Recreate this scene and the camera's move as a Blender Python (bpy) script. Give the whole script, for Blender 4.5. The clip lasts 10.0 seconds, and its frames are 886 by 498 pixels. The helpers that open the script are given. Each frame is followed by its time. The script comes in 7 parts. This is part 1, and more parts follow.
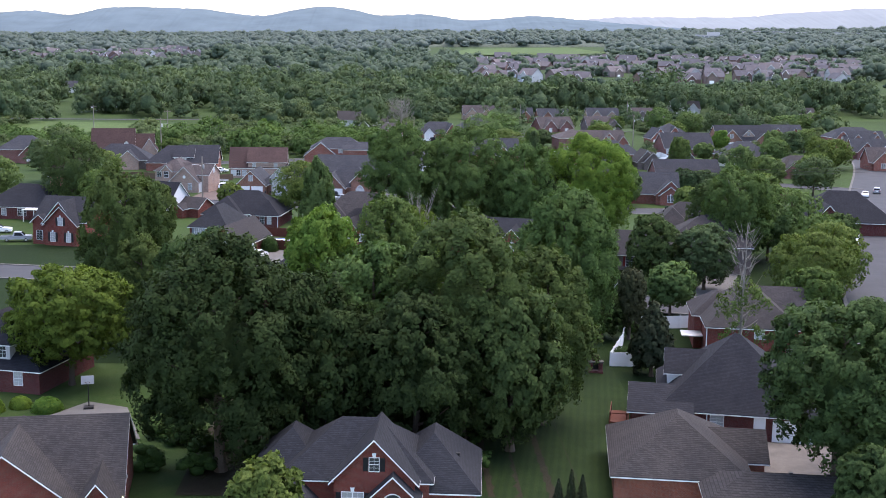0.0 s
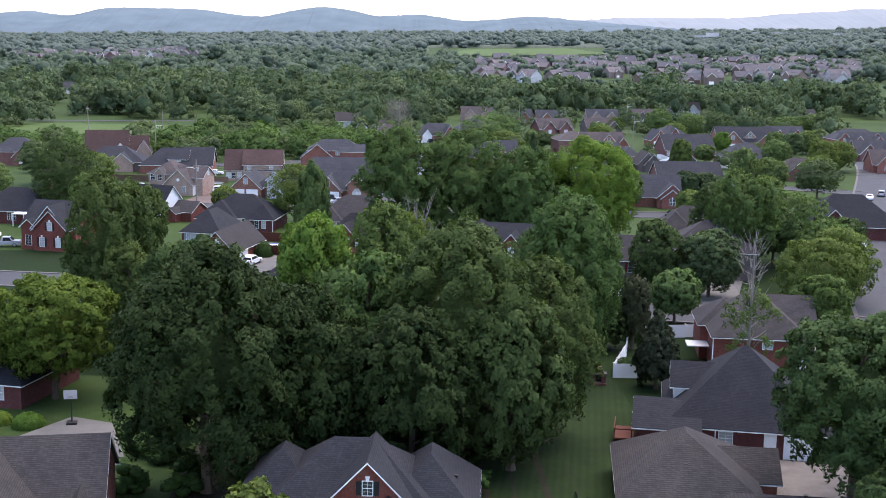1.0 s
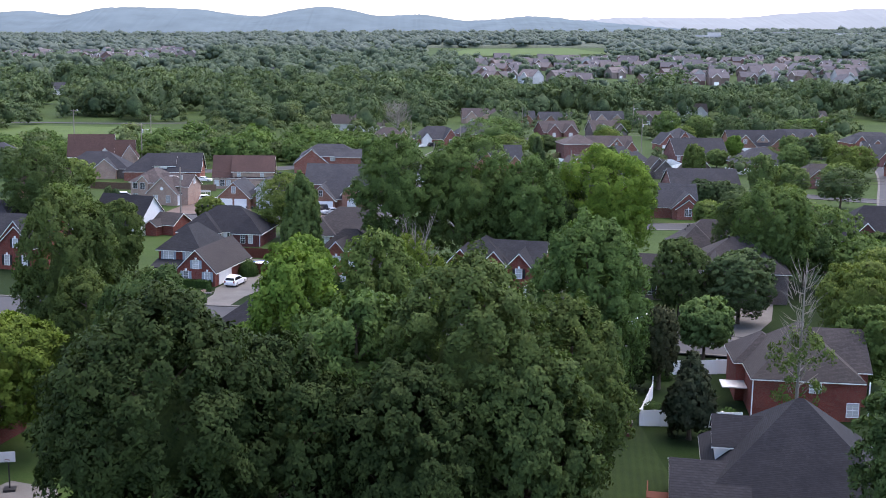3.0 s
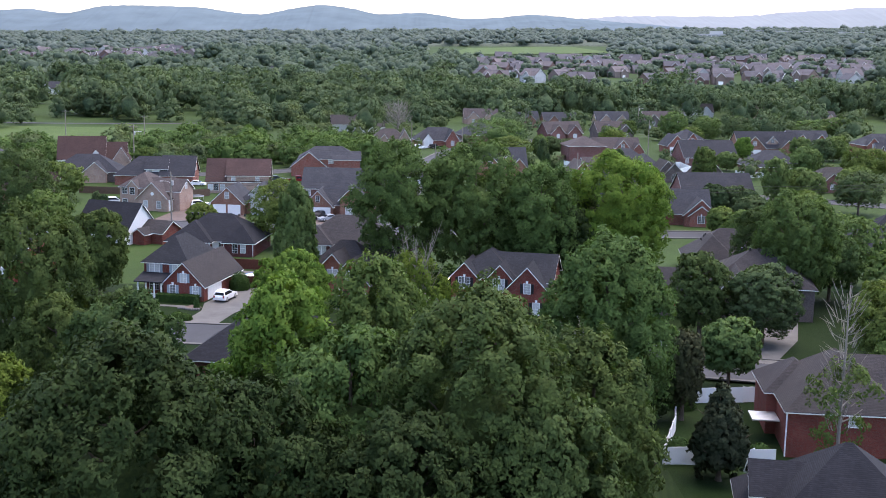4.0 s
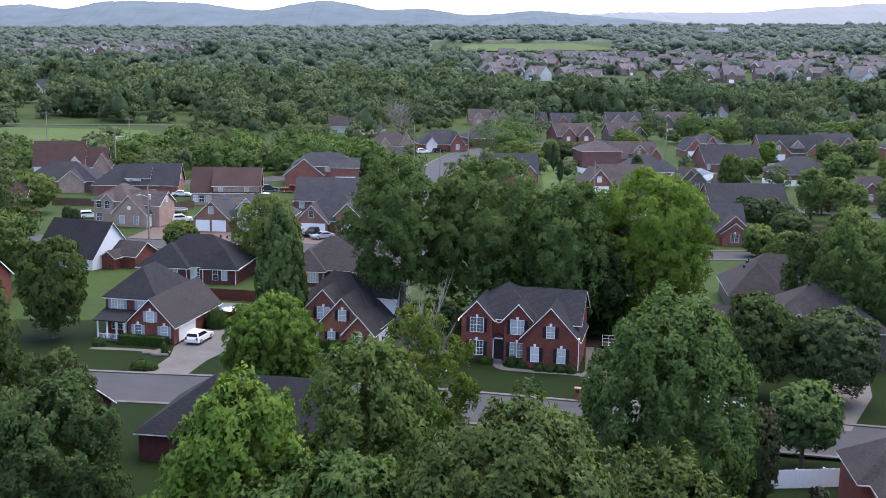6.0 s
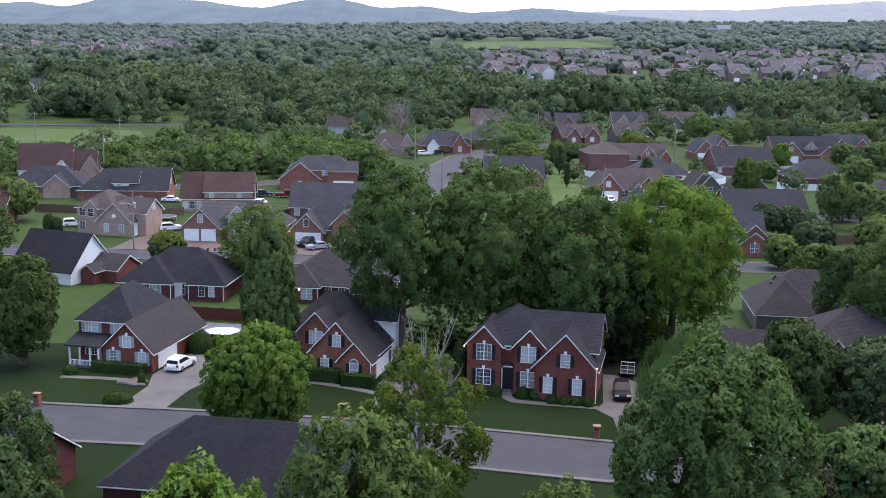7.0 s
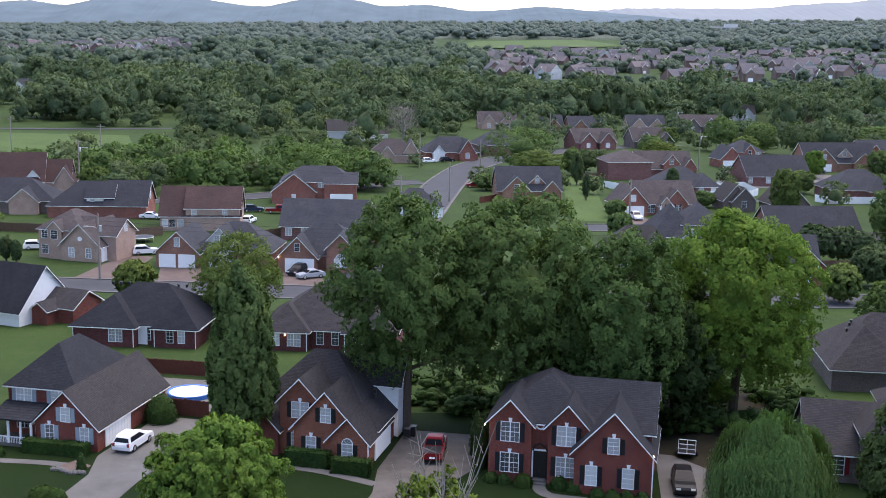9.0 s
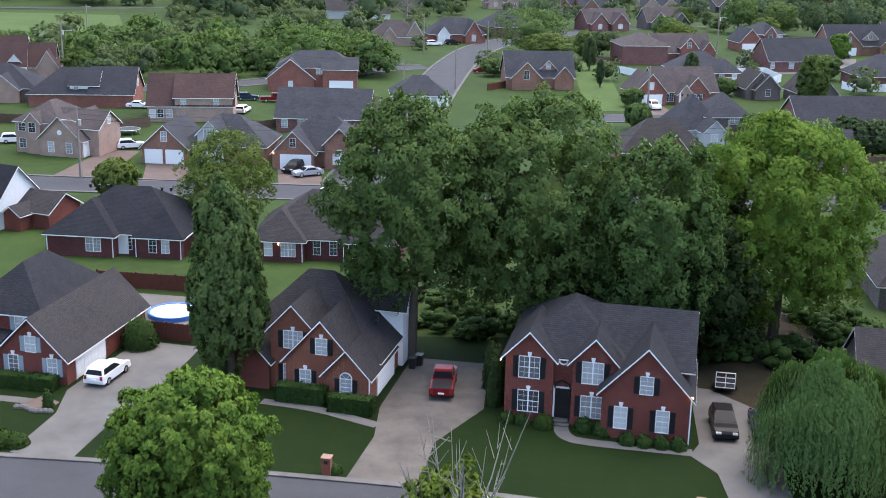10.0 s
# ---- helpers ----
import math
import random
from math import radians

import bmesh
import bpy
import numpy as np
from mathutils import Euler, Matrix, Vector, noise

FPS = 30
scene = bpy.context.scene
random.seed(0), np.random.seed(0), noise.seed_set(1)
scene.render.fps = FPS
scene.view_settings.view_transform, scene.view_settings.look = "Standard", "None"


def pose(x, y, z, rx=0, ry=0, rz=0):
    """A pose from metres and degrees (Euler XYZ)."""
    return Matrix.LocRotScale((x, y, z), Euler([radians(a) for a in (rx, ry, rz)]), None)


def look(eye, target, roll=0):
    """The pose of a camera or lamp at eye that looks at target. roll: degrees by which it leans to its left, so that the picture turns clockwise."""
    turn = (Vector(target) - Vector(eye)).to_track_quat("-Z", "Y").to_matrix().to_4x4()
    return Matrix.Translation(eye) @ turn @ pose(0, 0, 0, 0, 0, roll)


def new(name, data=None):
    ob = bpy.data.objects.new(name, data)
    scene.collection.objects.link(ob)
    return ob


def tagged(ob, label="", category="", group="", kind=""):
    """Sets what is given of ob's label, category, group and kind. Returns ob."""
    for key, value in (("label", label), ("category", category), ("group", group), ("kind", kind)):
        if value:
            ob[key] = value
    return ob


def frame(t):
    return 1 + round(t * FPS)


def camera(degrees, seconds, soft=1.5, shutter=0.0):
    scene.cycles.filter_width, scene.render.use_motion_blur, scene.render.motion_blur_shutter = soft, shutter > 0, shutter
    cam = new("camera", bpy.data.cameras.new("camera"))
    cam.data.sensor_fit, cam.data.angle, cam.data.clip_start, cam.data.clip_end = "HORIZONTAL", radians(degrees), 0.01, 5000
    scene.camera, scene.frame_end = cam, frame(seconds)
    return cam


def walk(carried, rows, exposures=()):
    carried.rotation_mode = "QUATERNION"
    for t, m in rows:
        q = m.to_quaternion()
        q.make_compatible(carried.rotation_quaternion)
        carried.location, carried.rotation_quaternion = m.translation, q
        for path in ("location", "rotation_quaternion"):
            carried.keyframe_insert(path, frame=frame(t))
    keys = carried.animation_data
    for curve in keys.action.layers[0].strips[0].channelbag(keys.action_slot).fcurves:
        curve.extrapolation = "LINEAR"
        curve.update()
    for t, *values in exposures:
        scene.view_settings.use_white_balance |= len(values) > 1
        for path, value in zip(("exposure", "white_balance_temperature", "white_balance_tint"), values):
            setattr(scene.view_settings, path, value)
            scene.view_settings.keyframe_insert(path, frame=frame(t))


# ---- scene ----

# ================= camera and its walk =================
cam = camera(40.7, 10.0, soft=0.7, shutter=0.3)
# seconds, x, y, z, pitch, yaw, roll
PATH = [
    (0.0, -1.06, 11.0, 38.2, -9.76, -2.06, -1.0), (0.5, -0.93, 13.02, 38.21, -9.76, -2.09, -1.0),
    (1.0, -0.79, 15.89, 38.23, -9.73, -2.13, -1.0), (1.5, -0.64, 19.6, 38.25, -9.73, -2.15, -1.0),
    (2.0, -0.53, 24.0, 38.25, -9.73, -2.15, -1.0), (2.5, -0.44, 28.8, 38.25, -9.73, -2.15, -1.0),
    (4.0, -0.40, 45.37, 38.48, -9.81, -2.12, -1.05), (4.5, -0.50, 51.51, 38.61, -9.88, -2.12, -1.05),
    (5.0, -0.55, 57.83, 38.76, -9.93, -2.12, -1.1), (5.5, -0.51, 64.12, 38.92, -9.96, -2.07, -1.1),
    (7.0, -0.41, 83.78, 39.2, -10.11, -2.01, -1.1), (7.5, -0.38, 90.56, 39.24, -10.17, -1.98, -1.1),
    (8.0, -0.49, 97.37, 39.17, -10.19, -1.95, -1.1), (8.5, -0.61, 104.35, 39.15, -10.2, -1.92, -1.1),
    (9.0, -0.68, 111.34, 39.22, -10.17, -1.87, -1.1), (9.1, -0.71, 112.7, 39.24, -11.1, -1.87, -1.1),
    (9.2, -0.75, 114.1, 39.27, -12.5, -1.87, -1.1), (9.3, -0.79, 115.45, 39.3, -14.05, -1.87, -1.13),
    (9.4, -0.83, 116.83, 39.33, -15.7, -1.88, -1.16), (9.5, -0.86, 118.2, 39.34, -15.99, -1.88, -1.2),
    (10.0, -0.94, 124.97, 39.33, -15.96, -1.86, -1.2),
]


def shot(x, y, z, pitch, yaw, roll):
    return pose(x, y, z, 0, 0, yaw) @ pose(0, 0, 0, 90 + pitch, 0, 0) @ pose(0, 0, 0, 0, 0, -roll)


walk(cam, [(r[0], shot(*r[1:])) for r in PATH], exposures=[(0.0, 2.02, 7050, 20), (5.5, 2.0, 7050, 20), (7.5, 1.79, 7050, 19), (9.0, 1.79, 7050, 19), (9.5, 1.9, 7150, 14), (10.0, 2.1, 7150, 14)])

# ================= world and sun =================
SUN_EL, SUN_AZ = 70.0, 45.0          # degrees above the horizon, clockwise from +y
world = bpy.data.worlds.new("world")
scene.world = world
world.use_nodes = True
wn = world.node_tree.nodes
sky = wn.new("ShaderNodeTexSky")
sky.sky_type, sky.sun_disc = "NISHITA", False
sky.sun_elevation, sky.sun_rotation = radians(SUN_EL), radians(SUN_AZ)
sky.air_density, sky.dust_density, sky.ozone_density = 1.0, 1.0, 1.5
wn["Background"].inputs["Strength"].default_value = 0.145
world.node_tree.links.new(sky.outputs[0], wn["Background"].inputs["Color"])
sun = new("sun", bpy.data.lights.new("sun", "SUN"))
sun.data.energy, sun.data.angle, sun.data.color = 1.3, radians(70), (1.0, 0.95, 0.88)
sun.matrix_world = look((0, 0, 0), (-math.sin(radians(SUN_AZ)) * math.cos(radians(SUN_EL)),
                                    -math.cos(radians(SUN_AZ)) * math.cos(radians(SUN_EL)), -math.sin(radians(SUN_EL))))

# ================= materials =================


class Mat:
    """A small helper round one node material."""

    def __init__(self, name, rough=0.8, spec=0.3, metal=0.0):
        self.m = bpy.data.materials.new(name)
        self.m.use_nodes = True
        self.t = self.m.node_tree
        self.b = self.t.nodes["Principled BSDF"]
        self.b.inputs["Roughness"].default_value = rough
        self.b.inputs["Specular IOR Level"].default_value = spec
        self.b.inputs["Metallic"].default_value = metal

    def n(self, kind, **sets):
        nd = self.t.nodes.new(kind)
        for k, v in sets.items():
            nd.inputs[k.replace("_", " ")].default_value = v
        return nd

    def l(self, a, b):
        self.t.links.new(a, b)

    def coords(self, what="Object"):
        return self.t.nodes.new("ShaderNodeTexCoord").outputs[what]

    def place(self):
        return self.t.nodes.new("ShaderNodeNewGeometry").outputs["Position"]

    def noise(self, scale, detail=4.0, vec=None, rough=0.55):
        nd = self.n("ShaderNodeTexNoise", Scale=scale, Detail=detail, Roughness=rough)
        self.l(vec if vec is not None else self.place(), nd.inputs["Vector"])
        return nd.outputs["Fac"]

    def ramp(self, fac, stops):
        nd = self.t.nodes.new("ShaderNodeValToRGB")
        while len(nd.color_ramp.elements) < len(stops):
            nd.color_ramp.elements.new(0.5)
        for e, (p, c) in zip(nd.color_ramp.elements, stops):
            e.position, e.color = p, (*c, 1)
        self.l(fac, nd.inputs[0])
        return nd.outputs[0]

    def mix(self, fac, a, b, how="MIX"):
        nd = self.t.nodes.new("ShaderNodeMix")
        nd.data_type, nd.blend_type = "RGBA", how
        for sock, v in ((nd.inputs[0], fac), (nd.inputs[6], a), (nd.inputs[7], b)):
            if isinstance(v, (int, float)):
                sock.default_value = v
            elif isinstance(v, tuple):
                sock.default_value = (*v, 1)
            else:
                self.l(v, sock)
        return nd.outputs[2]

    def math(self, op, a, b=None):
        nd = self.t.nodes.new("ShaderNodeMath")
        nd.operation = op
        for sock, v in zip(nd.inputs, (a, b)):
            if v is None:
                continue
            if isinstance(v, (int, float)):
                sock.default_value = v
            else:
                self.l(v, sock)
        return nd.outputs[0]

    def color(self, c):
        if isinstance(c, tuple):
            self.b.inputs["Base Color"].default_value = (*c, 1)
        else:
            self.l(c, self.b.inputs["Base Color"])
        return self

    def bump(self, height, strength=0.4, dist=0.02):
        nd = self.n("ShaderNodeBump", Strength=strength, Distance=dist)
        self.l(height, nd.inputs["Height"])
        self.l(nd.outputs[0], self.b.inputs["Normal"])
        return self


def plain(name, c, rough=0.6, spec=0.3, metal=0.0, vary=0.12, scale=3.0):
    m = Mat(name, rough, spec, metal)
    f = m.noise(scale, 5)
    m.color(m.mix(f, tuple(v * (1 - vary) for v in c), tuple(min(1, v * (1 + vary)) for v in c)))
    m.bump(m.noise(scale * 14, 3), 0.15, 0.01)
    return m.m


def brick_mat(name, c1, c2, mortar):
    m = Mat(name, 0.85, 0.2)
    sep = m.t.nodes.new("ShaderNodeSeparateXYZ")
    m.l(m.coords(), sep.inputs[0])
    com = m.t.nodes.new("ShaderNodeCombineXYZ")
    m.l(m.math("ADD", sep.outputs[0], sep.outputs[1]), com.inputs[0])
    m.l(sep.outputs[2], com.inputs[1])
    bt = m.n("ShaderNodeTexBrick", Scale=1.0)
    bt.inputs["Brick Width"].default_value, bt.inputs["Row Height"].default_value = 0.22, 0.075
    bt.inputs["Mortar Size"].default_value = 0.008
    bt.inputs["Color1"].default_value, bt.inputs["Color2"].default_value = (*c1, 1), (*c2, 1)
    bt.inputs["Mortar"].default_value = (*mortar, 1)
    m.l(com.outputs[0], bt.inputs["Vector"])
    big = m.ramp(m.noise(0.6, 4), [(0.3, (0.8, 0.8, 0.8)), (0.7, (1.08, 1.05, 1.05))])
    m.color(m.mix(1.0, bt.outputs["Color"], big, "MULTIPLY"))
    m.bump(bt.outputs["Fac"], -0.3, 0.01)
    return m.m


def shingle_mat(name, c):
    m = Mat(name, 0.9, 0.15)
    sep = m.t.nodes.new("ShaderNodeSeparateXYZ")
    m.l(m.coords(), sep.inputs[0])
    com = m.t.nodes.new("ShaderNodeCombineXYZ")
    m.l(m.math("ADD", sep.outputs[0], sep.outputs[1]), com.inputs[0])
    m.l(sep.outputs[2], com.inputs[1])
    bt = m.n("ShaderNodeTexBrick", Scale=1.0)
    bt.inputs["Brick Width"].default_value, bt.inputs["Row Height"].default_value = 0.34, 0.11
    bt.inputs["Mortar Size"].default_value = 0.012
    bt.inputs["Color1"].default_value = (*(v * 0.82 for v in c), 1)
    bt.inputs["Color2"].default_value = (*(v * 1.18 for v in c), 1)
    bt.inputs["Mortar"].default_value = (*(v * 0.55 for v in c), 1)
    m.l(com.outputs[0], bt.inputs["Vector"])
    big = m.ramp(m.noise(0.35, 5), [(0.3, (0.82, 0.82, 0.84)), (0.72, (1.14, 1.1, 1.06))])
    fine = m.ramp(m.noise(9.0, 2), [(0.3, (0.85, 0.85, 0.85)), (0.7, (1.12, 1.12, 1.12))])
    m.color(m.mix(1.0, m.mix(1.0, bt.outputs["Color"], big, "MULTIPLY"), fine, "MULTIPLY"))
    m.bump(bt.outputs["Fac"], -0.5, 0.015)
    return m.m


def leaf_mat(name, dark, light, tint=0.25, clump=0.35, leafy=0.4, spray=3.2):
    m = Mat(name, 0.75, 0.06)
    geo = m.t.nodes.new("ShaderNodeNewGeometry")
    obi = m.t.nodes.new("ShaderNodeObjectInfo")
    c = m.ramp(m.noise(clump, 3), [(0.32, dark), (0.68, light)])
    c = m.mix(leafy, c, m.ramp(geo.outputs["Random Per Island"], [(0.0, dark), (1.0, light)]))
    hue = m.ramp(obi.outputs["Random"], [(0.0, (0.86, 0.95, 0.95)), (0.5, (1, 1, 1)), (1.0, (1.12, 1.06, 0.9))])
    c = m.mix(1.0, c, hue, "MULTIPLY")
    fine = m.noise(spray, 3, rough=0.7)
    c = m.mix(1.0, c, m.ramp(fine, [(0.34, (0.68, 0.7, 0.72)), (0.52, (1.0, 1.0, 1.0)), (0.7, (1.28, 1.26, 1.2))]), "MULTIPLY")
    m.color(c).bump(fine, 0.35, 0.5 / spray)
    tr = m.t.nodes.new("ShaderNodeBsdfTranslucent")
    m.l(m.mix(1.0, c, (1.1, 1.25, 0.75), "MULTIPLY"), tr.inputs[0])
    mx = m.t.nodes.new("ShaderNodeMixShader")
    mx.inputs[0].default_value = tint
    m.l(m.b.outputs[0], mx.inputs[1])
    m.l(tr.outputs[0], mx.inputs[2])
    m.l(mx.outputs[0], m.t.nodes["Material Output"].inputs[0])
    return m.m


def grass_mat(name, a, b, c):
    m = Mat(name, 0.95, 0.1)
    f = m.mix(m.ramp(m.noise(0.05, 5), [(0.35, (0, 0, 0)), (0.65, (1, 1, 1))]), a, b)
    f = m.mix(m.ramp(m.noise(0.6, 5), [(0.45, (0, 0, 0)), (0.8, (0.6, 0.6, 0.6))]), f, c)
    f = m.mix(1.0, f, m.ramp(m.noise(6.0, 3), [(0.25, (0.75, 0.75, 0.75)), (0.75, (1.2, 1.2, 1.2))]), "MULTIPLY")
    m.color(f).bump(m.noise(9.0, 3), 0.5, 0.06)
    return m.m


def pave_mat(name, c, stain, crack=0.0):
    m = Mat(name, 0.9, 0.2)
    f = m.mix(m.ramp(m.noise(0.25, 6, rough=0.65), [(0.35, (0, 0, 0)), (0.7, (1, 1, 1))]), c, stain)
    f = m.mix(1.0, f, m.ramp(m.noise(18.0, 2), [(0.3, (0.88, 0.88, 0.88)), (0.7, (1.1, 1.1, 1.1))]), "MULTIPLY")
    m.color(f).bump(m.noise(25.0, 2), 0.2, 0.01)
    return m.m


RED = brick_mat("red_brick", (0.20, 0.040, 0.028), (0.13, 0.028, 0.022), (0.20, 0.12, 0.10))
MAROON = brick_mat("maroon_brick", (0.12, 0.026, 0.024), (0.08, 0.02, 0.02), (0.14, 0.09, 0.085))
ORANGE = brick_mat("orange_brick", (0.26, 0.075, 0.04), (0.18, 0.05, 0.032), (0.26, 0.17, 0.13))
SALMON = brick_mat("salmon_brick", (0.28, 0.125, 0.085), (0.2, 0.09, 0.065), (0.3, 0.21, 0.17))
TAN = brick_mat("tan_brick", (0.40, 0.265, 0.205), (0.30, 0.195, 0.155), (0.40, 0.33, 0.29))
GREYBRICK = brick_mat("grey_brick", (0.15, 0.115, 0.105), (0.10, 0.08, 0.078), (0.2, 0.18, 0.17))
# Lighter brick copies for far houses, with distance haze put into the colour.
HAZERED = brick_mat("hazed_red_brick", (0.27, 0.085, 0.062), (0.19, 0.062, 0.05), (0.28, 0.18, 0.15))
HAZEMAROON = brick_mat("hazed_maroon_brick", (0.19, 0.075, 0.066), (0.135, 0.056, 0.052), (0.22, 0.15, 0.14))
SIDING = plain("white_siding", (0.72, 0.72, 0.72), 0.6)
GREYSIDE = plain("grey_siding", (0.42, 0.42, 0.43), 0.65)
SLATE = shingle_mat("slate_shingles", (0.0235, 0.026, 0.0325))
CHARCOAL = shingle_mat("charcoal_shingles", (0.0185, 0.0205, 0.0268))
BROWN = shingle_mat("brown_shingles", (0.0395, 0.0375, 0.0405))
GREYROOF = shingle_mat("grey_shingles", (0.0415, 0.039, 0.0402))
RUST = shingle_mat("rust_shingles", (0.05, 0.031, 0.0305))
# Shingle copies lightened the same way, haze painted into the roof tones.
HAZESLATE = shingle_mat("hazed_slate_shingles", (0.041, 0.0445, 0.054))
HAZEBLACK = shingle_mat("hazed_charcoal_shingles", (0.031, 0.0335, 0.042))
HAZEBROWN = shingle_mat("hazed_brown_shingles", (0.067, 0.058, 0.06))
WHITE = plain("white_paint", (0.80, 0.80, 0.80), 0.5, vary=0.04)
VINYL = plain("white_vinyl", (0.78, 0.79, 0.80), 0.45, vary=0.05, scale=0.8)
SHUTTER = plain("black_paint", (0.012, 0.013, 0.016), 0.55)
DOOR = plain("dark_door", (0.02, 0.018, 0.018), 0.4)
BLUEGREY = plain("blue_grey_paint", (0.28, 0.33, 0.37), 0.6)
WOOD = plain("fence_wood", (0.13, 0.085, 0.06), 0.9, vary=0.35)
REDWOOD = plain("stained_fence_wood", (0.10, 0.032, 0.02), 0.85, vary=0.3)
POLE = plain("pole_wood", (0.22, 0.19, 0.165), 0.9, vary=0.2)
METAL = plain("galvanised_metal", (0.45, 0.46, 0.48), 0.45, 0.5, 0.6)
BLACK = plain("black_plastic", (0.02, 0.02, 0.022), 0.5)
RUBBER = plain("tyre_rubber", (0.018, 0.018, 0.018), 0.85)
CHROME = plain("alloy", (0.5, 0.5, 0.52), 0.3, 0.5, 0.9)
BARK = plain("bark", (0.085, 0.066, 0.052), 0.95, vary=0.4, scale=5)
PALEBARK = plain("dead_grey_bark", (0.20, 0.18, 0.16), 0.95, vary=0.3, scale=5)
CONCRETE = pave_mat("concrete", (0.122, 0.119, 0.115), (0.084, 0.081, 0.078))
ASPHALT = pave_mat("asphalt", (0.052, 0.0545, 0.061), (0.040, 0.042, 0.0475))
STAINED = pave_mat("stained_concrete", (0.125, 0.112, 0.10), (0.062, 0.057, 0.053))
REDDRIVE = pave_mat("brown_drive", (0.118, 0.088, 0.078), (0.082, 0.062, 0.056))
# Grass for the near lawns; their shade is put into this dark colour.
SHADELAWN = grass_mat("lawn", (0.0088, 0.0212, 0.0042), (0.0062, 0.0155, 0.0033), (0.0128, 0.024, 0.006))
FIELD = grass_mat("field_grass", (0.06, 0.098, 0.029), (0.048, 0.08, 0.025), (0.076, 0.1, 0.04))
# Grass of a far lawn, lightened to paint in the haze over it.
HAZELAWN = grass_mat("hazed_lawn", (0.060, 0.100, 0.030), (0.050, 0.085, 0.026), (0.080, 0.105, 0.036))
YARD = grass_mat("yard_grass", (0.032, 0.06, 0.0155), (0.022, 0.042, 0.0115), (0.049, 0.065, 0.023))
OAK = leaf_mat("oak_leaves", (0.0245, 0.048, 0.0185), (0.082, 0.12, 0.042), 0.25, 0.45)
SPRING = leaf_mat("spring_green_leaves", (0.037, 0.072, 0.024), (0.11, 0.162, 0.051), 0.28, 0.45)
DEEP = leaf_mat("deep_green_leaves", (0.0125, 0.026, 0.0095), (0.044, 0.067, 0.023), 0.2, 0.45)
LIME = leaf_mat("bright_green_leaves", (0.047, 0.108, 0.021), (0.146, 0.224, 0.046), 0.3, 0.45)
OLIVE = leaf_mat("yellow_green_leaves", (0.043, 0.077, 0.022), (0.124, 0.165, 0.05), 0.3, 0.45)
MAGN = leaf_mat("magnolia_leaves", (0.022, 0.035, 0.020), (0.054, 0.059, 0.035), 0.1)
# Two paler garden leaf tones with the haze over far gardens mixed in.
GARDEN = leaf_mat("hazed_garden_leaves", (0.056, 0.096, 0.035), (0.134, 0.186, 0.064), 0.28, 0.35, 0.3, 2.0)
DIM = leaf_mat("hazed_dark_garden_leaves", (0.04, 0.068, 0.032), (0.092, 0.128, 0.056), 0.25, 0.35, 0.3, 2.0)
MAPLE = leaf_mat("maple_leaves", (0.034, 0.066, 0.013), (0.115, 0.165, 0.034), 0.28, 0.45)
WILLOW = leaf_mat("willow_leaves", (0.055, 0.11, 0.034), (0.112, 0.175, 0.056), 0.25, 1.4)
SHRUB = leaf_mat("shrub_leaves", (0.0174, 0.0405, 0.0119), (0.0428, 0.0808, 0.0218), 0.15)
# Woods beyond the houses: slight haze is already in this leaf colour.
FOREST = leaf_mat("hazed_forest_leaves", (0.05, 0.08, 0.045), (0.114, 0.152, 0.075), 0.22, 0.07, 0.14, 0.8)

BELT = leaf_mat("hedgerow_leaves", (0.046, 0.084, 0.028), (0.12, 0.178, 0.056), 0.25, 0.09, 0.16, 1.0)
# Sheet below the far trees: their shade and the haze are in its colour.
SHADEBRUSH = leaf_mat("shaded_far_brush_leaves", (0.056, 0.075, 0.064), (0.07, 0.092, 0.076), 0.1, 0.02, 0.0, 0.2)
# Farther woods turn paler and bluer, the haze painted into their leaves.
DISTANT = leaf_mat("hazed_distant_leaves", (0.07, 0.1, 0.072), (0.11, 0.144, 0.102), 0.3, 0.05, 0.1, 0.4)
FARTHEST = leaf_mat("hazed_farthest_leaves", (0.098, 0.128, 0.113), (0.122, 0.152, 0.132), 0.3, 0.02, 0.3, 0.2)


def glass_mat():
    m = Mat("window_glass", 0.15, 0.5)
    geo = m.t.nodes.new("ShaderNodeObjectInfo")
    m.color(m.ramp(geo.outputs["Random"], [(0.0, (0.03, 0.033, 0.038)), (0.3, (0.08, 0.083, 0.086)), (0.42, (0.34, 0.345, 0.35)), (1.0, (0.58, 0.585, 0.58))]))
    return m.m


GLASS = glass_mat()
CARGLASS = plain("car_glass", (0.012, 0.014, 0.017), 0.12, 0.1)


def paint(name, c):
    m = Mat(name, 0.35, 0.1)
    m.b.inputs["Coat Weight"].default_value = 0.08
    m.color(c)
    return m.m


CARWHITE, CARBLACK = paint("white_car_paint", (0.75, 0.76, 0.78)), paint("black_car_paint", (0.012, 0.012, 0.014))
CARRED, CARSILVER = paint("red_car_paint", (0.15, 0.011, 0.013)), paint("silver_car_paint", (0.28, 0.30, 0.33))
CARBLUE = paint("dark_blue_car_paint", (0.02, 0.03, 0.055))


def lamp_mat(name, c, power):
    m = Mat(name)
    m.b.inputs["Emission Color"].default_value = (*c, 1)
    m.b.inputs["Emission Strength"].default_value = power
    m.color(c)
    return m.m


GLOW = lamp_mat("warm_bulb", (1.0, 0.62, 0.28), 7.0)

# ================= mesh helpers =================


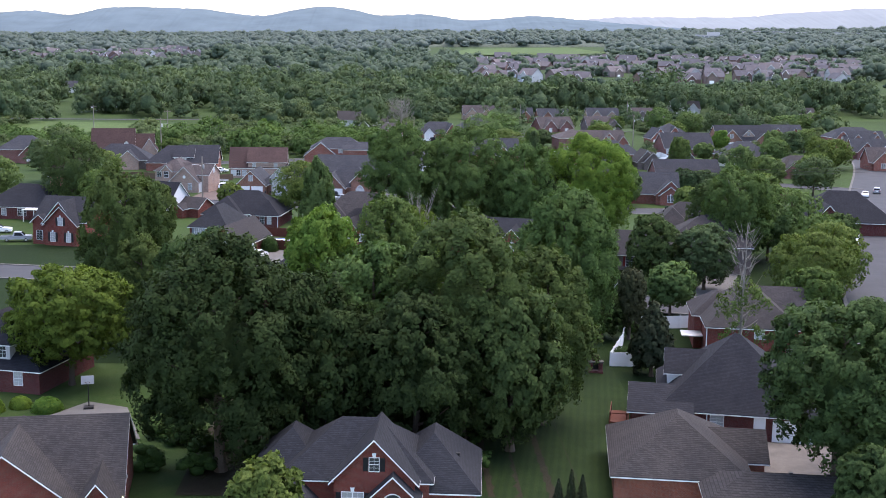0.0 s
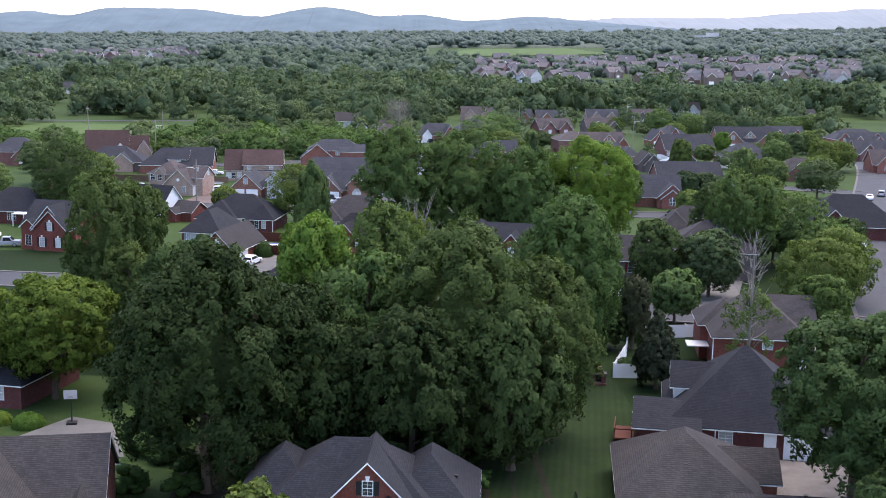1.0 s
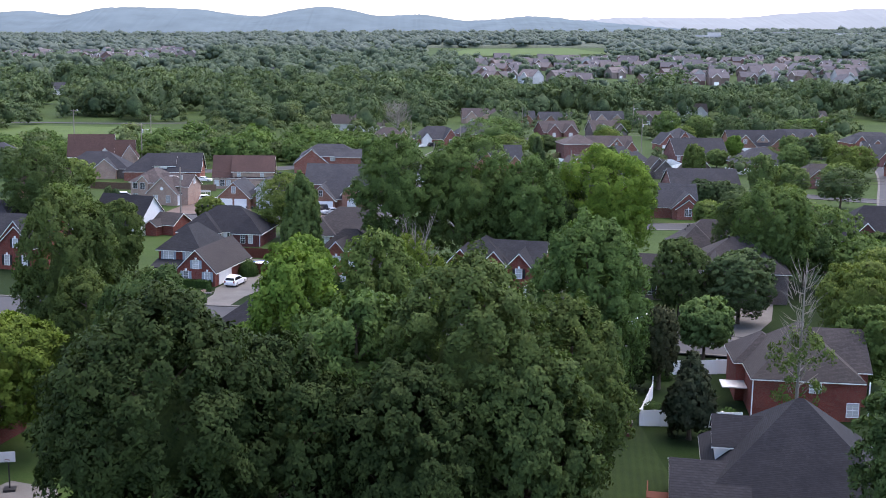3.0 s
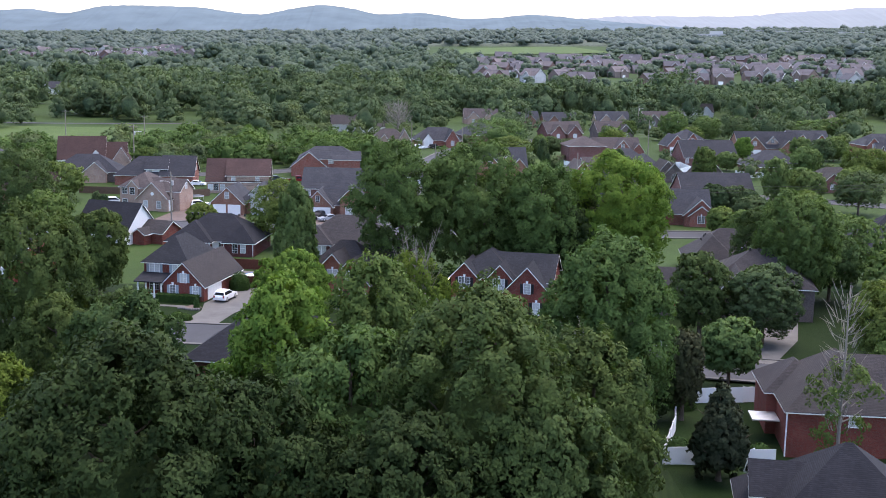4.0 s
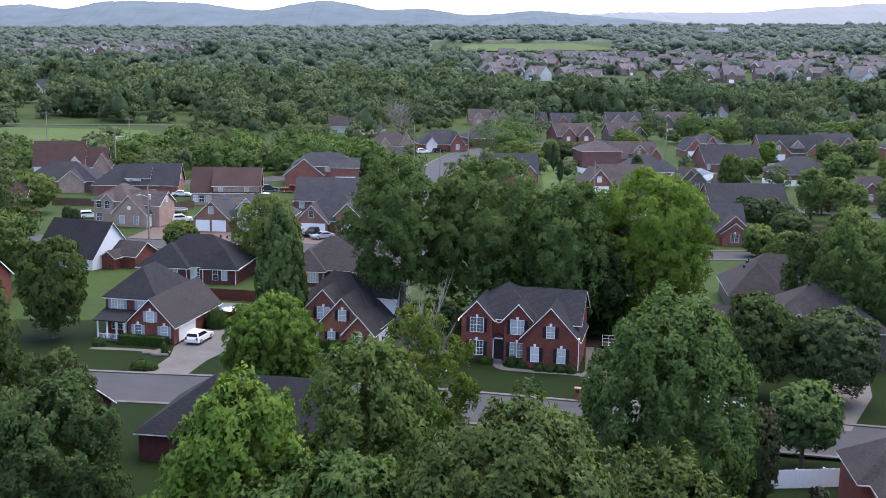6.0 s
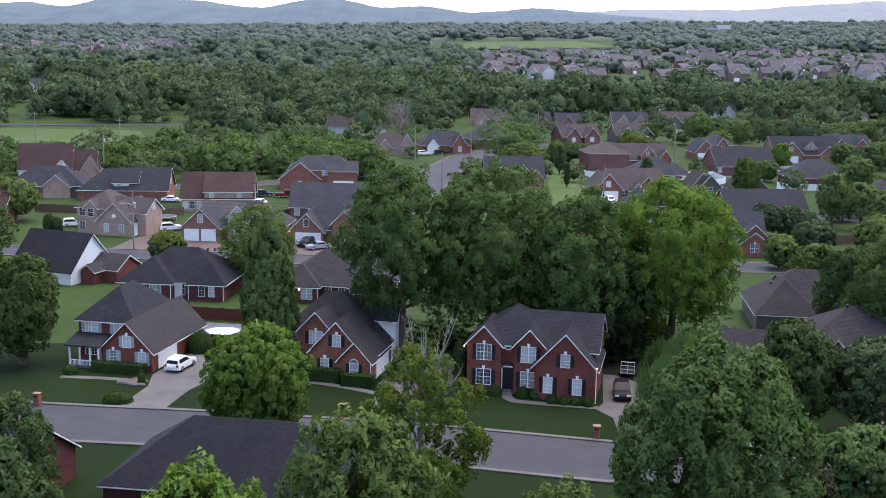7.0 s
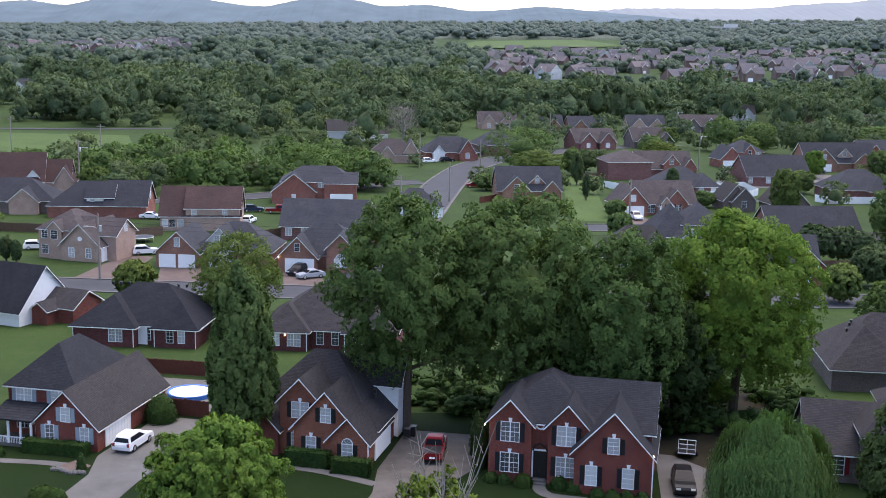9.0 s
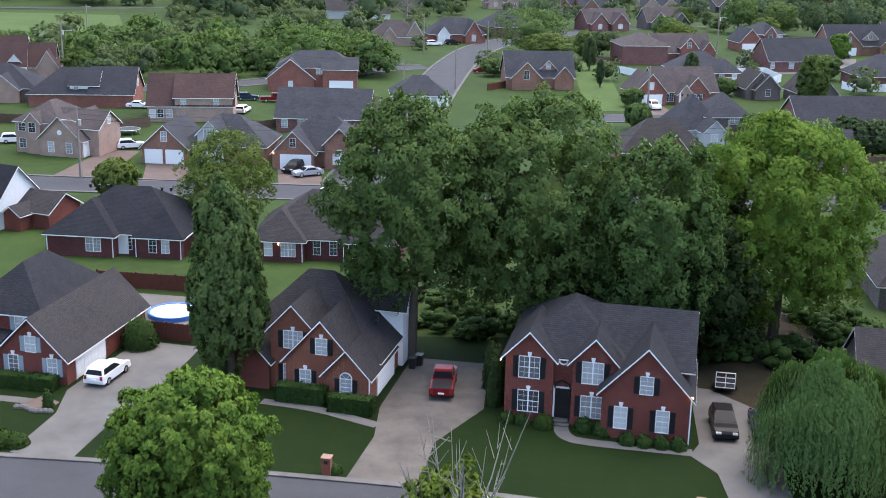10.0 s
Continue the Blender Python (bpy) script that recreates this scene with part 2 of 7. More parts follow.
class Bag:
    """Collects corners and faces for one mesh."""

    def __init__(self):
        self.v, self.f = [], []

    def add(self, vs, fs):
        k = len(self.v)
        self.v += [tuple(p) for p in vs]
        self.f += [tuple(i + k for i in f) for f in fs]
        return self

    def box(self, x0, x1, y0, y1, z0, z1):
        return self.add([(x0, y0, z0), (x1, y0, z0), (x1, y1, z0), (x0, y1, z0), (x0, y0, z1), (x1, y0, z1), (x1, y1, z1), (x0, y1, z1)],
                        [(0, 3, 2, 1), (4, 5, 6, 7), (0, 1, 5, 4), (1, 2, 6, 5), (2, 3, 7, 6), (3, 0, 4, 7)])

    def beam(self, p, q, w, h):
        """A bar from p to q, w wide, h deep below the line."""
        p, q = Vector(p), Vector(q)
        d = (q - p).normalized()
        s = d.cross(Vector((0, 0, 1)))
        s = (s.normalized() if s.length > 1e-4 else Vector((1, 0, 0))) * w / 2
        u = Vector((0, 0, -h)) if abs(d.z) < 0.95 else Vector((0, h, 0))
        vs = [p - s, p + s, p + s + u, p - s + u, q - s, q + s, q + s + u, q - s + u]
        return self.add(vs, [(0, 1, 2, 3), (7, 6, 5, 4), (0, 4, 5, 1), (1, 5, 6, 2), (2, 6, 7, 3), (3, 7, 4, 0)])

    def tube(self, pts, radii, n=7):
        k = len(self.v)
        for i, (p, r) in enumerate(zip(pts, radii)):
            p = Vector(p)
            d = (Vector(pts[min(i + 1, len(pts) - 1)]) - Vector(pts[max(i - 1, 0)])).normalized()
            a = d.cross(Vector((0.31, 0.95, 0.1))).normalized()
            b = d.cross(a)
            self.v += [tuple(p + (a * math.cos(j * math.tau / n) + b * math.sin(j * math.tau / n)) * r) for j in range(n)]
        for i in range(len(pts) - 1):
            self.f += [(k + i * n + j, k + i * n + (j + 1) % n, k + (i + 1) * n + (j + 1) % n, k + (i + 1) * n + j) for j in range(n)]
        self.f.append(tuple(k + (len(pts) - 1) * n + j for j in range(n)))
        return self

    def prism(self, poly, axis, a, b):
        """A polygon of (u, z) pulled along 'x' or 'y' from a to b."""
        n = len(poly)
        pt = (lambda u, z, s: (s, u, z)) if axis == "x" else (lambda u, z, s: (u, s, z))
        self.add([pt(u, z, a) for u, z in poly] + [pt(u, z, b) for u, z in poly],
                 [tuple(range(n)), tuple(range(2 * n - 1, n - 1, -1))] + [(i, i + n, (i + 1) % n + n, (i + 1) % n) for i in range(n)])
        return self

    def mesh(self, name):
        me = bpy.data.meshes.new(name)
        me.from_pydata(self.v, [], self.f)
        bm = bmesh.new()
        bm.from_mesh(me)
        bmesh.ops.recalc_face_normals(bm, faces=bm.faces)
        bm.to_mesh(me)
        bm.free()
        return me


def part(name, mesh, material, parent=None, label="", at=None):
    """One mesh object under a thing or part."""
    me = mesh.mesh(name) if isinstance(mesh, Bag) else mesh
    if material is not None and not me.materials:
        me.materials.append(material)
    ob = new(name, me)
    ob.parent = parent
    if at is not None:
        ob.matrix_basis = at
    if label:
        ob["label"] = label
    return ob


def thing(name, x, y, z, rz, label, category, group="", kind=""):
    ob = new(name)
    ob.matrix_basis = pose(x, y, z + float(rise(x, y)), 0, 0, rz)
    return tagged(ob, label, category, group, kind)


def fast_mesh(name, verts, faces, corners, material, normals=None):
    """A mesh of many like faces from arrays, with one shading normal a corner point where given."""
    me = bpy.data.meshes.new(name)
    me.vertices.add(len(verts))
    me.vertices.foreach_set("co", np.ascontiguousarray(verts, dtype=np.float32).ravel())
    me.loops.add(faces.size)
    me.loops.foreach_set("vertex_index", np.ascontiguousarray(faces, dtype=np.int32).ravel())
    me.polygons.add(len(faces))
    me.polygons.foreach_set("loop_start", np.arange(0, faces.size, corners, dtype=np.int32))
    me.update(calc_edges=True)
    if normals is not None:
        me.polygons.foreach_set("use_smooth", np.ones(len(faces), dtype=bool))
        me.normals_split_custom_set_from_vertices(np.asarray(normals, dtype=np.float32).tolist())
    me.materials.append(material)
    return me


# ================= ground =================


def rise(x, y):
    """Height of the land: level by the houses, rising gently towards the hills."""
    x, y = np.asarray(x, dtype=float), np.asarray(y, dtype=float)
    d = np.maximum(y - 530.0, 0.0)
    s = 0.0215 + 0.026 * np.clip(x / np.maximum(y - 110.0, 50.0) - 0.03, -0.5, 0.7)
    dip = -1.35 * np.exp(-((x - 36.0) / 17.0) ** 2 - ((y - 136.0) / 34.0) ** 2)
    return d * d / (d + 250.0) * np.maximum(s, 0.0) + dip


def build_ground():
    xs = np.concatenate([np.linspace(-4200, -500, 24), np.linspace(-420, -130, 16), np.linspace(-120, 130, 63), np.linspace(140, 420, 16), np.linspace(500, 4200, 24)])
    ys = np.concatenate([np.linspace(-600, 0, 7), np.linspace(30, 330, 76), np.linspace(345, 900, 30), np.linspace(1000, 4600, 37)])
    gx, gy = np.meshgrid(xs, ys)
    v = np.stack([gx, gy, rise(gx, gy)], -1).reshape(-1, 3)
    n = len(xs)
    i = (np.arange(len(ys) - 1)[:, None] * n + np.arange(n - 1)[None, :]).ravel()
    me = fast_mesh("ground", v, np.stack([i, i + 1, i + n + 1, i + n], -1), 4, YARD)
    tagged(new("ground", me), "rough green grass ground reaching to the hills", "ground", kind="structure")


build_ground()


def strip(name, pts, width, z, material, label, category, kind="structure", thick=0.0):
    """A ribbon of ground along a line of points."""
    b = Bag()
    P = [Vector((p[0], p[1], 0)) for p in pts]
    out = []
    for i, p in enumerate(P):
        d = (P[min(i + 1, len(P) - 1)] - P[max(i - 1, 0)]).normalized()
        s = Vector((d.y, -d.x, 0)) * width / 2
        out.append((p - s, p + s))
    up = Vector((0, 0, z))
    for (a, c), (e, f) in zip(out[:-1], out[1:]):
        b.add([a + up, c + up, f + up, e + up], [(0, 1, 2, 3)])
    if thick:
        dn = Vector((0, 0, z - thick))
        for (a, c), (e, f) in zip(out[:-1], out[1:]):
            b.add([a + up, e + up, e + dn, a + dn], [(0, 1, 2, 3)])
            b.add([c + up, c + dn, f + dn, f + up], [(0, 1, 2, 3)])
    return tagged(part(name, b, material), label, category, kind=kind)


def smooth(pts, n=8):
    """More points along a line, on a smooth curve."""
    P = [Vector((p[0], p[1])) for p in pts]
    P = [2 * P[0] - P[1]] + P + [2 * P[-1] - P[-2]]
    out = []
    for a, b, c, d in zip(P[:-3], P[1:-2], P[2:-1], P[3:]):
        for k in range(n):
            t = k / n
            out.append(0.5 * ((2 * b) + (c - a) * t + (2 * a - 5 * b + 4 * c - d) * t * t + (3 * b - a - 3 * c + d) * t ** 3))
    return [tuple(p) for p in out] + [tuple(P[-2])]


def offset(pts, s):
    P = [Vector(p) for p in pts]
    out = []
    for i, p in enumerate(P):
        d = (P[min(i + 1, len(P) - 1)] - P[max(i - 1, 0)]).normalized()
        out.append(tuple(p + Vector((d.y, -d.x)) * s))
    return out


ROADS = []


def road(pts, width, label):
    c = smooth(pts)
    strip("road", c, width, 0.03 + 0.005 * len(ROADS), ASPHALT, label, "road")
    ROADS.append(c)
    for s in (-1, 1):
        strip("kerb", offset(c, s * (width / 2 + 0.3)), 0.6, 0.15, CONCRETE, "pale concrete kerb along the road", "kerb", thick=0.15)
    return c


def slab(name, pts, material, label, category, z=0.05):
    b = Bag()
    n = len(pts)
    b.add([(x, y, z) for x, y in pts] + [(x, y, z - 0.3) for x, y in pts], [tuple(range(n))] + [(i, i + n, (i + 1) % n + n, (i + 1) % n) for i in range(n)])
    return tagged(part(name, b, material), label, category, kind="structure")


MAIN = road([(-140, 216), (-70, 207), (-40, 201.6), (-20, 199), (0, 195.6), (16, 191.5), (40, 185), (66, 178)], 10.4, "grey asphalt street between the brick houses")
BACK = road([(-150, 296), (-90, 297), (-50, 294), (-20, 291), (10, 289), (45, 288), (80, 289), (106, 286)], 8.5, "grey asphalt street behind the first row of houses")
SIDE = road([(-8, 296), (-4, 330), (2, 370), (6, 400), (12, 440), (22, 480), (40, 510), (75, 545), (130, 575)], 10.0, "wide asphalt street climbing away between houses")
CROSS = road([(4, 431), (-8, 425), (-40, 396), (-70, 385), (-110, 384)], 8.0, "asphalt side street by the tree belt")
EAST = road([(37, 357), (52, 358), (70, 358), (88, 354), (106, 346), (126, 335)], 8.0, "asphalt cul-de-sac in the neighbourhood")
ROUTE = road([(66, 160), (80, 206), (92, 238), (112, 290), (128, 330), (155, 398), (177, 465), (206, 540), (250, 620)], 13.0, "wide grey road with turning traffic lanes")

# ================= houses =================
WINDOWS = {}


def window_meshes(w, h, cols, rows, arch=False):
    """Frame, pane and bars of a window that lies in the x-z plane and looks along -y."""
    key = (w, h, cols, rows)
    if key not in WINDOWS:
        f, p = Bag(), Bag()
        t = 0.05
        ring = [(x, z) for x, z in ((-w / 2 - t, -t), (w / 2 + t, -t), (w / 2 + t, h + t), (-w / 2 - t, h + t), (-w / 2, 0), (w / 2, 0), (w / 2, h), (-w / 2, h))]
        f.add([(x, -0.08, z) for x, z in ring] + [(x, 0.03, z) for x, z in ring],
              [q for i in range(4) for j in ((i + 1) % 4,) for q in ((i, j, j + 4, i + 4), (i + 8, i + 12, j + 12, j + 8), (i, i + 8, j + 8, j), (i + 4, j + 4, j + 12, i + 12))])
        bars = []
        for i in range(1, cols):
            s = 0.05 if (cols % 2 == 0 and i == cols // 2 and w > 1.3) else 0.009
            x = -w / 2 + w * i / cols
            bars.append(Bag().box(x - s, x + s, -0.05, 0.02, 0.0, h))
        for j in range(1, rows):
            s = 0.028 if j == rows // 2 else 0.008
            bars.append(Bag().box(-w / 2, w / 2, -0.048, 0.02, h * j / rows - s, h * j / rows + s))
        p.box(-w / 2, w / 2, -0.02, 0.01, 0, h)
        f, p, bars = f.mesh("window_frame"), p.mesh("pane"), [q.mesh("glazing_bar") for q in bars]
        p.materials.append(GLASS)
        for q in [f] + bars:
            q.materials.append(WHITE)
        WINDOWS[key] = (f, p, bars)
    return WINDOWS[key]


SHARED = {}


def shared(name, key, make, material):
    if (name, key) not in SHARED:
        me = make().mesh(name)
        me.materials.append(material)
        SHARED[(name, key)] = me
    return SHARED[(name, key)]


TURN = {"f": 0, "r": 90, "b": 180, "l": 270}


def window(house, side, x, y, z, w, h, shutters=None, key=False, cols=None, rows=4):
    f, p, bars = window_meshes(w, h, cols or (4 if w > 1.3 else 2), rows)
    at = pose(x, y, z, 0, 0, TURN[side])
    fr = part("window", f, None, house, at=at)
    part("pane", p, None, fr)
    for q in bars:
        part("glazing_bar", q, None, fr)
    if shutters is not None:
        me = shared("shutter", (round(h, 2), shutters.name), lambda: Bag().box(-0.2, 0.2, -0.06, 0, 0, h).box(-0.15, 0.15, -0.075, -0.05, 0.1, h * 0.46).box(-0.15, 0.15, -0.075, -0.05, h * 0.54, h - 0.1), shutters)
        for s in (-1, 1):
            part("shutter", me, None, house, at=at @ pose(s * (w / 2 + 0.29), 0, 0))
    if key:
        me = shared("keystone", 0, lambda: Bag().add([(-0.11, -0.1, 0), (0.11, -0.1, 0), (0.17, -0.1, 0.34), (-0.17, -0.1, 0.34), (-0.11, 0.02, 0), (0.11, 0.02, 0), (0.17, 0.02, 0.34), (-0.17, 0.02, 0.34)],
                                                     [(0, 1, 2, 3), (7, 6, 5, 4), (0, 4, 5, 1), (1, 5, 6, 2), (2, 6, 7, 3), (3, 7, 4, 0)]), WHITE)
        part("keystone", me, None, house, at=at @ pose(0, 0, h + 0.05))
    return fr


def arch_head(house, side, x, y, z, w):
    """A half-round white window head with its pane and fan bars."""
    r = w / 2
    at = pose(x, y, z, 0, 0, TURN[side])
    ring = [(math.cos(i * math.pi / 10), math.sin(i * math.pi / 10)) for i in range(11)]
    f = Bag()
    f.add([(c * q, d, e * q) for c, e in ring for q, d in ((r + 0.07, -0.08), (r, -0.08), (r, 0.02), (r + 0.07, 0.02))],
          [(4 * i + k, 4 * i + (k + 1) % 4, 4 * i + 4 + (k + 1) % 4, 4 * i + 4 + k) for i in range(10) for k in range(4)])
    head = part("arch_head", f, WHITE, house, at=at)
    part("pane", Bag().add([(c * r, -0.02, e * r) for c, e in ring], [tuple(range(11))]), GLASS, head)
    for a in (0.79, 1.57, 2.36):
        part("glazing_bar", Bag().beam((0, -0.03, 0), (math.cos(a) * r, -0.03, math.sin(a) * r), 0.04, 0.02), WHITE, head)


def garage_door(house, side, x, y, w, h=2.15):
    def make():
        b = Bag().box(-w / 2, w / 2, -0.05, 0.02, 0, h)
        for j in range(4):
            for i in range(max(2, round(w / 0.62))):
                k = max(2, round(w / 0.62))
                u = -w / 2 + w * (i + 0.5) / k
                b.box(u - w / k * 0.4, u + w / k * 0.4, -0.07, -0.04, h * j / 4 + 0.07, h * (j + 1) / 4 - 0.07)
        b.box(-w / 2 - 0.12, -w / 2, -0.08, 0.02, 0, h + 0.12).box(w / 2, w / 2 + 0.12, -0.08, 0.02, 0, h + 0.12).box(-w / 2, w / 2, -0.08, 0.02, h, h + 0.12)
        return b
    return part("garage_door", shared("garage_door", (w, h), make, WHITE), None, house, at=pose(x, y, 0.05, 0, 0, TURN[side]))


def door(house, side, x, y, z=0.2, w=1.0, h=2.2, material=None):
    me = shared("door", (w, h, (material or DOOR).name), lambda: Bag().box(-w / 2, w / 2, -0.06, 0.02, 0, h).box(-w * 0.33, -w * 0.05, -0.08, -0.05, 0.2, h * 0.42).box(w * 0.05, w * 0.33, -0.08, -0.05, 0.2, h * 0.42)
                .box(-w * 0.33, -w * 0.05, -0.08, -0.05, h * 0.5, h * 0.92).box(w * 0.05, w * 0.33, -0.08, -0.05, h * 0.5, h * 0.92), material or DOOR)
    d = part("door", me, None, house, at=pose(x, y, z, 0, 0, TURN[side]))
    part("door_frame", shared("door_frame", (w, h), lambda: Bag().box(-w / 2 - 0.14, -w / 2, -0.09, 0.02, 0, h + 0.14).box(w / 2, w / 2 + 0.14, -0.09, 0.02, 0, h + 0.14).box(-w / 2, w / 2, -0.09, 0.02, h, h + 0.14), WHITE), None, d)
    return d


def block(house, spec, wall, roof, over=0.4):
    """One body of a house with its roof. spec: x0, x1, y0, y1, eave, rise, kind (hip, gx, gy)."""
    x0, x1, y0, y1, ze, up, kind = spec
    w = Bag()
    if kind == "gy":
        m = (x0 + x1) / 2
        w.prism([(x0, 0), (x1, 0), (x1, ze), (m, ze + up), (x0, ze)], "y", y0, y1)
        slope = up / ((x1 - x0) / 2)
    elif kind == "gx":
        m = (y0 + y1) / 2
        w.prism([(y0, 0), (y1, 0), (y1, ze), (m, ze + up), (y0, ze)], "x", x0, x1)
        slope = up / ((y1 - y0) / 2)
    else:
        w.box(x0, x1, y0, y1, 0, ze)
        slope = up / (min(x1 - x0, y1 - y0) / 2)
    part("wall", w, wall, house)
    lift = 0.06
    lo, hi = ze - over * slope + lift, ze + up + lift
    X0, X1, Y0, Y1 = x0 - over, x1 + over, y0 - over, y1 + over
    r, boards = Bag(), []
    dn = Vector((0, 0, -0.05))

    def sheet(*ps):
        ps = [Vector(p) for p in ps]
        n = len(ps)
        r.add(ps + [p + dn for p in ps], [tuple(range(n)), tuple(range(2 * n - 1, n - 1, -1))] + [(i, i + n, (i + 1) % n + n, (i + 1) % n) for i in range(n)])
    if kind == "gy":
        m = (x0 + x1) / 2
        sheet((X0, Y0, lo), (m, Y0, hi), (m, Y1, hi), (X0, Y1, lo))
        sheet((X1, Y0, lo), (X1, Y1, lo), (m, Y1, hi), (m, Y0, hi))
        for yy in (Y0 + 0.026, Y1 - 0.026):
            boards += [("rake_board", (X0, yy, lo - 0.055), (m, yy, hi - 0.055)), ("rake_board", (m, yy, hi - 0.055), (X1, yy, lo - 0.055))]
        boards += [("gutter", (xx, Y0 + 0.06, lo - 0.055), (xx, Y1 - 0.06, lo - 0.055)) for xx in (X0 + 0.03, X1 - 0.03)]
    elif kind == "gx":
        m = (y0 + y1) / 2
        sheet((X0, Y0, lo), (X1, Y0, lo), (X1, m, hi), (X0, m, hi))
        sheet((X0, Y1, lo), (X0, m, hi), (X1, m, hi), (X1, Y1, lo))
        for xx in (X0 + 0.026, X1 - 0.026):
            boards += [("rake_board", (xx, Y0, lo - 0.055), (xx, m, hi - 0.055)), ("rake_board", (xx, m, hi - 0.055), (xx, Y1, lo - 0.055))]
        boards += [("gutter", (X0 + 0.06, yy, lo - 0.055), (X1 - 0.06, yy, lo - 0.055)) for yy in (Y0 + 0.03, Y1 - 0.03)]
    else:
        if X1 - X0 >= Y1 - Y0:
            h = (Y1 - Y0) / 2
            a, c = (X0 + h, Y0 + h, hi), (X1 - h, Y0 + h, hi)
            sheet((X0, Y0, lo), (X1, Y0, lo), c, a), sheet((X1, Y1, lo), (X0, Y1, lo), a, c)
            sheet((X0, Y1, lo), (X0, Y0, lo), a), sheet((X1, Y0, lo), (X1, Y1, lo), c)
        else:
            h = (X1 - X0) / 2
            a, c = (X0 + h, Y0 + h, hi), (X0 + h, Y1 - h, hi)
            sheet((X0, Y1, lo), (X0, Y0, lo), a, c), sheet((X1, Y0, lo), (X1, Y1, lo), c, a)
            sheet((X0, Y0, lo), (X1, Y0, lo), a), sheet((X1, Y1, lo), (X0, Y1, lo), c)
        for p, q in (((X0, Y0, lo), (X1, Y0, lo)), ((X1, Y0, lo), (X1, Y1, lo)), ((X1, Y1, lo), (X0, Y1, lo)), ((X0, Y1, lo), (X0, Y0, lo))):
            e = (Vector(q) - Vector(p)).normalized()
            side = Vector((-e.y, e.x, 0)) * 0.03 + Vector((0, 0, -0.055))
            boards.append(("gutter", Vector(p) + side + e * 0.07, Vector(q) + side - e * 0.07))
    top = part("roof", r, roof, house)
    for n, p, q in boards:
        part(n, Bag().beam(p, q, *((0.06, 0.15) if n == "rake_board" else (0.08, 0.11))), WHITE, house, "white painted board")
    return top


SITES = []


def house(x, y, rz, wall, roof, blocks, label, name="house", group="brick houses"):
    # Far houses swap to the lighter copies that carry painted haze.
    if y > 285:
        hazed = {RED: HAZERED, MAROON: HAZEMAROON, ORANGE: SALMON, SLATE: HAZESLATE, CHARCOAL: HAZEBLACK, BROWN: HAZEBROWN}
        wall, roof = hazed.get(wall, wall), hazed.get(roof, roof)
        blocks = [tuple(hazed.get(q, q) if k > 6 else q for k, q in enumerate(b)) for b in blocks]
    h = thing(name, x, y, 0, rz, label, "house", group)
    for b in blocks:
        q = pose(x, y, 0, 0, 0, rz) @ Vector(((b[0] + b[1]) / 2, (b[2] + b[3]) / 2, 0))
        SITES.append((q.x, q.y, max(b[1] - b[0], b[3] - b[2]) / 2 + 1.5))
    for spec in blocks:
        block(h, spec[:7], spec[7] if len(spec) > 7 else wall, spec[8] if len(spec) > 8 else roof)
    return h


def vents(h, spots, material=None):
    me = shared("vent", 0, lambda: Bag().box(-0.12, 0.12, -0.12, 0.12, -0.3, 0.06).box(-0.17, 0.17, -0.17, 0.17, 0.06, 0.11), material or BLACK)
    for x, y, z in spots:
        part("vent", me, None, h, at=pose(x, y, z))


def porch_lamp(h, x, y, z):
    me = shared("porch_lamp", 0, lambda: Bag().tube([(0, 0, 0), (0, 0, 0.06), (0, 0, 0.2), (0, 0, 0.25)], [0.03, 0.07, 0.08, 0.02], 8), GLOW)
    part("porch_lamp", me, None, h, "lit warm porch lamp", at=pose(x, y, z))


# --- two-storey house with three front gables
h = house(7.0, 213.3, -14, RED, SLATE, [
    (0.2, 9.4, 0.6, 11.5, 5.7, 3.1, "hip"), (6.0, 14.4, 0.9, 11.0, 5.4, 3.0, "gx"),
    (0.1, 3.9, -0.1, 6, 5.7, 2.0, "gy"), (5.4, 8.9, -0.1, 6, 5.7, 1.9, "gy"), (7.9, 14.6, -1.5, 7, 4.1, 3.6, "gy")],
    "two-storey red brick house with three white-trimmed gables and black shutters")
for x, z in ((2.0, 0.9), (2.0, 3.75)):
    window(h, "f", x, -0.1, z, 1.6, 1.75, SHUTTER, True)
for z in (0.9, 3.75):
    window(h, "f", 7.0, -0.1, z, 1.6, 1.75, SHUTTER, True)
window(h, "f", 11.25, -1.5, 3.9, 0.95, 1.4, SHUTTER, True)
for x in (9.4, 12.6):
    window(h, "f", x, -1.5, 0.9, 0.95, 1.75, SHUTTER, True)
door(h, "f", 4.7, 0.6, 0.35, 1.3, 2.5)
part("arch", Bag().tube([(4.0, 0.42, 2.9), (4.15, 0.42, 3.3), (4.65, 0.42, 3.55), (5.15, 0.42, 3.3), (5.3, 0.42, 2.9)], [0.09] * 5, 6), DOOR, h)
part("round_vent", Bag().tube([(4.62 + 0.36 * math.cos(a * 0.5236), 0.5, 5.25 + 0.36 * math.sin(a * 0.5236)) for a in range(13)], [0.07] * 13, 5), WHITE, h)
part("step", Bag().box(3.95, 5.35, -0.6, 0.6, 0, 0.18).box(4.1, 5.2, -0.2, 0.6, 0.18, 0.34), CONCRETE, h)
porch_lamp(h, -0.25, -0.35, 5.1), porch_lamp(h, 14.7, -1.7, 3.9)
part("downspout", Bag().beam((14.66, -1.56, 4.0), (14.66, -1.56, 0.1), 0.1, 0.1), WHITE, h)

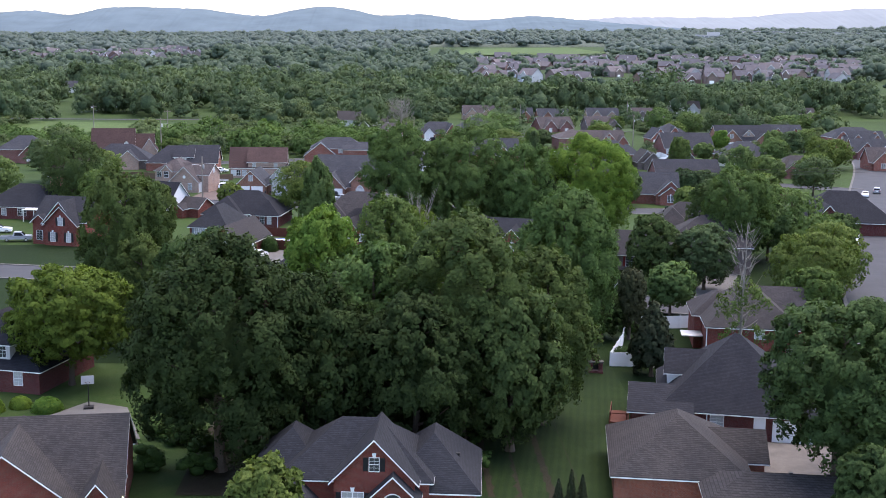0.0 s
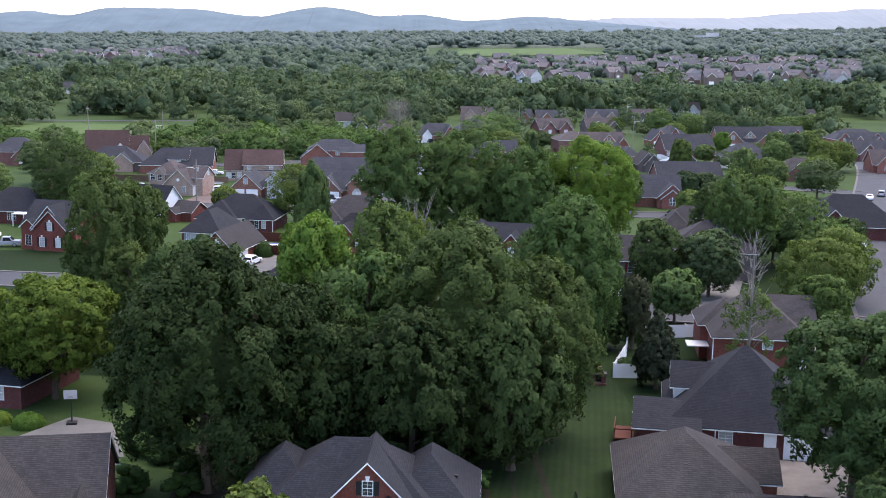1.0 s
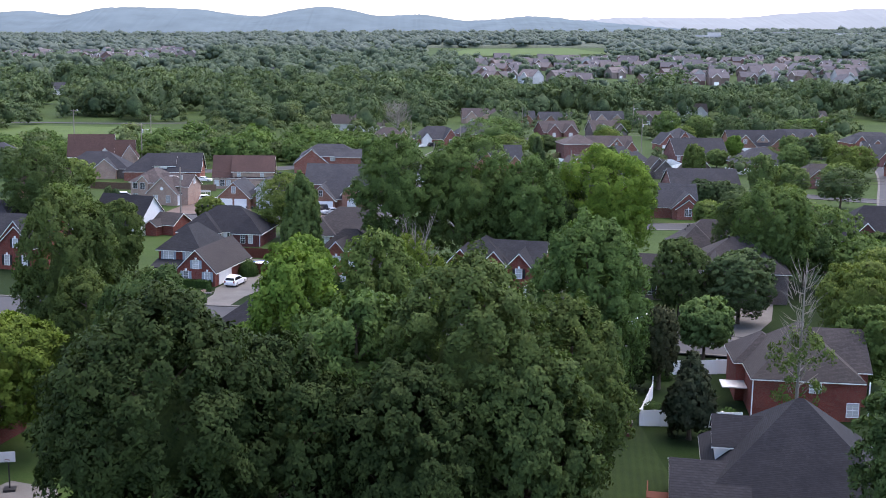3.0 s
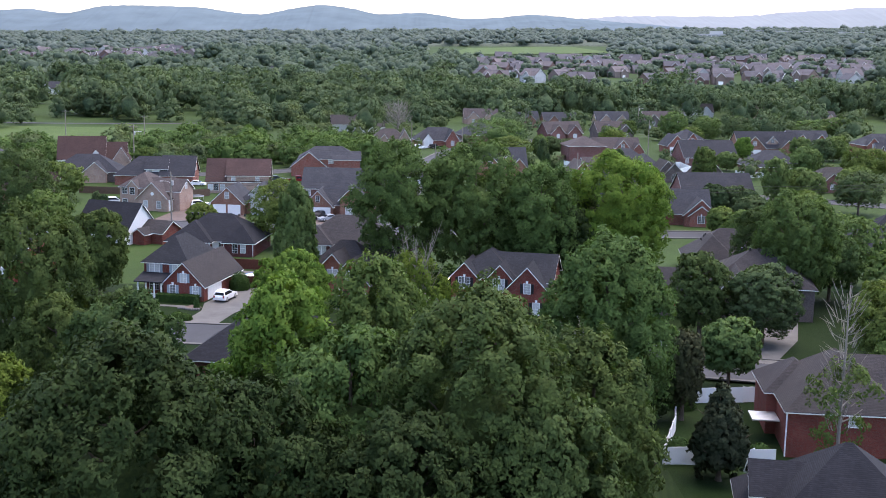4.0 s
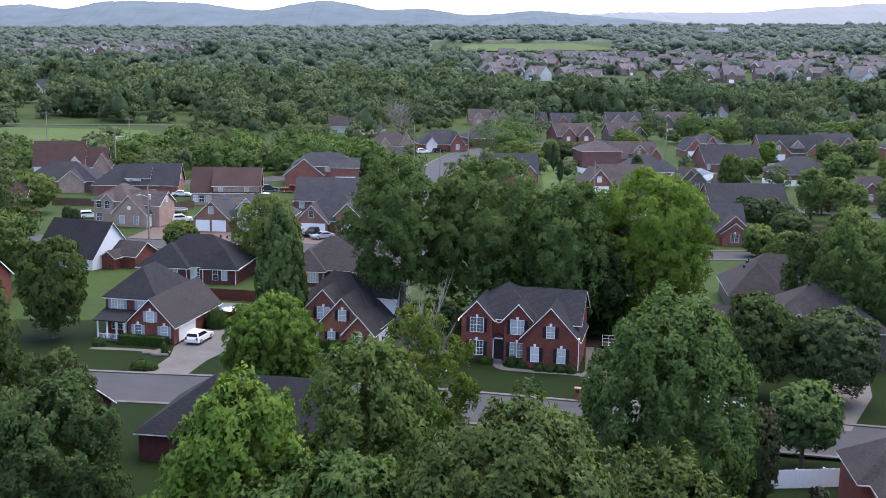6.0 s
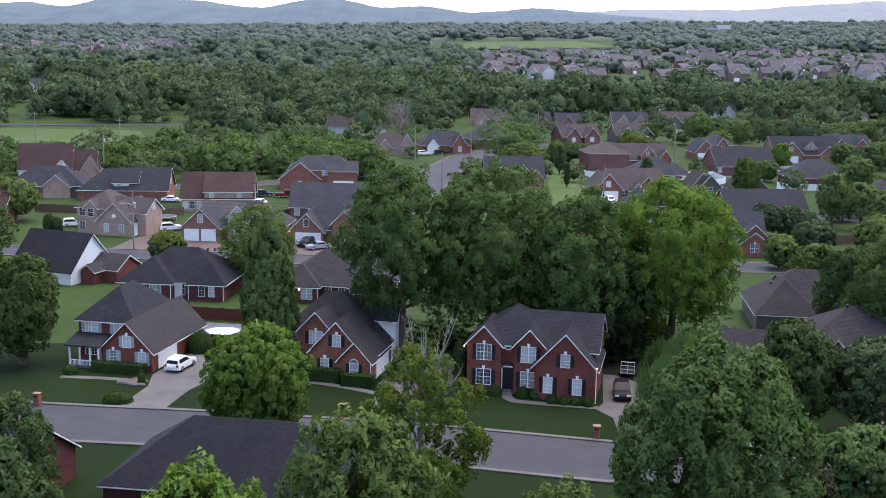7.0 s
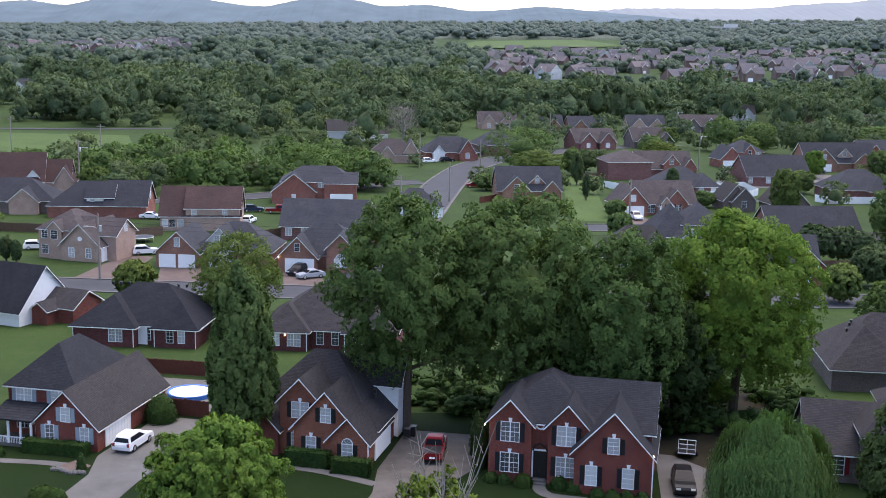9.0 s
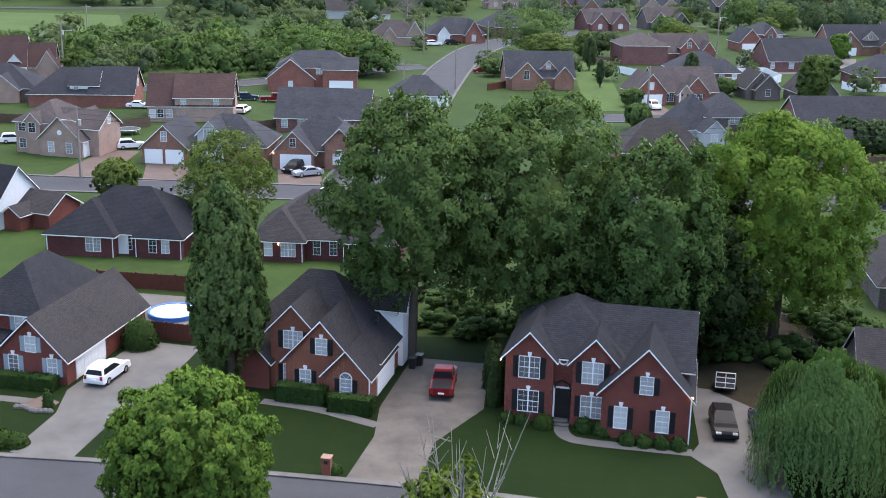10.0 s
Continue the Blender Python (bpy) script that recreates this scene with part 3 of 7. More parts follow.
# --- house with stepped gables and a side garage
h = house(-13.4, 219.4, -15, RED, BROWN, [
    (-3.5, 10.2, 1.6, 13.0, 3.1, 5.4, "hip"), (1.2, 5.2, 0.3, 7, 5.5, 2.1, "gy", ORANGE), (3.0, 9.2, -0.9, 8, 3.5, 3.4, "gy", ORANGE),
    (6.6, 10.3, -1.5, 6, 2.8, 2.0, "gy", ORANGE), (-3.3, 1.2, -0.3, 6, 2.8, 2.4, "gy"), (5.6, 10.6, 8.0, 11.6, 5.6, 2.0, "gx", SIDING)],
    "brick house with stepped front gables, brown roof and side garage")
window(h, "f", 3.2, 0.3, 3.7, 1.6, 1.5, SHUTTER, True)
window(h, "f", 3.2, 0.3, 0.7, 1.7, 1.5, SHUTTER)
arch_head(h, "f", 3.2, 0.3, 2.27, 1.2)
window(h, "f", 6.1, -0.9, 3.9, 0.95, 1.35, SHUTTER, True)
window(h, "f", 4.7, -0.9, 0.8, 0.9, 1.6, SHUTTER, True)
window(h, "f", 8.4, -1.5, 0.8, 0.95, 1.4, SHUTTER)
arch_head(h, "f", 8.4, -1.5, 2.26, 0.95)
window(h, "r", 10.6, 9.8, 5.0, 0.9, 1.3)
garage_door(h, "r", 10.36, 3.3, 4.9)
door(h, "r", 10.2, 8.4, 0.2, 0.9, 2.1, WHITE)
for y in (10.6, 13.2):
    window(h, "r", 10.2, y, 1.0, 0.8, 1.4)
porch_lamp(h, 10.3, 0.2, 2.3), porch_lamp(h, 10.3, 6.7, 2.2)
part("downspout", Bag().beam((10.34, -1.45, 2.7), (10.34, -1.45, 0.1), 0.1, 0.1), WHITE, h)
vents(h, [(9.0, 5.2, 5.0), (8.8, 6.0, 5.2)])

# --- house with a large side garage and a porch
h = house(-29.2, 219.2, -14, RED, BROWN, [
    (-10.6, -3.5, 2.4, 13.4, 5.4, 3.2, "hip", RED, SLATE), (-6.4, 0, 0, 14.6, 2.6, 3.2, "gy")],
    "red brick house with white porch, side garage and brown roof")
window(h, "f", -3.2, 0, 2.75, 0.95, 1.35, BLUEGREY, True)
for x in (-4.9, -1.3):
    window(h, "f", x, 0, 0.75, 0.85, 1.55, BLUEGREY, True)
for x in (-8.9, -5.2):
    window(h, "f", x, 2.4, 3.5, 1.6, 1.4, BLUEGREY)
garage_door(h, "r", 0, 4.0, 4.9)
for x in (-10.3, -9.0, -7.7, -6.6):
    part("porch_post", Bag().box(x - 0.09, x + 0.09, -0.5, -0.32, 0, 2.7), WHITE, h)
rail = Bag().box(-10.3, -6.6, -0.44, -0.38, 0.85, 0.95).box(-10.3, -6.6, -0.43, -0.39, 0.2, 0.26)
for i in range(22):
    rail.box(-10.25 + i * 0.17, -10.21 + i * 0.17, -0.43, -0.39, 0.2, 0.9)
part("porch_rail", rail, WHITE, h)
part("porch_floor", Bag().box(-10.6, -6.4, -0.6, 2.4, 0, 0.3), CONCRETE, h)
door(h, "f", -7.2, 2.4, 0.3, 1.0, 2.2)
window(h, "f", -9.0, 2.4, 0.9, 1.5, 1.5)
part("porch_roof", Bag().add([(-10.8, -0.8, 2.75), (-6.3, -0.8, 2.75), (-6.3, 2.45, 3.6), (-10.8, 2.45, 3.6), (-10.8, -0.8, 2.6), (-6.3, -0.8, 2.6), (-6.3, 2.45, 3.4), (-10.8, 2.45, 3.4)],
                             [(0, 1, 2, 3), (4, 7, 6, 5), (0, 4, 5, 1), (1, 5, 6, 2), (2, 6, 7, 3), (3, 7, 4, 0)]), SLATE, h)
vents(h, [(-0.8, 11.0, 3.2)], WHITE)

# --- low house behind it
h = house(-42.2, 258.2, -8, MAROON, CHARCOAL, [(0, 15.8, 1.5, 13, 2.8, 4.0, "hip"), (0, 8.0, 0, 9, 2.8, 3.0, "hip"), (10.3, 15.8, 0.6, 8, 2.8, 2.5, "hip")],
          "single-storey maroon brick house with a charcoal hip roof")
for x, y, w in ((5.6, 0, 1.7), (9.2, 1.5, 0.8), (12.4, 0.6, 0.85), (13.9, 0.6, 0.85)):
    window(h, "f", x, y, 0.7, w, 1.7)
door(h, "f", 8.6, 1.5, 0.1, 0.9, 2.1, WHITE)
vents(h, [(2.5 + i * 1.1, 7.6, 6.6) for i in range(10)])
for x, y in ((7.9, -0.08), (0.1, -0.08), (10.4, 0.52), (15.7, 0.52)):
    part("downspout", Bag().beam((x, y, 2.7), (x, y, 0.05), 0.09, 0.09), WHITE, h)

h = house(-18.6, 256.6, -6, MAROON, BROWN, [(0, 17, 1.2, 13, 2.8, 4.2, "hip"), (0, 6, 0, 8, 2.8, 2.6, "hip"), (10.5, 16.5, 0.4, 8, 2.8, 2.4, "hip")],
          "single-storey maroon brick house with a brown hip roof")
for x, y, w in ((2.0, 0, 0.9), (4.3, 0, 1.6), (7.4, 1.2, 0.8), (9.3, 1.2, 0.8), (12.0, 0.4, 1.6), (15.0, 0.4, 1.6)):
    window(h, "f", x, y, 0.7, w, 1.7)
porch_lamp(h, 3.2, -0.1, 2.0)
for x, y in ((0.1, -0.08), (5.9, -0.08), (10.6, 0.32)):
    part("downspout", Bag().beam((x, y, 2.7), (x, y, 0.05), 0.09, 0.09), WHITE, h)

# --- dark house with a white gable end
h = house(-57.6, 269.5, -24, SIDING, CHARCOAL, [(-5, 6.6, 0.0, 10.5, 2.2, 5.2, "gx"), (6.6, 11.8, 4.5, 10.5, 2.3, 1.8, "gx", RED, BROWN), (6.7, 9.2, 2.4, 7, 2.2, 0.9, "gy", RED, BROWN)],
          "dark-roofed house with a tall white siding gable")

# --- tan brick house
h = house(-64.0, 316.0, -16, TAN, BROWN, [(0, 8, 0.6, 10.5, 5.3, 2.7, "hip"), (2.2, 4.8, 0, 5, 5.4, 1.3, "gy"), (4.9, 12.4, -0.6, 10.2, 3.0, 3.5, "gy"), (6.0, 14.2, 1.6, 8.4, 4.6, 2.3, "gx")],
          "tan brick two-storey house with a brown roof and side garage")
for x, z in ((1.2, 0.8), (1.2, 3.5), (3.4, 3.5)):
    window(h, "f", x, 0.6 if x < 2 else 0, z, 1.2, 1.5)
for x in (7.0, 10.2):
    window(h, "f", x, -0.6, 0.7, 1.0, 1.6)
garage_door(h, "r", 12.4, 2.2, 4.6), window(h, "r", 14.2, 5.0, 4.8, 0.9, 1.3)
part("round_window", Bag().tube([(8.65, -0.62, 3.9), (8.65, -0.7, 3.9)], [0.4, 0.4], 12), WHITE, h)

# --- two-car garage house
h = house(-42.2, 309.0, -6, SALMON, SLATE, [(0, 7.2, 0, 11, 2.8, 3.4, "gy"), (5.5, 19.0, 2.4, 13, 3.0, 3.9, "hip"), (8.6, 12.4, 1.2, 7, 4.9, 2.0, "gy", GREYSIDE)],
          "red brick house with two white garage doors under a gable")
garage_door(h, "f", 1.9, 0, 2.6), garage_door(h, "f", 5.2, 0, 2.6)
window(h, "f", 3.6, 0, 3.6, 0.9, 1.5), window(h, "f", 10.5, 1.2, 4.0, 1.7, 1.5)

h = house(-49.0, 346.0, 4, TAN, RUST, [(0, 15.6, 0, 12, 3.2, 5.0, "gx"), (5.0, 15.5, -0.15, 11.8, 4.7, 3.4, "gx")],
          "tan brick house with a steep rust-brown roof and a wide dormer")
for x in (0.9, 2.3, 3.9):
    window(h, "f", x, 0, 0.8, 1.1, 1.5)
for x in (6.6, 12.6):
    window(h, "f", x, -0.15, 3.2, 0.9, 1.2)
window(h, "r", 15.6, 6.0, 5.2, 0.9, 1.3)

h = house(-75.5, 361.0, 2, RED, CHARCOAL, [(0, 16.5, 0, 11, 2.8, 4.3, "hip"), (8.0, 13.5, 0.7, 6.5, 4.4, 2.2, "gx", SIDING), (12.0, 20.5, -0.6, 10.4, 2.9, 4.5, "gx")],
          "long black-roofed house with a white dormer and brick gable end")
window(h, "r", 20.5, 4.9, 3.6, 0.9, 1.4), window(h, "f", 9.2, 0.7, 3.4, 0.9, 0.9)

h = house(-31.5, 386.5, 2, RED, SLATE, [(2, 19, 1.5, 11, 5.2, 3.0, "hip"), (0, 10, 0, 9, 3.0, 4.0, "gy"), (12, 19.5, 0.4, 9, 4.9, 2.0, "gx")],
          "red brick two-storey house with a slate roof near the trees")
window(h, "f", 11.3, 1.5, 3.6, 1.5, 1.3), window(h, "f", 5.0, 0, 0.8, 0.9, 1.4), garage_door(h, "f", 16.0, 0.4, 5.0)

h = house(-24.4, 337.5, -4, MAROON, SLATE, [(0, 16.5, 0, 11, 2.9, 4.4, "gx"), (12, 21, 1.5, 11.5, 2.9, 3.5, "hip", MAROON, BROWN)],
          "low maroon brick house with a blue-grey roof, seen from behind")
for x in (1.5, 4.5, 10.5):
    window(h, "f", x, 0, 0.9, 1.1, 1.4)

h = house(-21.6, 307.0, -4, SALMON, SLATE, [(0, 14.2, 1.6, 12, 2.9, 4.3, "hip"), (0, 6.4, -0.6, 8, 2.7, 3.3, "gy"), (8.0, 12.6, 0, 7, 4.2, 2.3, "gy"), (12.0, 15.2, 0.8, 7, 2.8, 2.0, "gy")],
          "salmon brick house with steep gables and an arched window")
garage_door(h, "f", 3.6, -0.6, 4.6), window(h, "f", 3.2, -0.6, 3.5, 0.85, 1.3)
window(h, "f", 10.3, 0, 0.8, 2.0, 1.5), arch_head(h, "f", 10.3, 0, 2.37, 1.4), porch_lamp(h, 0.2, -0.9, 2.4)

h = house(-4.0, 367.5, 4, SIDING, SLATE, [(0, 11.5, 0, 9, 2.6, 3.3, "hip")], "small white house with a dark hip roof")
for x in (1.4, 4.8, 8.5):
    window(h, "f", x, 0, 0.8, 1.1, 1.3)
vents(h, [(4.6 + i * 0.6, 4.5, 5.7) for i in range(6)])

h = house(21.6, 394.0, 3, SALMON, SLATE, [(0, 15.4, 1.5, 12, 3.0, 5.0, "gx"), (1.0, 7.6, 0, 8, 3.0, 3.3, "gy"), (8.0, 11.2, 2.6, 6, 4.8, 1.6, "gy"), (10.9, 15.0, 0.4, 7, 3.0, 2.3, "gy")],
          "brick house with a slate gable roof and dormers")
window(h, "f", 4.3, 0, 2.4, 1.2, 1.9), window(h, "f", 9.6, 2.6, 4.4, 1.0, 1.2)

# --- houses on the east side
h = house(36.0, 213.5, -12, GREYBRICK, BROWN, [(0, 9.0, 0, 9, 3.0, 3.4, "gx"), (4.6, 9.2, -1.2, 5, 5.3, 2.2, "hip"), (8.0, 23, 1.0, 14, 5.0, 4.2, "hip"), (9.0, 15, -2.0, 6, 4.2, 3.2, "gy")],
          "grey-brown brick house with a dark roof and a red front door")
window(h, "f", 2.6, 0, 0.8, 1.3, 1.8, plain("red_paint", (0.16, 0.012, 0.014)))
window(h, "f", 6.9, -1.2, 3.7, 1.7, 1.3), door(h, "f", 6.9, -1.2, 0.3, 1.4, 2.4, plain("red_door", (0.1, 0.008, 0.01)))
window(h, "f", 12, -2.0, 0.8, 1.6, 1.8)
vents(h, [(13 + i * 1.2, 7.2, 9.3) for i in range(5)])

h = house(48.5, 243.5, -8, GREYBRICK, BROWN, [(0, 22, 0.5, 12, 2.9, 4.6, "hip"), (0, 8.5, -2, 10, 2.9, 3.9, "hip"), (9, 16, -1, 8, 2.9, 3.4, "hip")],
          "low grey-brown brick house with a brown hip roof")
window(h, "f", 11.6, -1, 0.9, 1.6, 1.4), vents(h, [(2.5, 3.6, 6.0), (3.0, 4.6, 6.5), (3.4, 5.6, 6.6)])

h = house(55.8, 300.5, -4, RED, SLATE, [(0, 11.5, 2, 12, 2.8, 4.6, "gx"), (5.6, 12.6, 0, 9, 2.8, 3.2, "gy"), (6.6, 11.6, -0.5, 5, 2.7, 1.9, "gy")],
          "red brick house with white-trimmed double gables")
window(h, "f", 9.1, -0.5, 0.8, 1.5, 1.6, None, True)

h = house(33.2, 310.0, 0, ORANGE, GREYROOF, [(0, 14.0, 1.0, 10.5, 2.8, 4.4, "hip"), (1.6, 5.4, 0, 7, 2.8, 2.1, "gy"), (5.8, 10.6, -0.4, 8, 2.9, 2.9, "gy")],
          "brick bungalow with a blue-grey hip roof and two gables")
window(h, "f", 3.5, 0, 0.8, 1.3, 1.5), window(h, "f", 8.2, -0.4, 0.8, 1.3, 1.5)

h = house(46.5, 332.5, 5, GREYSIDE, SLATE, [(0, 8.6, 0.5, 10, 2.8, 5.2, "hip"), (5.8, 13.9, 1, 9.6, 4.8, 3.5, "hip", GREYBRICK), (4.0, 7.9, -3.6, 5, 2.8, 1.9, "gy")],
          "grey house with a slate hip roof and small porch gable")
window(h, "f", 11, 1, 3.2, 1.6, 1.3), window(h, "f", 5.9, -3.6, 0.9, 1.2, 1.3), vents(h, [(2.4 + i * 1.0, 5.2, 7.8) for i in range(5)])

h = house(46.9, 374.0, 8, RED, BROWN, [(0, 6.9, 0, 9, 2.9, 3.8, "gy"), (5, 18.8, 1.5, 11.5, 2.9, 4.4, "gx"), (11.0, 16.4, 0.6, 8, 2.9, 3.0, "gy"), (9.4, 12.4, -0.4, 5, 2.7, 1.7, "gy", TAN)],
          "red brick house with a brown roof and a white garage")
garage_door(h, "f", 3.4, 0, 4.9), window(h, "f", 3.4, 0, 3.4, 1.1, 1.4), window(h, "f", 14.2, 0.6, 0.8, 1.7, 1.4), window(h, "f", 8.0, 1.5, 0.6, 2.0, 1.9)
for x in (9.6, 12.2):
    part("porch_post", Bag().box(x - 0.12, x + 0.12, -0.9, -0.66, 0, 2.7), WHITE, h)

h = house(63.5, 411.5, 4, MAROON, SLATE, [(0, 14, 0, 11, 2.9, 3.9, "hip"), (9, 15.5, -2.4, 8, 2.8, 2.6, "hip")], "brick house with a slate roof seen from behind")
window(h, "f", 10.6, -2.4, 0.9, 1.2, 1.3), window(h, "f", 13.8, -2.4, 0.9, 1.2, 1.3)

h = house(56.0, 443.0, 6, MAROON, BROWN, [(0, 12.5, 0, 12, 5.2, 2.8, "hip"), (10, 26, 4, 14, 3.0, 4.4, "gx", MAROON), (17, 21.5, 2.6, 9, 4.6, 2.4, "gy", RED), (22.5, 26.5, 2.2, 9, 3.4, 2.6, "gy", RED)],
          "brown-roofed brick house with steep narrow gables")
window(h, "f", 19.2, 2.6, 4.2, 1.1, 1.5)

h = house(97.2, 479.0, 8, RED, SLATE, [(0, 6.8, 0, 9, 3.0, 3.7, "gy"), (4, 14.4, 1.2, 11, 5.2, 3.1, "hip"), (7.8, 11.4, 0.5, 8, 5.2, 2.2, "gy")], "red brick two-storey house with a white garage door")
garage_door(h, "f", 3.4, 0, 5.0), window(h, "f", 9.6, 0.5, 3.7, 1.1, 1.7), window(h, "f", 12.8, 1.2, 3.6, 1.8, 1.5), window(h, "f", 12.2, 1.2, 0.8, 2.4, 1.6)

h = house(92.6, 433.0, 6, MAROON, CHARCOAL, [(0, 17.8, 0, 13, 3.0, 5.0, "gx"), (17.8, 18.1, 0.1, 12.9, 3.0, 4.9, "gx", SIDING), (12.5, 17.5, -1.6, 6, 2.7, 2.0, "gy")], "low dark-roofed brick house behind a white fence")
window(h, "f", 0.9, 0, 0.9, 1.0, 1.5), window(h, "f", 6.0, 0, 0.9, 1.3, 1.5), vents(h, [(6 + i * 0.9, 6.5, 8.1) for i in range(6)])

h = house(122.4, 472.0, 6, ORANGE, CHARCOAL, [(0, 23, 1.5, 13, 3.0, 5.4, "gx"), (0.6, 9.2, 0, 8, 3.0, 4.2, "gy"), (10.6, 14.8, 2.6, 7, 5.0, 2.0, "gy", TAN), (15.0, 21.0, 0.2, 8, 3.0, 2.8, "gy")],
          "brick house with a black roof, dormer and white side gable")
garage_door(h, "f", 4.9, 0, 5.0), window(h, "f", 4.9, 0, 3.8, 1.3, 1.6), window(h, "f", 12.7, 2.6, 4.6, 1.2, 1.4)

h = house(75.3, 384.0, 6, GREYBRICK, GREYROOF, [(0, 5.6, 0, 8, 2.7, 2.9, "gy"), (-1.6, 4.4, 1.6, 9, 2.7, 3.4, "gy")], "grey brick house front with double gables")
window(h, "f", 2.8, 0, 0.9, 1.1, 1.5)
h = house(83.8, 377.0, 6, GREYBRICK, GREYROOF, [(0, 7.6, 0, 11, 2.7, 3.9, "gy")], "grey brick garage gable with a white door")
garage_door(h, "f", 3.8, 0, 5.2, 1.9), window(h, "f", 3.8, 0, 3.0, 1.1, 1.6)
h = house(69.0, 333.0, 2, MAROON, CHARCOAL, [(0, 17.6, 0, 13, 2.9, 4.8, "gx")], "dark maroon brick house with a black gable roof")
vents(h, [(3 + i * 1.4, 6.9, 7.5) for i in range(9)])
h = house(106.3, 405.5, 2, MAROON, SLATE, [(0, 16.5, 0, 12, 3.0, 4.4, "hip"), (9, 15.5, -1.5, 8, 3.0, 3.0, "hip")], "red brick house with a slate roof behind a white fence")
window(h, "f", 12, -1.5, 0.9, 2.2, 1.6)
h = house(112.0, 366.0, 2, MAROON, GREYROOF, [(0, 15.6, 0, 11, 2.8, 3.5, "hip"), (2, 8, -2, 8, 2.8, 2.6, "gy")], "low red brick house with a grey hip roof")
window(h, "f", 5.0, -2, 0.9, 1.2, 1.6)

# --- houses along the far end of the side street
h = house(-12.0, 478.0, 2, TAN, BROWN, [(0, 14.5, 0, 10, 2.9, 4.2, "hip"), (3.6, 7.6, -0.8, 7, 2.9, 2.6, "gy"), (10.8, 15.2, -0.2, 9, 3.6, 3.6, "gy")], "tan brick house with steep gables")
h = house(6.0, 486.0, 10, RED, SLATE, [(0, 17, 2, 12, 2.9, 4.2, "hip"), (2.0, 5.6, 0.2, 7, 2.9, 2.2, "gy", SIDING), (10.4, 15.4, -0.6, 9, 3.0, 3.8, "gy")], "red brick house with a white porch gable")
for x in (2.2, 3.8, 5.4):
    part("porch_post", Bag().box(x - 0.12, x + 0.12, -0.4, -0.16, 0, 2.8), WHITE, h)
window(h, "f", 12.9, -0.6, 0.8, 1.2, 1.8)
h = house(24.0, 506.0, 14, MAROON, SLATE, [(0, 16, 0, 12, 3.6, 4.4, "hip")], "brick house with slate roof beyond the street")

# --- near houses at the start
h = house(-13.0, 102.0, -4, RED, SLATE, [
    (2.6, 14.4, 0.8, 9.4, 4.0, 3.5, "hip"), (0, 5.5, 2.6, 9.8, 3.8, 2.6, "hip"), (11.0, 18.2, 1.4, 11.5, 3.0, 3.3, "hip"), (6.9, 13.3, -0.4, 6, 4.3, 3.3, "gy"),
    (9.8, 13.5, -1.2, 5, 3.1, 1.8, "gy"), (1.0, 5.4, -2.5, 6, 2.2, 2.2, "gy")],
    "red brick house with a slate hip roof and white-trimmed gables")
window(h, "f", 10.1, -0.4, 4.9, 0.75, 1.1, SHUTTER, True), window(h, "f", 8.4, -0.4, 1.4, 1.7, 1.7, SHUTTER, True)
window(h, "f", 11.65, -1.2, 1.0, 1.5, 1.5), arch_head(h, "f", 11.65, -1.2, 2.57, 1.5), window(h, "f", 3.2, -2.5, 0.9, 1.3, 1.5, SHUTTER, True)
vents(h, [(16.6, 5.0, 4.6)], WHITE)

h = house(-44.9, 96.1, 8, RED, GREYROOF, [(0, 22.5, 1.5, 14, 3.0, 4.6, "gx"), (8.6, 19.8, -0.2, 9, 2.6, 4.6, "gy"), (19.7, 22.3, -0.9, 6, 3.3, 1.6, "gy"), (0, 6, -3, 8, 2.6, 3.2, "gy")],
          "red brick house with a grey gable roof and a lit entry")
porch_lamp(h, 22.2, -1.2, 2.5), porch_lamp(h, 22.75, 1.2, 2.6)

h = house(17.8, 107.6, -8, ORANGE, GREYROOF, [(-0.4, 11.0, 0, 13.2, 2.6, 3.6, "hip"), (7.0, 25.0, -4.6, 2.2, 2.4, 1.3, "hip"), (7, 13.0, 5.4, 11, 2.5, 1.9, "gx")], "brick house with a grey pyramid hip roof")
vents(h, [(5.0, 3.0, 4.4), (14, -1.2, 3.75), (17, -1.2, 3.75), (20, -1.2, 3.75)])

h = house(23.0, 127.6, -12, MAROON, CHARCOAL, [(2.5, 18, 0, 15, 3.0, 6.2, "hip"), (-0.4, 5.5, -1.2, 8, 2.8, 1.6, "gx"), (3.2, 9.0, 6.0, 11, 5.2, 1.8, "gx", SIDING)],
          "maroon brick house with a large charcoal hip roof and white dormer")
window(h, "f", 8.2, 0, 1.1, 1.3, 1.3), door(h, "f", 12.4, 0, 0.2, 0.9, 2.1, WHITE), garage_door(h, "f", 15.8, 0, 4.0)
deck = part("deck", Bag().box(-2.6, -0.6, 0.5, 4.5, 0.7, 0.85), REDWOOD, h)
for x, y in ((-2.5, 0.6), (-2.5, 2.5), (-2.5, 4.4), (-0.8, 0.6)):
    part("deck_post", Bag().box(x - 0.06, x + 0.06, y - 0.06, y + 0.06, 0, 1.8), REDWOOD, h)
part("deck_rail", Bag().box(-2.56, -2.46, 0.5, 4.5, 1.7, 1.8).box(-2.56, -0.6, 0.5, 0.6, 1.7, 1.8), REDWOOD, h)
part("downspout", Bag().beam((7.2, -0.1, 2.9), (7.2, -0.1, 0.1), 0.1, 0.1), WHITE, h)

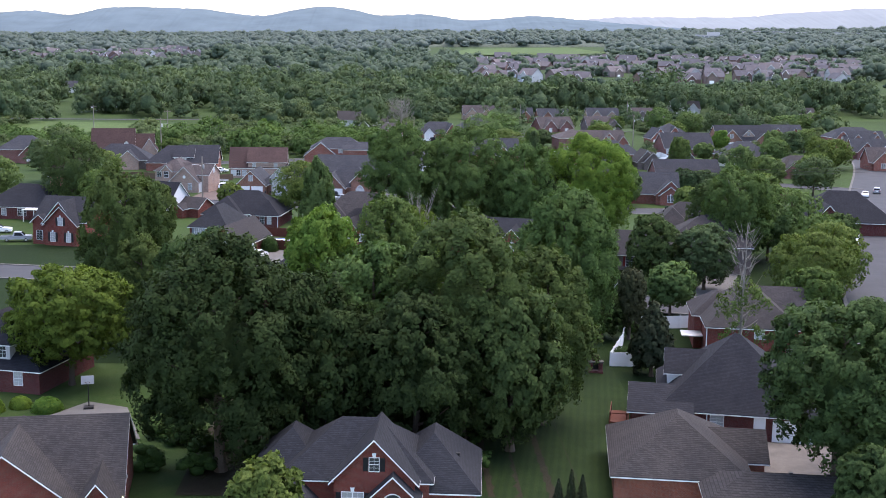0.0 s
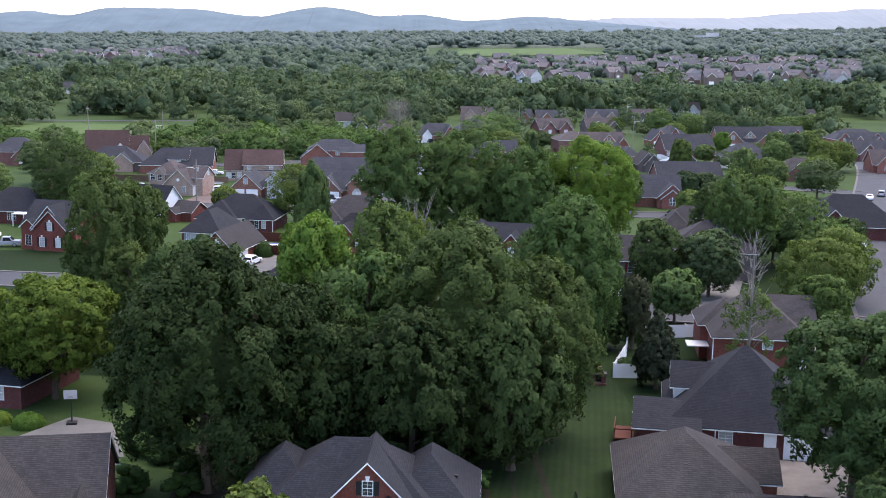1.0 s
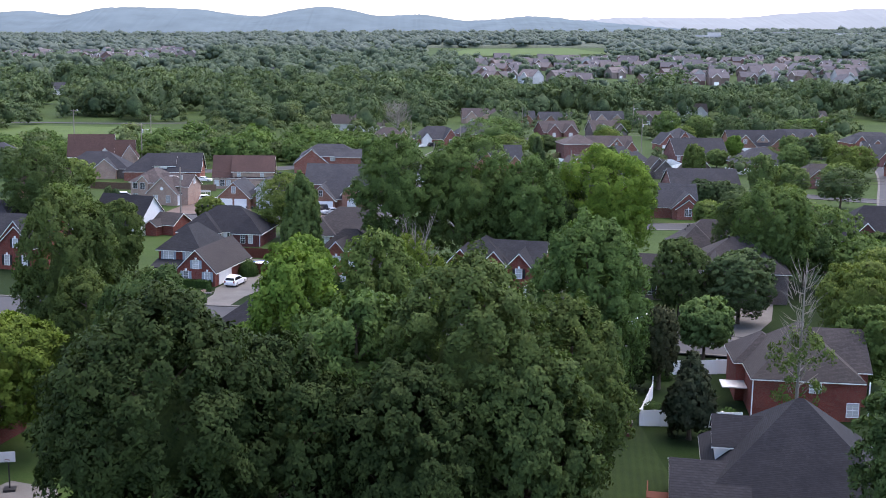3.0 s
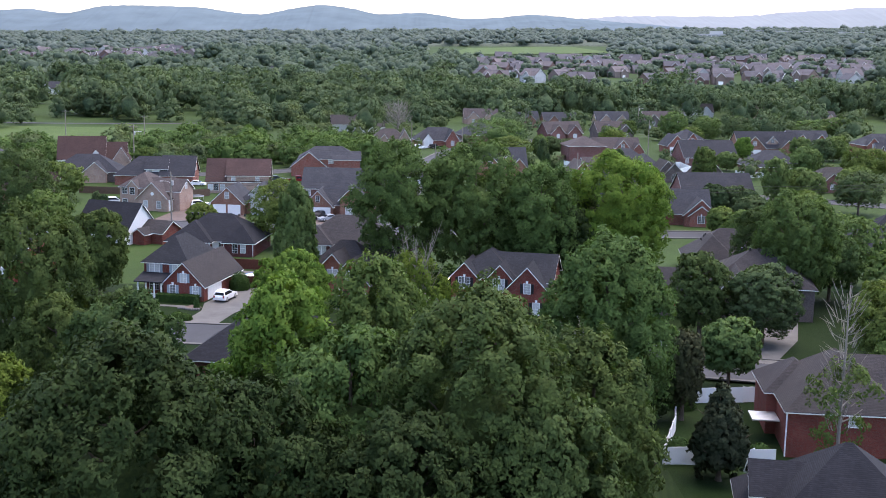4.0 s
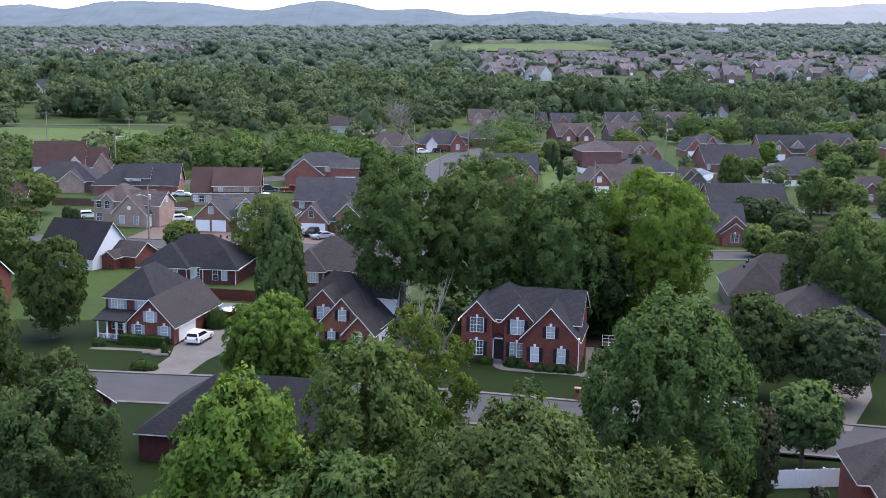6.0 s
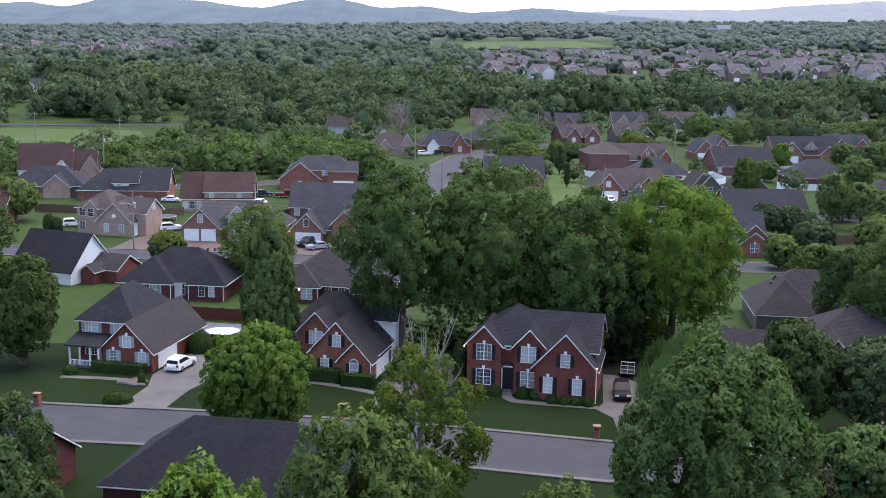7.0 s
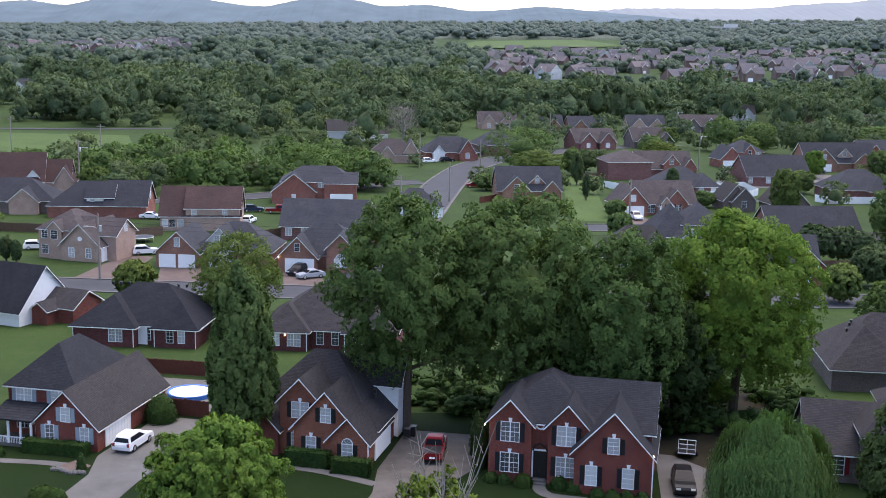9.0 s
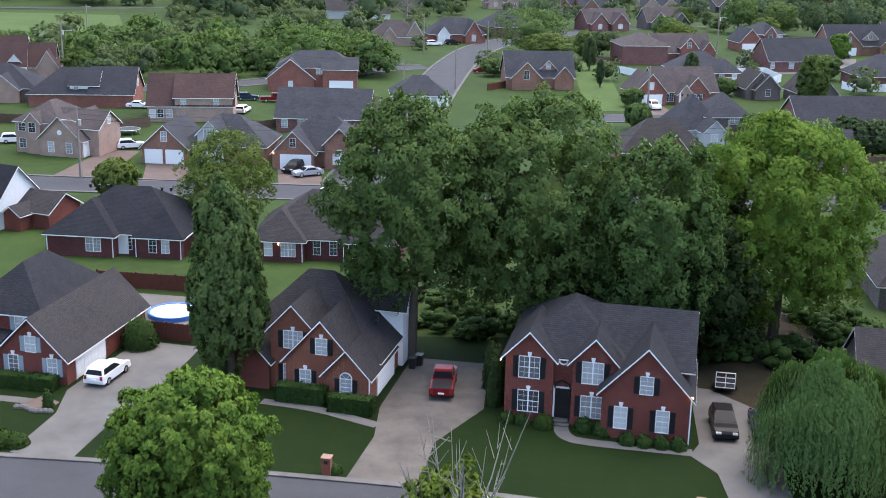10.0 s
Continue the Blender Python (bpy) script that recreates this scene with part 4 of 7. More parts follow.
h = house(37.0, 156.0, -8, RED, GREYROOF, [(0.6, 11.8, 0, 13, 5.0, 4.4, "hip"), (-0.4, 6, 6.5, 14, 5.0, 2.4, "hip", RED, BROWN), (8, 13.6, 5, 15, 4.8, 3.4, "gx", RED, BROWN)],
          "two-storey red brick house with a grey-brown hip roof")
part("awning", Bag().box(-2.2, 0.5, 3.5, 6.5, 2.5, 2.62), METAL, h, "pale metal patio awning")
part("downspout", Bag().beam((0.5, -0.06, 4.8), (0.5, -0.06, 0.1), 0.12, 0.12), WHITE, h)
window(h, "f", 7, 0, 3.4, 1.2, 1.4), window(h, "f", 11, 0, 0.9, 1.2, 1.5)
part("downspout", Bag().beam((12.6, -0.1, 4.8), (12.6, -0.1, 0.1), 0.12, 0.12), WHITE, h)

h = house(-52.0, 140.0, -14, MAROON, CHARCOAL, [(0, 12.5, 0, 12, 2.8, 3.2, "hip"), (2.5, 8.5, 1.0, 9, 5.4, 2.6, "hip", GREYSIDE)], "brick house with a grey siding upper floor")
window(h, "f", 7.6, 1.0, 3.6, 0.9, 1.6), window(h, "f", 4.4, 1.0, 3.6, 0.9, 1.6), window(h, "f", 10, 0, 0.9, 1.0, 1.5)

h = house(-68.6, 232.6, -14, RED, SLATE, [(-1.5, 9.0, 1.6, 12, 4.6, 3.8, "gx"), (1.6, 8.0, 0, 8, 4.2, 3.2, "gy"), (1.0, 7.6, 0.7, 7, 4.4, 3.8, "gy"), (-1.4, 1.4, 0.9, 5, 4.4, 1.2, "gy")], "two-storey red brick house with a white-trimmed front gable")
for x in (3.2, 6.4):
    window(h, "f", x, 0, 0.8, 0.9, 1.7, SHUTTER, True)
window(h, "f", 4.8, 0, 3.8, 0.9, 1.5, SHUTTER, True), window(h, "f", 0.0, 0.9, 0.8, 1.2, 1.8)
h = house(-90.0, 265.0, -8, MAROON, CHARCOAL, [(0, 16, 0, 12, 2.9, 4.0, "hip")], "low brick house with a charcoal roof and a white patio canopy")
window(h, "f", 9, 0, 0.8, 1.8, 1.5), window(h, "f", 5, 0, 0.8, 1.0, 1.4)
part("canopy", Bag().box(10.5, 15.5, -3.2, 0, 2.5, 2.65), WHITE, h)
for x in (10.7, 13.0, 15.3):
    part("canopy_post", Bag().box(x - 0.08, x + 0.08, -3.1, -2.94, 0, 2.5), WHITE, h)
h = house(-124.0, 378.0, 6, MAROON, SLATE, [(0, 15, 0, 11, 4.4, 3.6, "hip"), (7, 12, -1.5, 7, 3.0, 2.4, "gy")], "two-storey brick house with a slate roof near the belt")
window(h, "f", 9.5, -1.5, 0.8, 1.2, 1.5)
h = house(168.0, 474.0, 4, RED, SLATE, [(0, 20, 1, 12, 4.6, 3.6, "hip"), (1, 6, 0, 7, 4.6, 2.6, "gy"), (14, 19, 0, 7, 4.6, 2.6, "gy")], "red brick house facing the wide road")
window(h, "f", 3.5, 0, 3.4, 1.0, 1.4), window(h, "f", 16.5, 0, 3.4, 1.0, 1.4)
h = house(-99.5, 394.0, 10, SIDING, RUST, [(0, 13, 0, 12, 3.4, 6.0, "gx"), (7, 19, 2, 12, 3.0, 4.6, "gx", TAN), (9.4, 11.8, 0.6, 6, 4.4, 1.4, "gy"), (15.5, 20, 0, 9, 3.2, 3.4, "gy", TAN)],
          "white-gabled house with a rust-brown roof and dormer")
h = house(-93.6, 365.0, 4, GREYBRICK, CHARCOAL, [(0, 18, 0, 12, 3.0, 4.0, "hip"), (9, 15, -1.5, 7, 3.0, 2.6, "gy", TAN)], "dark-roofed brick house by the tree belt")
h = house(-92.0, 322.0, 0, ORANGE, RUST, [(0, 12, 0, 11, 3.0, 4.0, "gx")], "orange brick house with a brown gable roof")
h = house(72.5, 258.0, -8, MAROON, CHARCOAL, [(10, 30, 0, 14, 3.0, 5.6, "hip"), (12, 19, -3, 8, 3.0, 3.6, "gy")], "brick house with a large charcoal roof")
h = house(-30.0, 560.0, 6, GREYSIDE, GREYROOF, [(0, 16, 0, 10, 3.2, 3.6, "gx"), (12, 22, -6, 2, 2.6, 2.2, "gx", SIDING)], "white farmhouse with a grey roof and a red chimney")
part("chimney", Bag().box(13.4, 14.8, -0.6, 0.6, 0, 8.2), RED, h)
h = house(-176.0, 672.0, 0, SIDING, GREYROOF, [(0, 30, 0, 12, 4.0, 3.0, "gx"), (3, 9, -4, 6, 3.4, 3.4, "gy"), (17, 20, -0.5, 4, 4.0, 2.6, "gy")], "white farmhouse with a grey roof beside a dark tree")

# --- near side of the street, seen from above and behind
h = house(-24.5, 177.0, -10, MAROON, CHARCOAL, [(0, 20.3, 0, 11.5, 3.0, 4.1, "hip"), (5.0, 10.2, 5, 9.2, 3.2, 2.5, "gy"), (9.8, 13.6, 5, 9.0, 3.2, 2.0, "gy")], "brick house with a charcoal roof below the street")
h = house(-45.8, 178.0, -12, MAROON, CHARCOAL, [(0, 14.8, 0, 11, 3.0, 3.4, "gx")], "small brick house with a charcoal gable roof")

# ================= trees =================
RNG = np.random.default_rng(7)


def unit(n, rng):
    v = rng.normal(size=(n, 3))
    return v / np.linalg.norm(v, axis=1, keepdims=True)


def soft_normals(clump, own):
    own = np.where(np.sum(clump * own, axis=1, keepdims=True) < 0, -own, own)
    m = clump * 0.85 + own * 0.4
    return m / np.linalg.norm(m, axis=1, keepdims=True)


def leaf_cards(centres, normals, size, rng, tri=False):
    """Small folded leaf sprays at the centres, roughly facing along the normals."""
    n = len(centres)
    nn = normals + rng.normal(scale=0.5, size=(n, 3))
    nn /= np.linalg.norm(nn, axis=1, keepdims=True)
    a = np.cross(nn, unit(n, rng))
    a /= np.linalg.norm(a, axis=1, keepdims=True)
    b = np.cross(nn, a)
    s = size * rng.uniform(0.6, 1.35, (n, 1))
    if tri:
        v = np.stack([centres + a * s, centres - a * s * 0.7 + b * s * 0.5, centres - a * s * 0.7 - b * s * 0.5], 1)
        return v.reshape(-1, 3), np.arange(3 * n).reshape(n, 3), np.repeat(soft_normals(normals, nn), 3, axis=0)
    v = np.stack([centres + a * s, centres + b * s * 0.62 - nn * s * 0.25, centres - a * s, centres - b * s * 0.62 - nn * s * 0.25], 1)
    return v.reshape(-1, 3), np.arange(4 * n).reshape(n, 4), np.repeat(soft_normals(normals, nn), 4, axis=0)


def crown_points(n, rx, rz, lobes, rng, lobe=0.30, low=-0.93, shape="round", tufts=9):
    """Points and normals over a crown of lobes, each made of smaller tufts, round the origin."""
    c = unit(lobes, rng)
    c[:, 2] = np.where(c[:, 2] < low, -c[:, 2], c[:, 2])
    flat = c[:, :2] / np.maximum(np.linalg.norm(c[:, :2], axis=1, keepdims=True), 1e-6)
    c[:, :2] = flat * np.sqrt(np.maximum(1 - np.abs(c[:, 2:3]) ** 2.25, 0.0))
    lr = lobe * rng.uniform(0.55, 1.2, lobes)
    c = c * (rng.uniform(0.35, 1.0, (lobes, 1)) ** 0.25) * (1.0 - 0.55 * lr[:, None])
    if shape == "cone":
        c[:, :2] *= (0.55 - 0.45 * c[:, 2:3])
        lr *= 0.72 - 0.35 * c[:, 2]
    elif shape == "column":
        c[:, :2] *= 0.78 - 0.26 * c[:, 2:3]
        lr *= 0.9 - 0.25 * c[:, 2]
    swell = unit(9, rng)
    c *= 0.90 + 0.16 * np.max(np.exp(9.0 * (c @ swell.T / np.maximum(np.linalg.norm(c, axis=1, keepdims=True), 1e-6) - 1)), axis=1, keepdims=True)
    own = np.repeat(np.arange(lobes), tufts)
    sd = unit(lobes * tufts, rng)
    sd[:, 2] = np.where(rng.random(len(sd)) < 0.6, np.abs(sd[:, 2]), sd[:, 2])
    s = c[own] + sd * lr[own][:, None] * rng.uniform(0.6, 1.0, (len(sd), 1))
    sr = lr[own] * rng.uniform(0.26, 0.5, len(sd))
    m = n * 3
    k = rng.choice(len(s), m, p=sr ** 2 / np.sum(sr ** 2))
    d = unit(m, rng)
    d[:, 2] = np.where(rng.random(m) < 0.6, np.abs(d[:, 2]), d[:, 2])
    p = s[k] + d * sr[k][:, None] * rng.uniform(0.7, 1.15, (m, 1))
    # leave out what lies inside another lobe or deep in the crown
    keep = np.sum(p ** 2, axis=1) > (0.3 if shape == "round" else 0.0)
    p, d, k = p[keep], d[keep], k[keep]
    free_leaf = np.ones(len(p), dtype=bool)
    c32, lim = c.astype(np.float32), ((0.62 * lr) ** 2).astype(np.float32)
    for q in range(0, len(p), 20000):
        pq = p[q:q + 20000].astype(np.float32)
        dd = np.sum(pq ** 2, axis=1)[:, None] + np.sum(c32 ** 2, axis=1)[None] - 2 * pq @ c32.T
        free_leaf[q:q + 20000] = ~np.any(dd < lim[None], axis=1)
    p, d, k = p[free_leaf][:n], d[free_leaf][:n], k[free_leaf][:n]
    out = p / np.maximum(np.linalg.norm(p, axis=1, keepdims=True), 1e-6)
    nn = (0.45 * d + 0.5 * sd[k] + 0.6 * out) / np.array([rx, rx, rz])
    nn /= np.linalg.norm(nn, axis=1, keepdims=True)
    return p * np.array([rx, rx, rz]), nn, c * np.array([rx, rx, rz]), lr * rx


def core_mesh(rx, rz, rng):
    """The shaded inside of a crown."""
    bm = bmesh.new()
    bmesh.ops.create_icosphere(bm, subdivisions=3, radius=1.0)
    off = Vector(rng.uniform(-50, 50, 3))
    for v in bm.verts:
        k = 0.74 + 0.16 * noise.noise(v.co * 2.1 + off)
        z = v.co.z
        g = math.sqrt(max(1 - abs(z) ** 2.25, 0.0)) / max(math.hypot(v.co.x, v.co.y), 1e-6) if abs(z) < 0.999 else 0.0
        v.co = Vector((v.co.x * g * rx * k, v.co.y * g * rx * k, z * rz * k))
    v = np.array([tuple(x.co) for x in bm.verts])
    f = np.array([[q.index for q in p.verts] for p in bm.faces])
    bm.free()
    return v, f


def lobe_cores(c, lr, tall, rng, k=0.8, fine=1):
    """The leafy inside of each lobe, a small rough ball under the outer leaves."""
    bm = bmesh.new()
    bmesh.ops.create_icosphere(bm, subdivisions=fine, radius=1.0)
    u = np.array([tuple(q.co) for q in bm.verts])
    t = np.array([[q.index for q in p.verts] for p in bm.faces])
    bm.free()
    n = len(c)
    wob = rng.uniform(0.72, 1.08, (n, len(u), 1))
    v = c[:, None] + u[None] * wob * (lr * k)[:, None, None] * np.array([1, 1, min(tall, 1.5)])
    f = t[None] + (np.arange(n) * len(u))[:, None, None]
    return v.reshape(-1, 3), f.reshape(-1, 3), np.tile(u, (n, 1))


def trunk_mesh(height, radius, limbs, spread, rng, base=0.35):
    b = Bag()
    lean = rng.uniform(-0.03, 0.03, 2) * height
    pts = [(lean[0] * t, lean[1] * t, height * t) for t in (0, 0.05, 0.25, 0.5, 0.75, 1.0)]
    b.tube(pts, [radius * 1.35, radius, radius * 0.85, radius * 0.65, radius * 0.42, radius * 0.12], 8)
    for i in range(limbs):
        t = base + (0.95 - base) * (i + rng.uniform(0, 1)) / limbs
        a = i * 2.4 + rng.uniform(-0.5, 0.5)
        L = spread * (1.05 - 0.55 * t) * rng.uniform(0.7, 1.0)
        o = Vector((lean[0] * t, lean[1] * t, height * t))
        e = o + Vector((math.cos(a) * L, math.sin(a) * L, L * rng.uniform(0.35, 0.8)))
        m = o.lerp(e, 0.5) + Vector((0, 0, -0.08 * L))
        r = radius * (0.55 - 0.35 * t)
        b.tube([o, m, e], [r, r * 0.6, r * 0.15], 5)
    return b


TREE_KINDS, CROWNS = {}, {}


def tree_meshes(kind, material, rx, rz, leaves, leaf, lobes, seed, shape="round", lobe=0.29):
    """Trunk and crown of one tree, built once for each kind."""
    key = (kind, seed)
    if key not in TREE_KINDS:
        shape_key = (rz, leaves, leaf, lobes, seed, shape, lobe)
        if shape_key not in CROWNS:
            rng = np.random.default_rng(seed)
            p, nn, _, _ = crown_points(int(leaves * 1.2), rx, rz, lobes, rng, lobe, shape=shape)
            v, f, sn = leaf_cards(p, nn, leaf, rng, tri=True)
            cv, cf = core_mesh(rx * {"cone": 0.35, "bare": 0.05}.get(shape, 0.5), rz * (0.1 if shape == "bare" else 0.54), rng)
            if shape == "cone":
                cv[:, :2] *= (0.75 - 0.6 * cv[:, 2:3] / rz)
            cn = cv / np.array([rx * rx, rx * rx, rz * rz])
            cn /= np.maximum(np.linalg.norm(cn, axis=1, keepdims=True), 1e-9)
            CROWNS[shape_key] = np.concatenate([v, cv]), np.concatenate([f, cf + len(v)]), np.concatenate([sn, cn])
        v, f, sn = CROWNS[shape_key]
        TREE_KINDS[key] = fast_mesh("crown", v, f, 3, material, sn)
    return TREE_KINDS[key]


def tree(x, y, top, r, material, label, seed=1, low=0.04, leaves=18000, leaf=0.24, lobes=220, shape="round", lobe=0.20, name="tree", group="", bark=None):
    """A tree whose crown reaches from low * top to top, r wide. Crown meshes are shared and scaled."""
    rng = np.random.default_rng(int(abs(x) * 31 + abs(y) * 17) + seed)
    t = thing(name, x, y, 0, rng.uniform(0, 360), label, "tree", group)
    zc, rz = top * (1 + low) / 2, top * (1 - low) / 2
    part("trunk", trunk_mesh(top * 0.86, 0.022 * top + 0.05, 9, r * 0.9, rng, max(0.25, low)), bark or BARK, t)
    q = max(0.8, round(rz / r * 2.5) / 2.5)
    size = round(leaf * 6.0 / max(r, 2.5), 2 if leaves > 30000 else 1)
    me = tree_meshes((material.name, leaves, q, shape, size), material, 6.0, 6.0 * q, leaves, size, lobes, seed, shape, lobe)
    k = r / 6.0
    part("crown", me, None, t, at=Matrix.LocRotScale((0, 0, zc), Euler((0, 0, rng.uniform(0, 6.28))), (k, k, rz / (6.0 * q))))
    return t


OAKL, LIMEL, OLIVEL = "tall broad tree with dense dark green leaves", "tree with bright fresh green leaves", "tree with yellow-green leaves"
# --- the grove in the middle
tree(5.0, 123.5, 22.6, 7.6, OAK, OAKL, 1, leaves=58000, leaf=0.205, lobes=250, lobe=0.20)
tree(-3.5, 126.0, 19.2, 7.0, SPRING, OAKL, 2, leaves=58000, leaf=0.205, lobes=250, lobe=0.20)
tree(-17.0, 114.0, 20.8, 8.4, DEEP, OAKL, 3, leaves=62000, leaf=0.205, lobes=250, lobe=0.20)
tree(-9.5, 118.0, 17.5, 6.4, DEEP, OAKL, 4, leaves=46000, leaf=0.205)
tree(-9.0, 130.5, 21.3, 5.0, LIME, LIMEL, 1, leaves=36000, leaf=0.205)
tree(-2.0, 136.0, 21.8, 5.4, OLIVE, OLIVEL, 1, leaves=36000, leaf=0.205)
tree(13.6, 128.5, 18.4, 6.0, OAK, OAKL, 4, leaves=46000, leaf=0.205)
tree(9.6, 120.0, 16.0, 5.6, OAK, OAKL, 1, leaves=46000, leaf=0.205)
tree(0.5, 117.0, 15.8, 6.0, DEEP, OAKL, 4, leaves=46000, leaf=0.205)
tree(19.2, 153.0, 21.3, 6.5, SPRING, "tall tree with billowing clumps of green leaves", 5, leaves=46000, leaf=0.205, lobes=150, lobe=0.27)
tree(-24.0, 147.0, 16.8, 5.4, OAK, OAKL, 2, leaves=36000, leaf=0.205)
tree(-37.5, 141.0, 13.6, 6.8, MAPLE, "broad maple with yellowish green leaves", 2, leaves=36000, leaf=0.205, low=0.14)
tree(-37.0, 165.0, 22.0, 6.0, OAK, OAKL, 2, leaves=36000, leaf=0.205)
tree(-33.0, 158.0, 14.0, 4.6, OAK, OAKL, 1, leaves=30000, leaf=0.17)
tree(-30.6, 171.0, 12.2, 4.4, OAK, OAKL, 2, leaves=30000, leaf=0.17)
tree(-45.0, 222.0, 13.4, 4.6, OAK, OAKL, 2, leaves=16000)
tree(-71.5, 270.0, 17.6, 6.6, OAK, OAKL, 2, leaves=18000)
tree(8.0, 140.0, 17.0, 4.6, OLIVE, OLIVEL, 1, leaves=30000, leaf=0.17)
tree(-10.0, 146.0, 14.0, 4.2, OAK, OAKL, 1, leaves=30000, leaf=0.17)
# --- across the street
tree(-13.6, 189.5, 13.6, 5.1, LIME, "round street tree with bright green leaves", 3, leaves=62000, leaf=0.17, lobes=420, lobe=0.14, low=0.07)
tree(-15.5, 219.0, 19.2, 3.9, GARDEN, "tall narrow tree clothed in dark leaves", 2, leaves=36000, leaf=0.205, shape="column", low=0.03)
tree(-23.0, 268.0, 12.8, 6.0, OLIVE, LIMEL, 1, leaves=14000)
tree(10.8, 229.5, 23.6, 9.0, SPRING, OAKL, 5, leaves=58000, leaf=0.205, low=0.04)
tree(-0.4, 226.6, 23.8, 7.6, SPRING, OAKL, 4, leaves=46000, leaf=0.205, low=0.2)
tree(21.0, 224.6, 20.2, 6.4, SPRING, OAKL, 3, leaves=36000, leaf=0.205, low=0.02)
tree(26.0, 226.5, 14.0, 4.6, DEEP, OAKL, 4, leaves=18000, low=0.02)
tree(16.5, 233.0, 15.0, 5.0, DEEP, OAKL, 3, leaves=18000, low=0.02)
tree(34.0, 231.0, 22.3, 8.6, LIME, "tall broad tree with green leaves turning yellow at the edge", 2, leaves=58000, leaf=0.205, low=0.05)
tree(27.5, 236.0, 17.0, 5.5, OAK, OAKL, 1, leaves=18000)
# --- east side
tree(29.3, 149.6, 10.0, 3.9, MAGN, "dark magnolia by the white fence", 6, leaves=14000, shape="cone", low=0.02, leaf=0.26)
tree(29.6, 166.0, 10.0, 2.2, MAGN, "dark small tree behind the fence", 6, leaves=12000, low=0.1)
tree(26.0, 166.0, 7.0, 3.0, DEEP, "dark shrubby tree by the lawn", 4, leaves=12000, low=0.05)
tree(37.6, 177.0, 8.2, 3.7, GARDEN, "small tree with fresh yellow-green leaves", 3, leaves=14000, low=0.2)
tree(39.6, 199.0, 11.8, 4.4, OAK, OAKL, 1, leaves=16000, low=0.08)
tree(47.5, 197.0, 10.8, 4.9, DIM, "blue-green spreading tree by a driveway", 2, leaves=16000, low=0.06)
tree(58.6, 219.0, 17.8, 6.7, SPRING, OAKL, 2, leaves=36000, leaf=0.205, low=0.03)
tree(57.0, 232.0, 13.4, 4.4, OAK, OAKL, 1, leaves=14000, low=0.08)
tree(59.5, 181.5, 12.2, 6.4, OLIVE, OLIVEL, 2, leaves=18000)
tree(54.0, 166.0, 10.0, 4.4, OLIVE, OLIVEL, 2, leaves=16000)
tree(36.0, 106.5, 18.8, 6.9, OAK, OAKL, 2, leaves=46000, leaf=0.205, low=0.2)
tree(43.0, 112.0, 16.5, 5.8, OAK, OAKL, 1, leaves=36000, leaf=0.205, low=0.15)
tree(35.5, 97.0, 9.0, 3.0, OAK, OAKL, 2, leaves=16000, low=0.15)
tree(-10.4, 91.0, 9.6, 2.8, OLIVE, "small light green maple below the grove", 2, leaves=14000)
for x, y, top in ((12.2, 104.5, 3.4), (13.2, 104.2, 4.4), (14.2, 104.6, 3.8)):
    tree(x, y, top, 0.7, MAGN, "small dark conical evergreen", 6, leaves=12000, shape="cone", low=0.02, leaf=0.14, group="row of small evergreens")

# --- half-dead tree with bare upper branches
t = tree(1.3, 169.5, 17.0, 5.4, MAPLE, "tall half-dead tree with bare grey upper branches", 3, leaves=20000, leaf=0.2, lobes=110, shape="bare", bark=PALEBARK, lobe=0.16, low=0.1)
twigs = Bag()
trng = np.random.default_rng(11)
for i in range(46):
    a, h0 = trng.uniform(0, 6.28), trng.uniform(10.5, 15.0)
    o = Vector((math.cos(a) * 0.8, math.sin(a) * 0.8, h0))
    e = o + Vector((math.cos(a) * trng.uniform(0.6, 2.8), math.sin(a) * trng.uniform(0.6, 2.8), trng.uniform(2.5, 5.6)))
    twigs.tube([o, o.lerp(e, 0.5) + Vector((0.1, 0, -0.2)), e], [0.06, 0.035, 0.012], 4)
    for j in range(3):
        s = o.lerp(e, trng.uniform(0.4, 0.9))
        twigs.tube([s, s + Vector((trng.uniform(-0.8, 0.8), trng.uniform(-0.8, 0.8), trng.uniform(0.3, 1.2)))], [0.025, 0.008], 4)
part("bare_branch", twigs, PALEBARK, t, "bare grey twigs")

# --- thin dead tree in front of the grey-roofed house
t = thing("tree", 38.8, 146.0, 0, 0, "thin tall nearly leafless grey tree", "tree")
twigs = trunk_mesh(19.5, 0.2, 22, 3.4, trng, 0.35)
for i in range(150):
    h0 = trng.uniform(6, 18.5)
    a = trng.uniform(0, 6.28)
    d = Vector((math.cos(a), math.sin(a), 0)) * trng.uniform(0.4, 2.2)
    o = Vector((0, 0, h0)) + d * 0.6
    twigs.tube([o, o + d * 0.5 + Vector((0, 0, trng.uniform(0.5, 1.8)))], [0.03, 0.008], 4)
part("trunk", twigs, PALEBARK, t)
p, nn, _, _ = crown_points(2600, 3.4, 5.2, 26, trng, 0.26)
v, f, sn = leaf_cards(p + np.array([0, 0, 8.0]), nn, 0.15, trng)
part("crown", fast_mesh("crown", v, f, 4, OLIVE, sn), None, t)

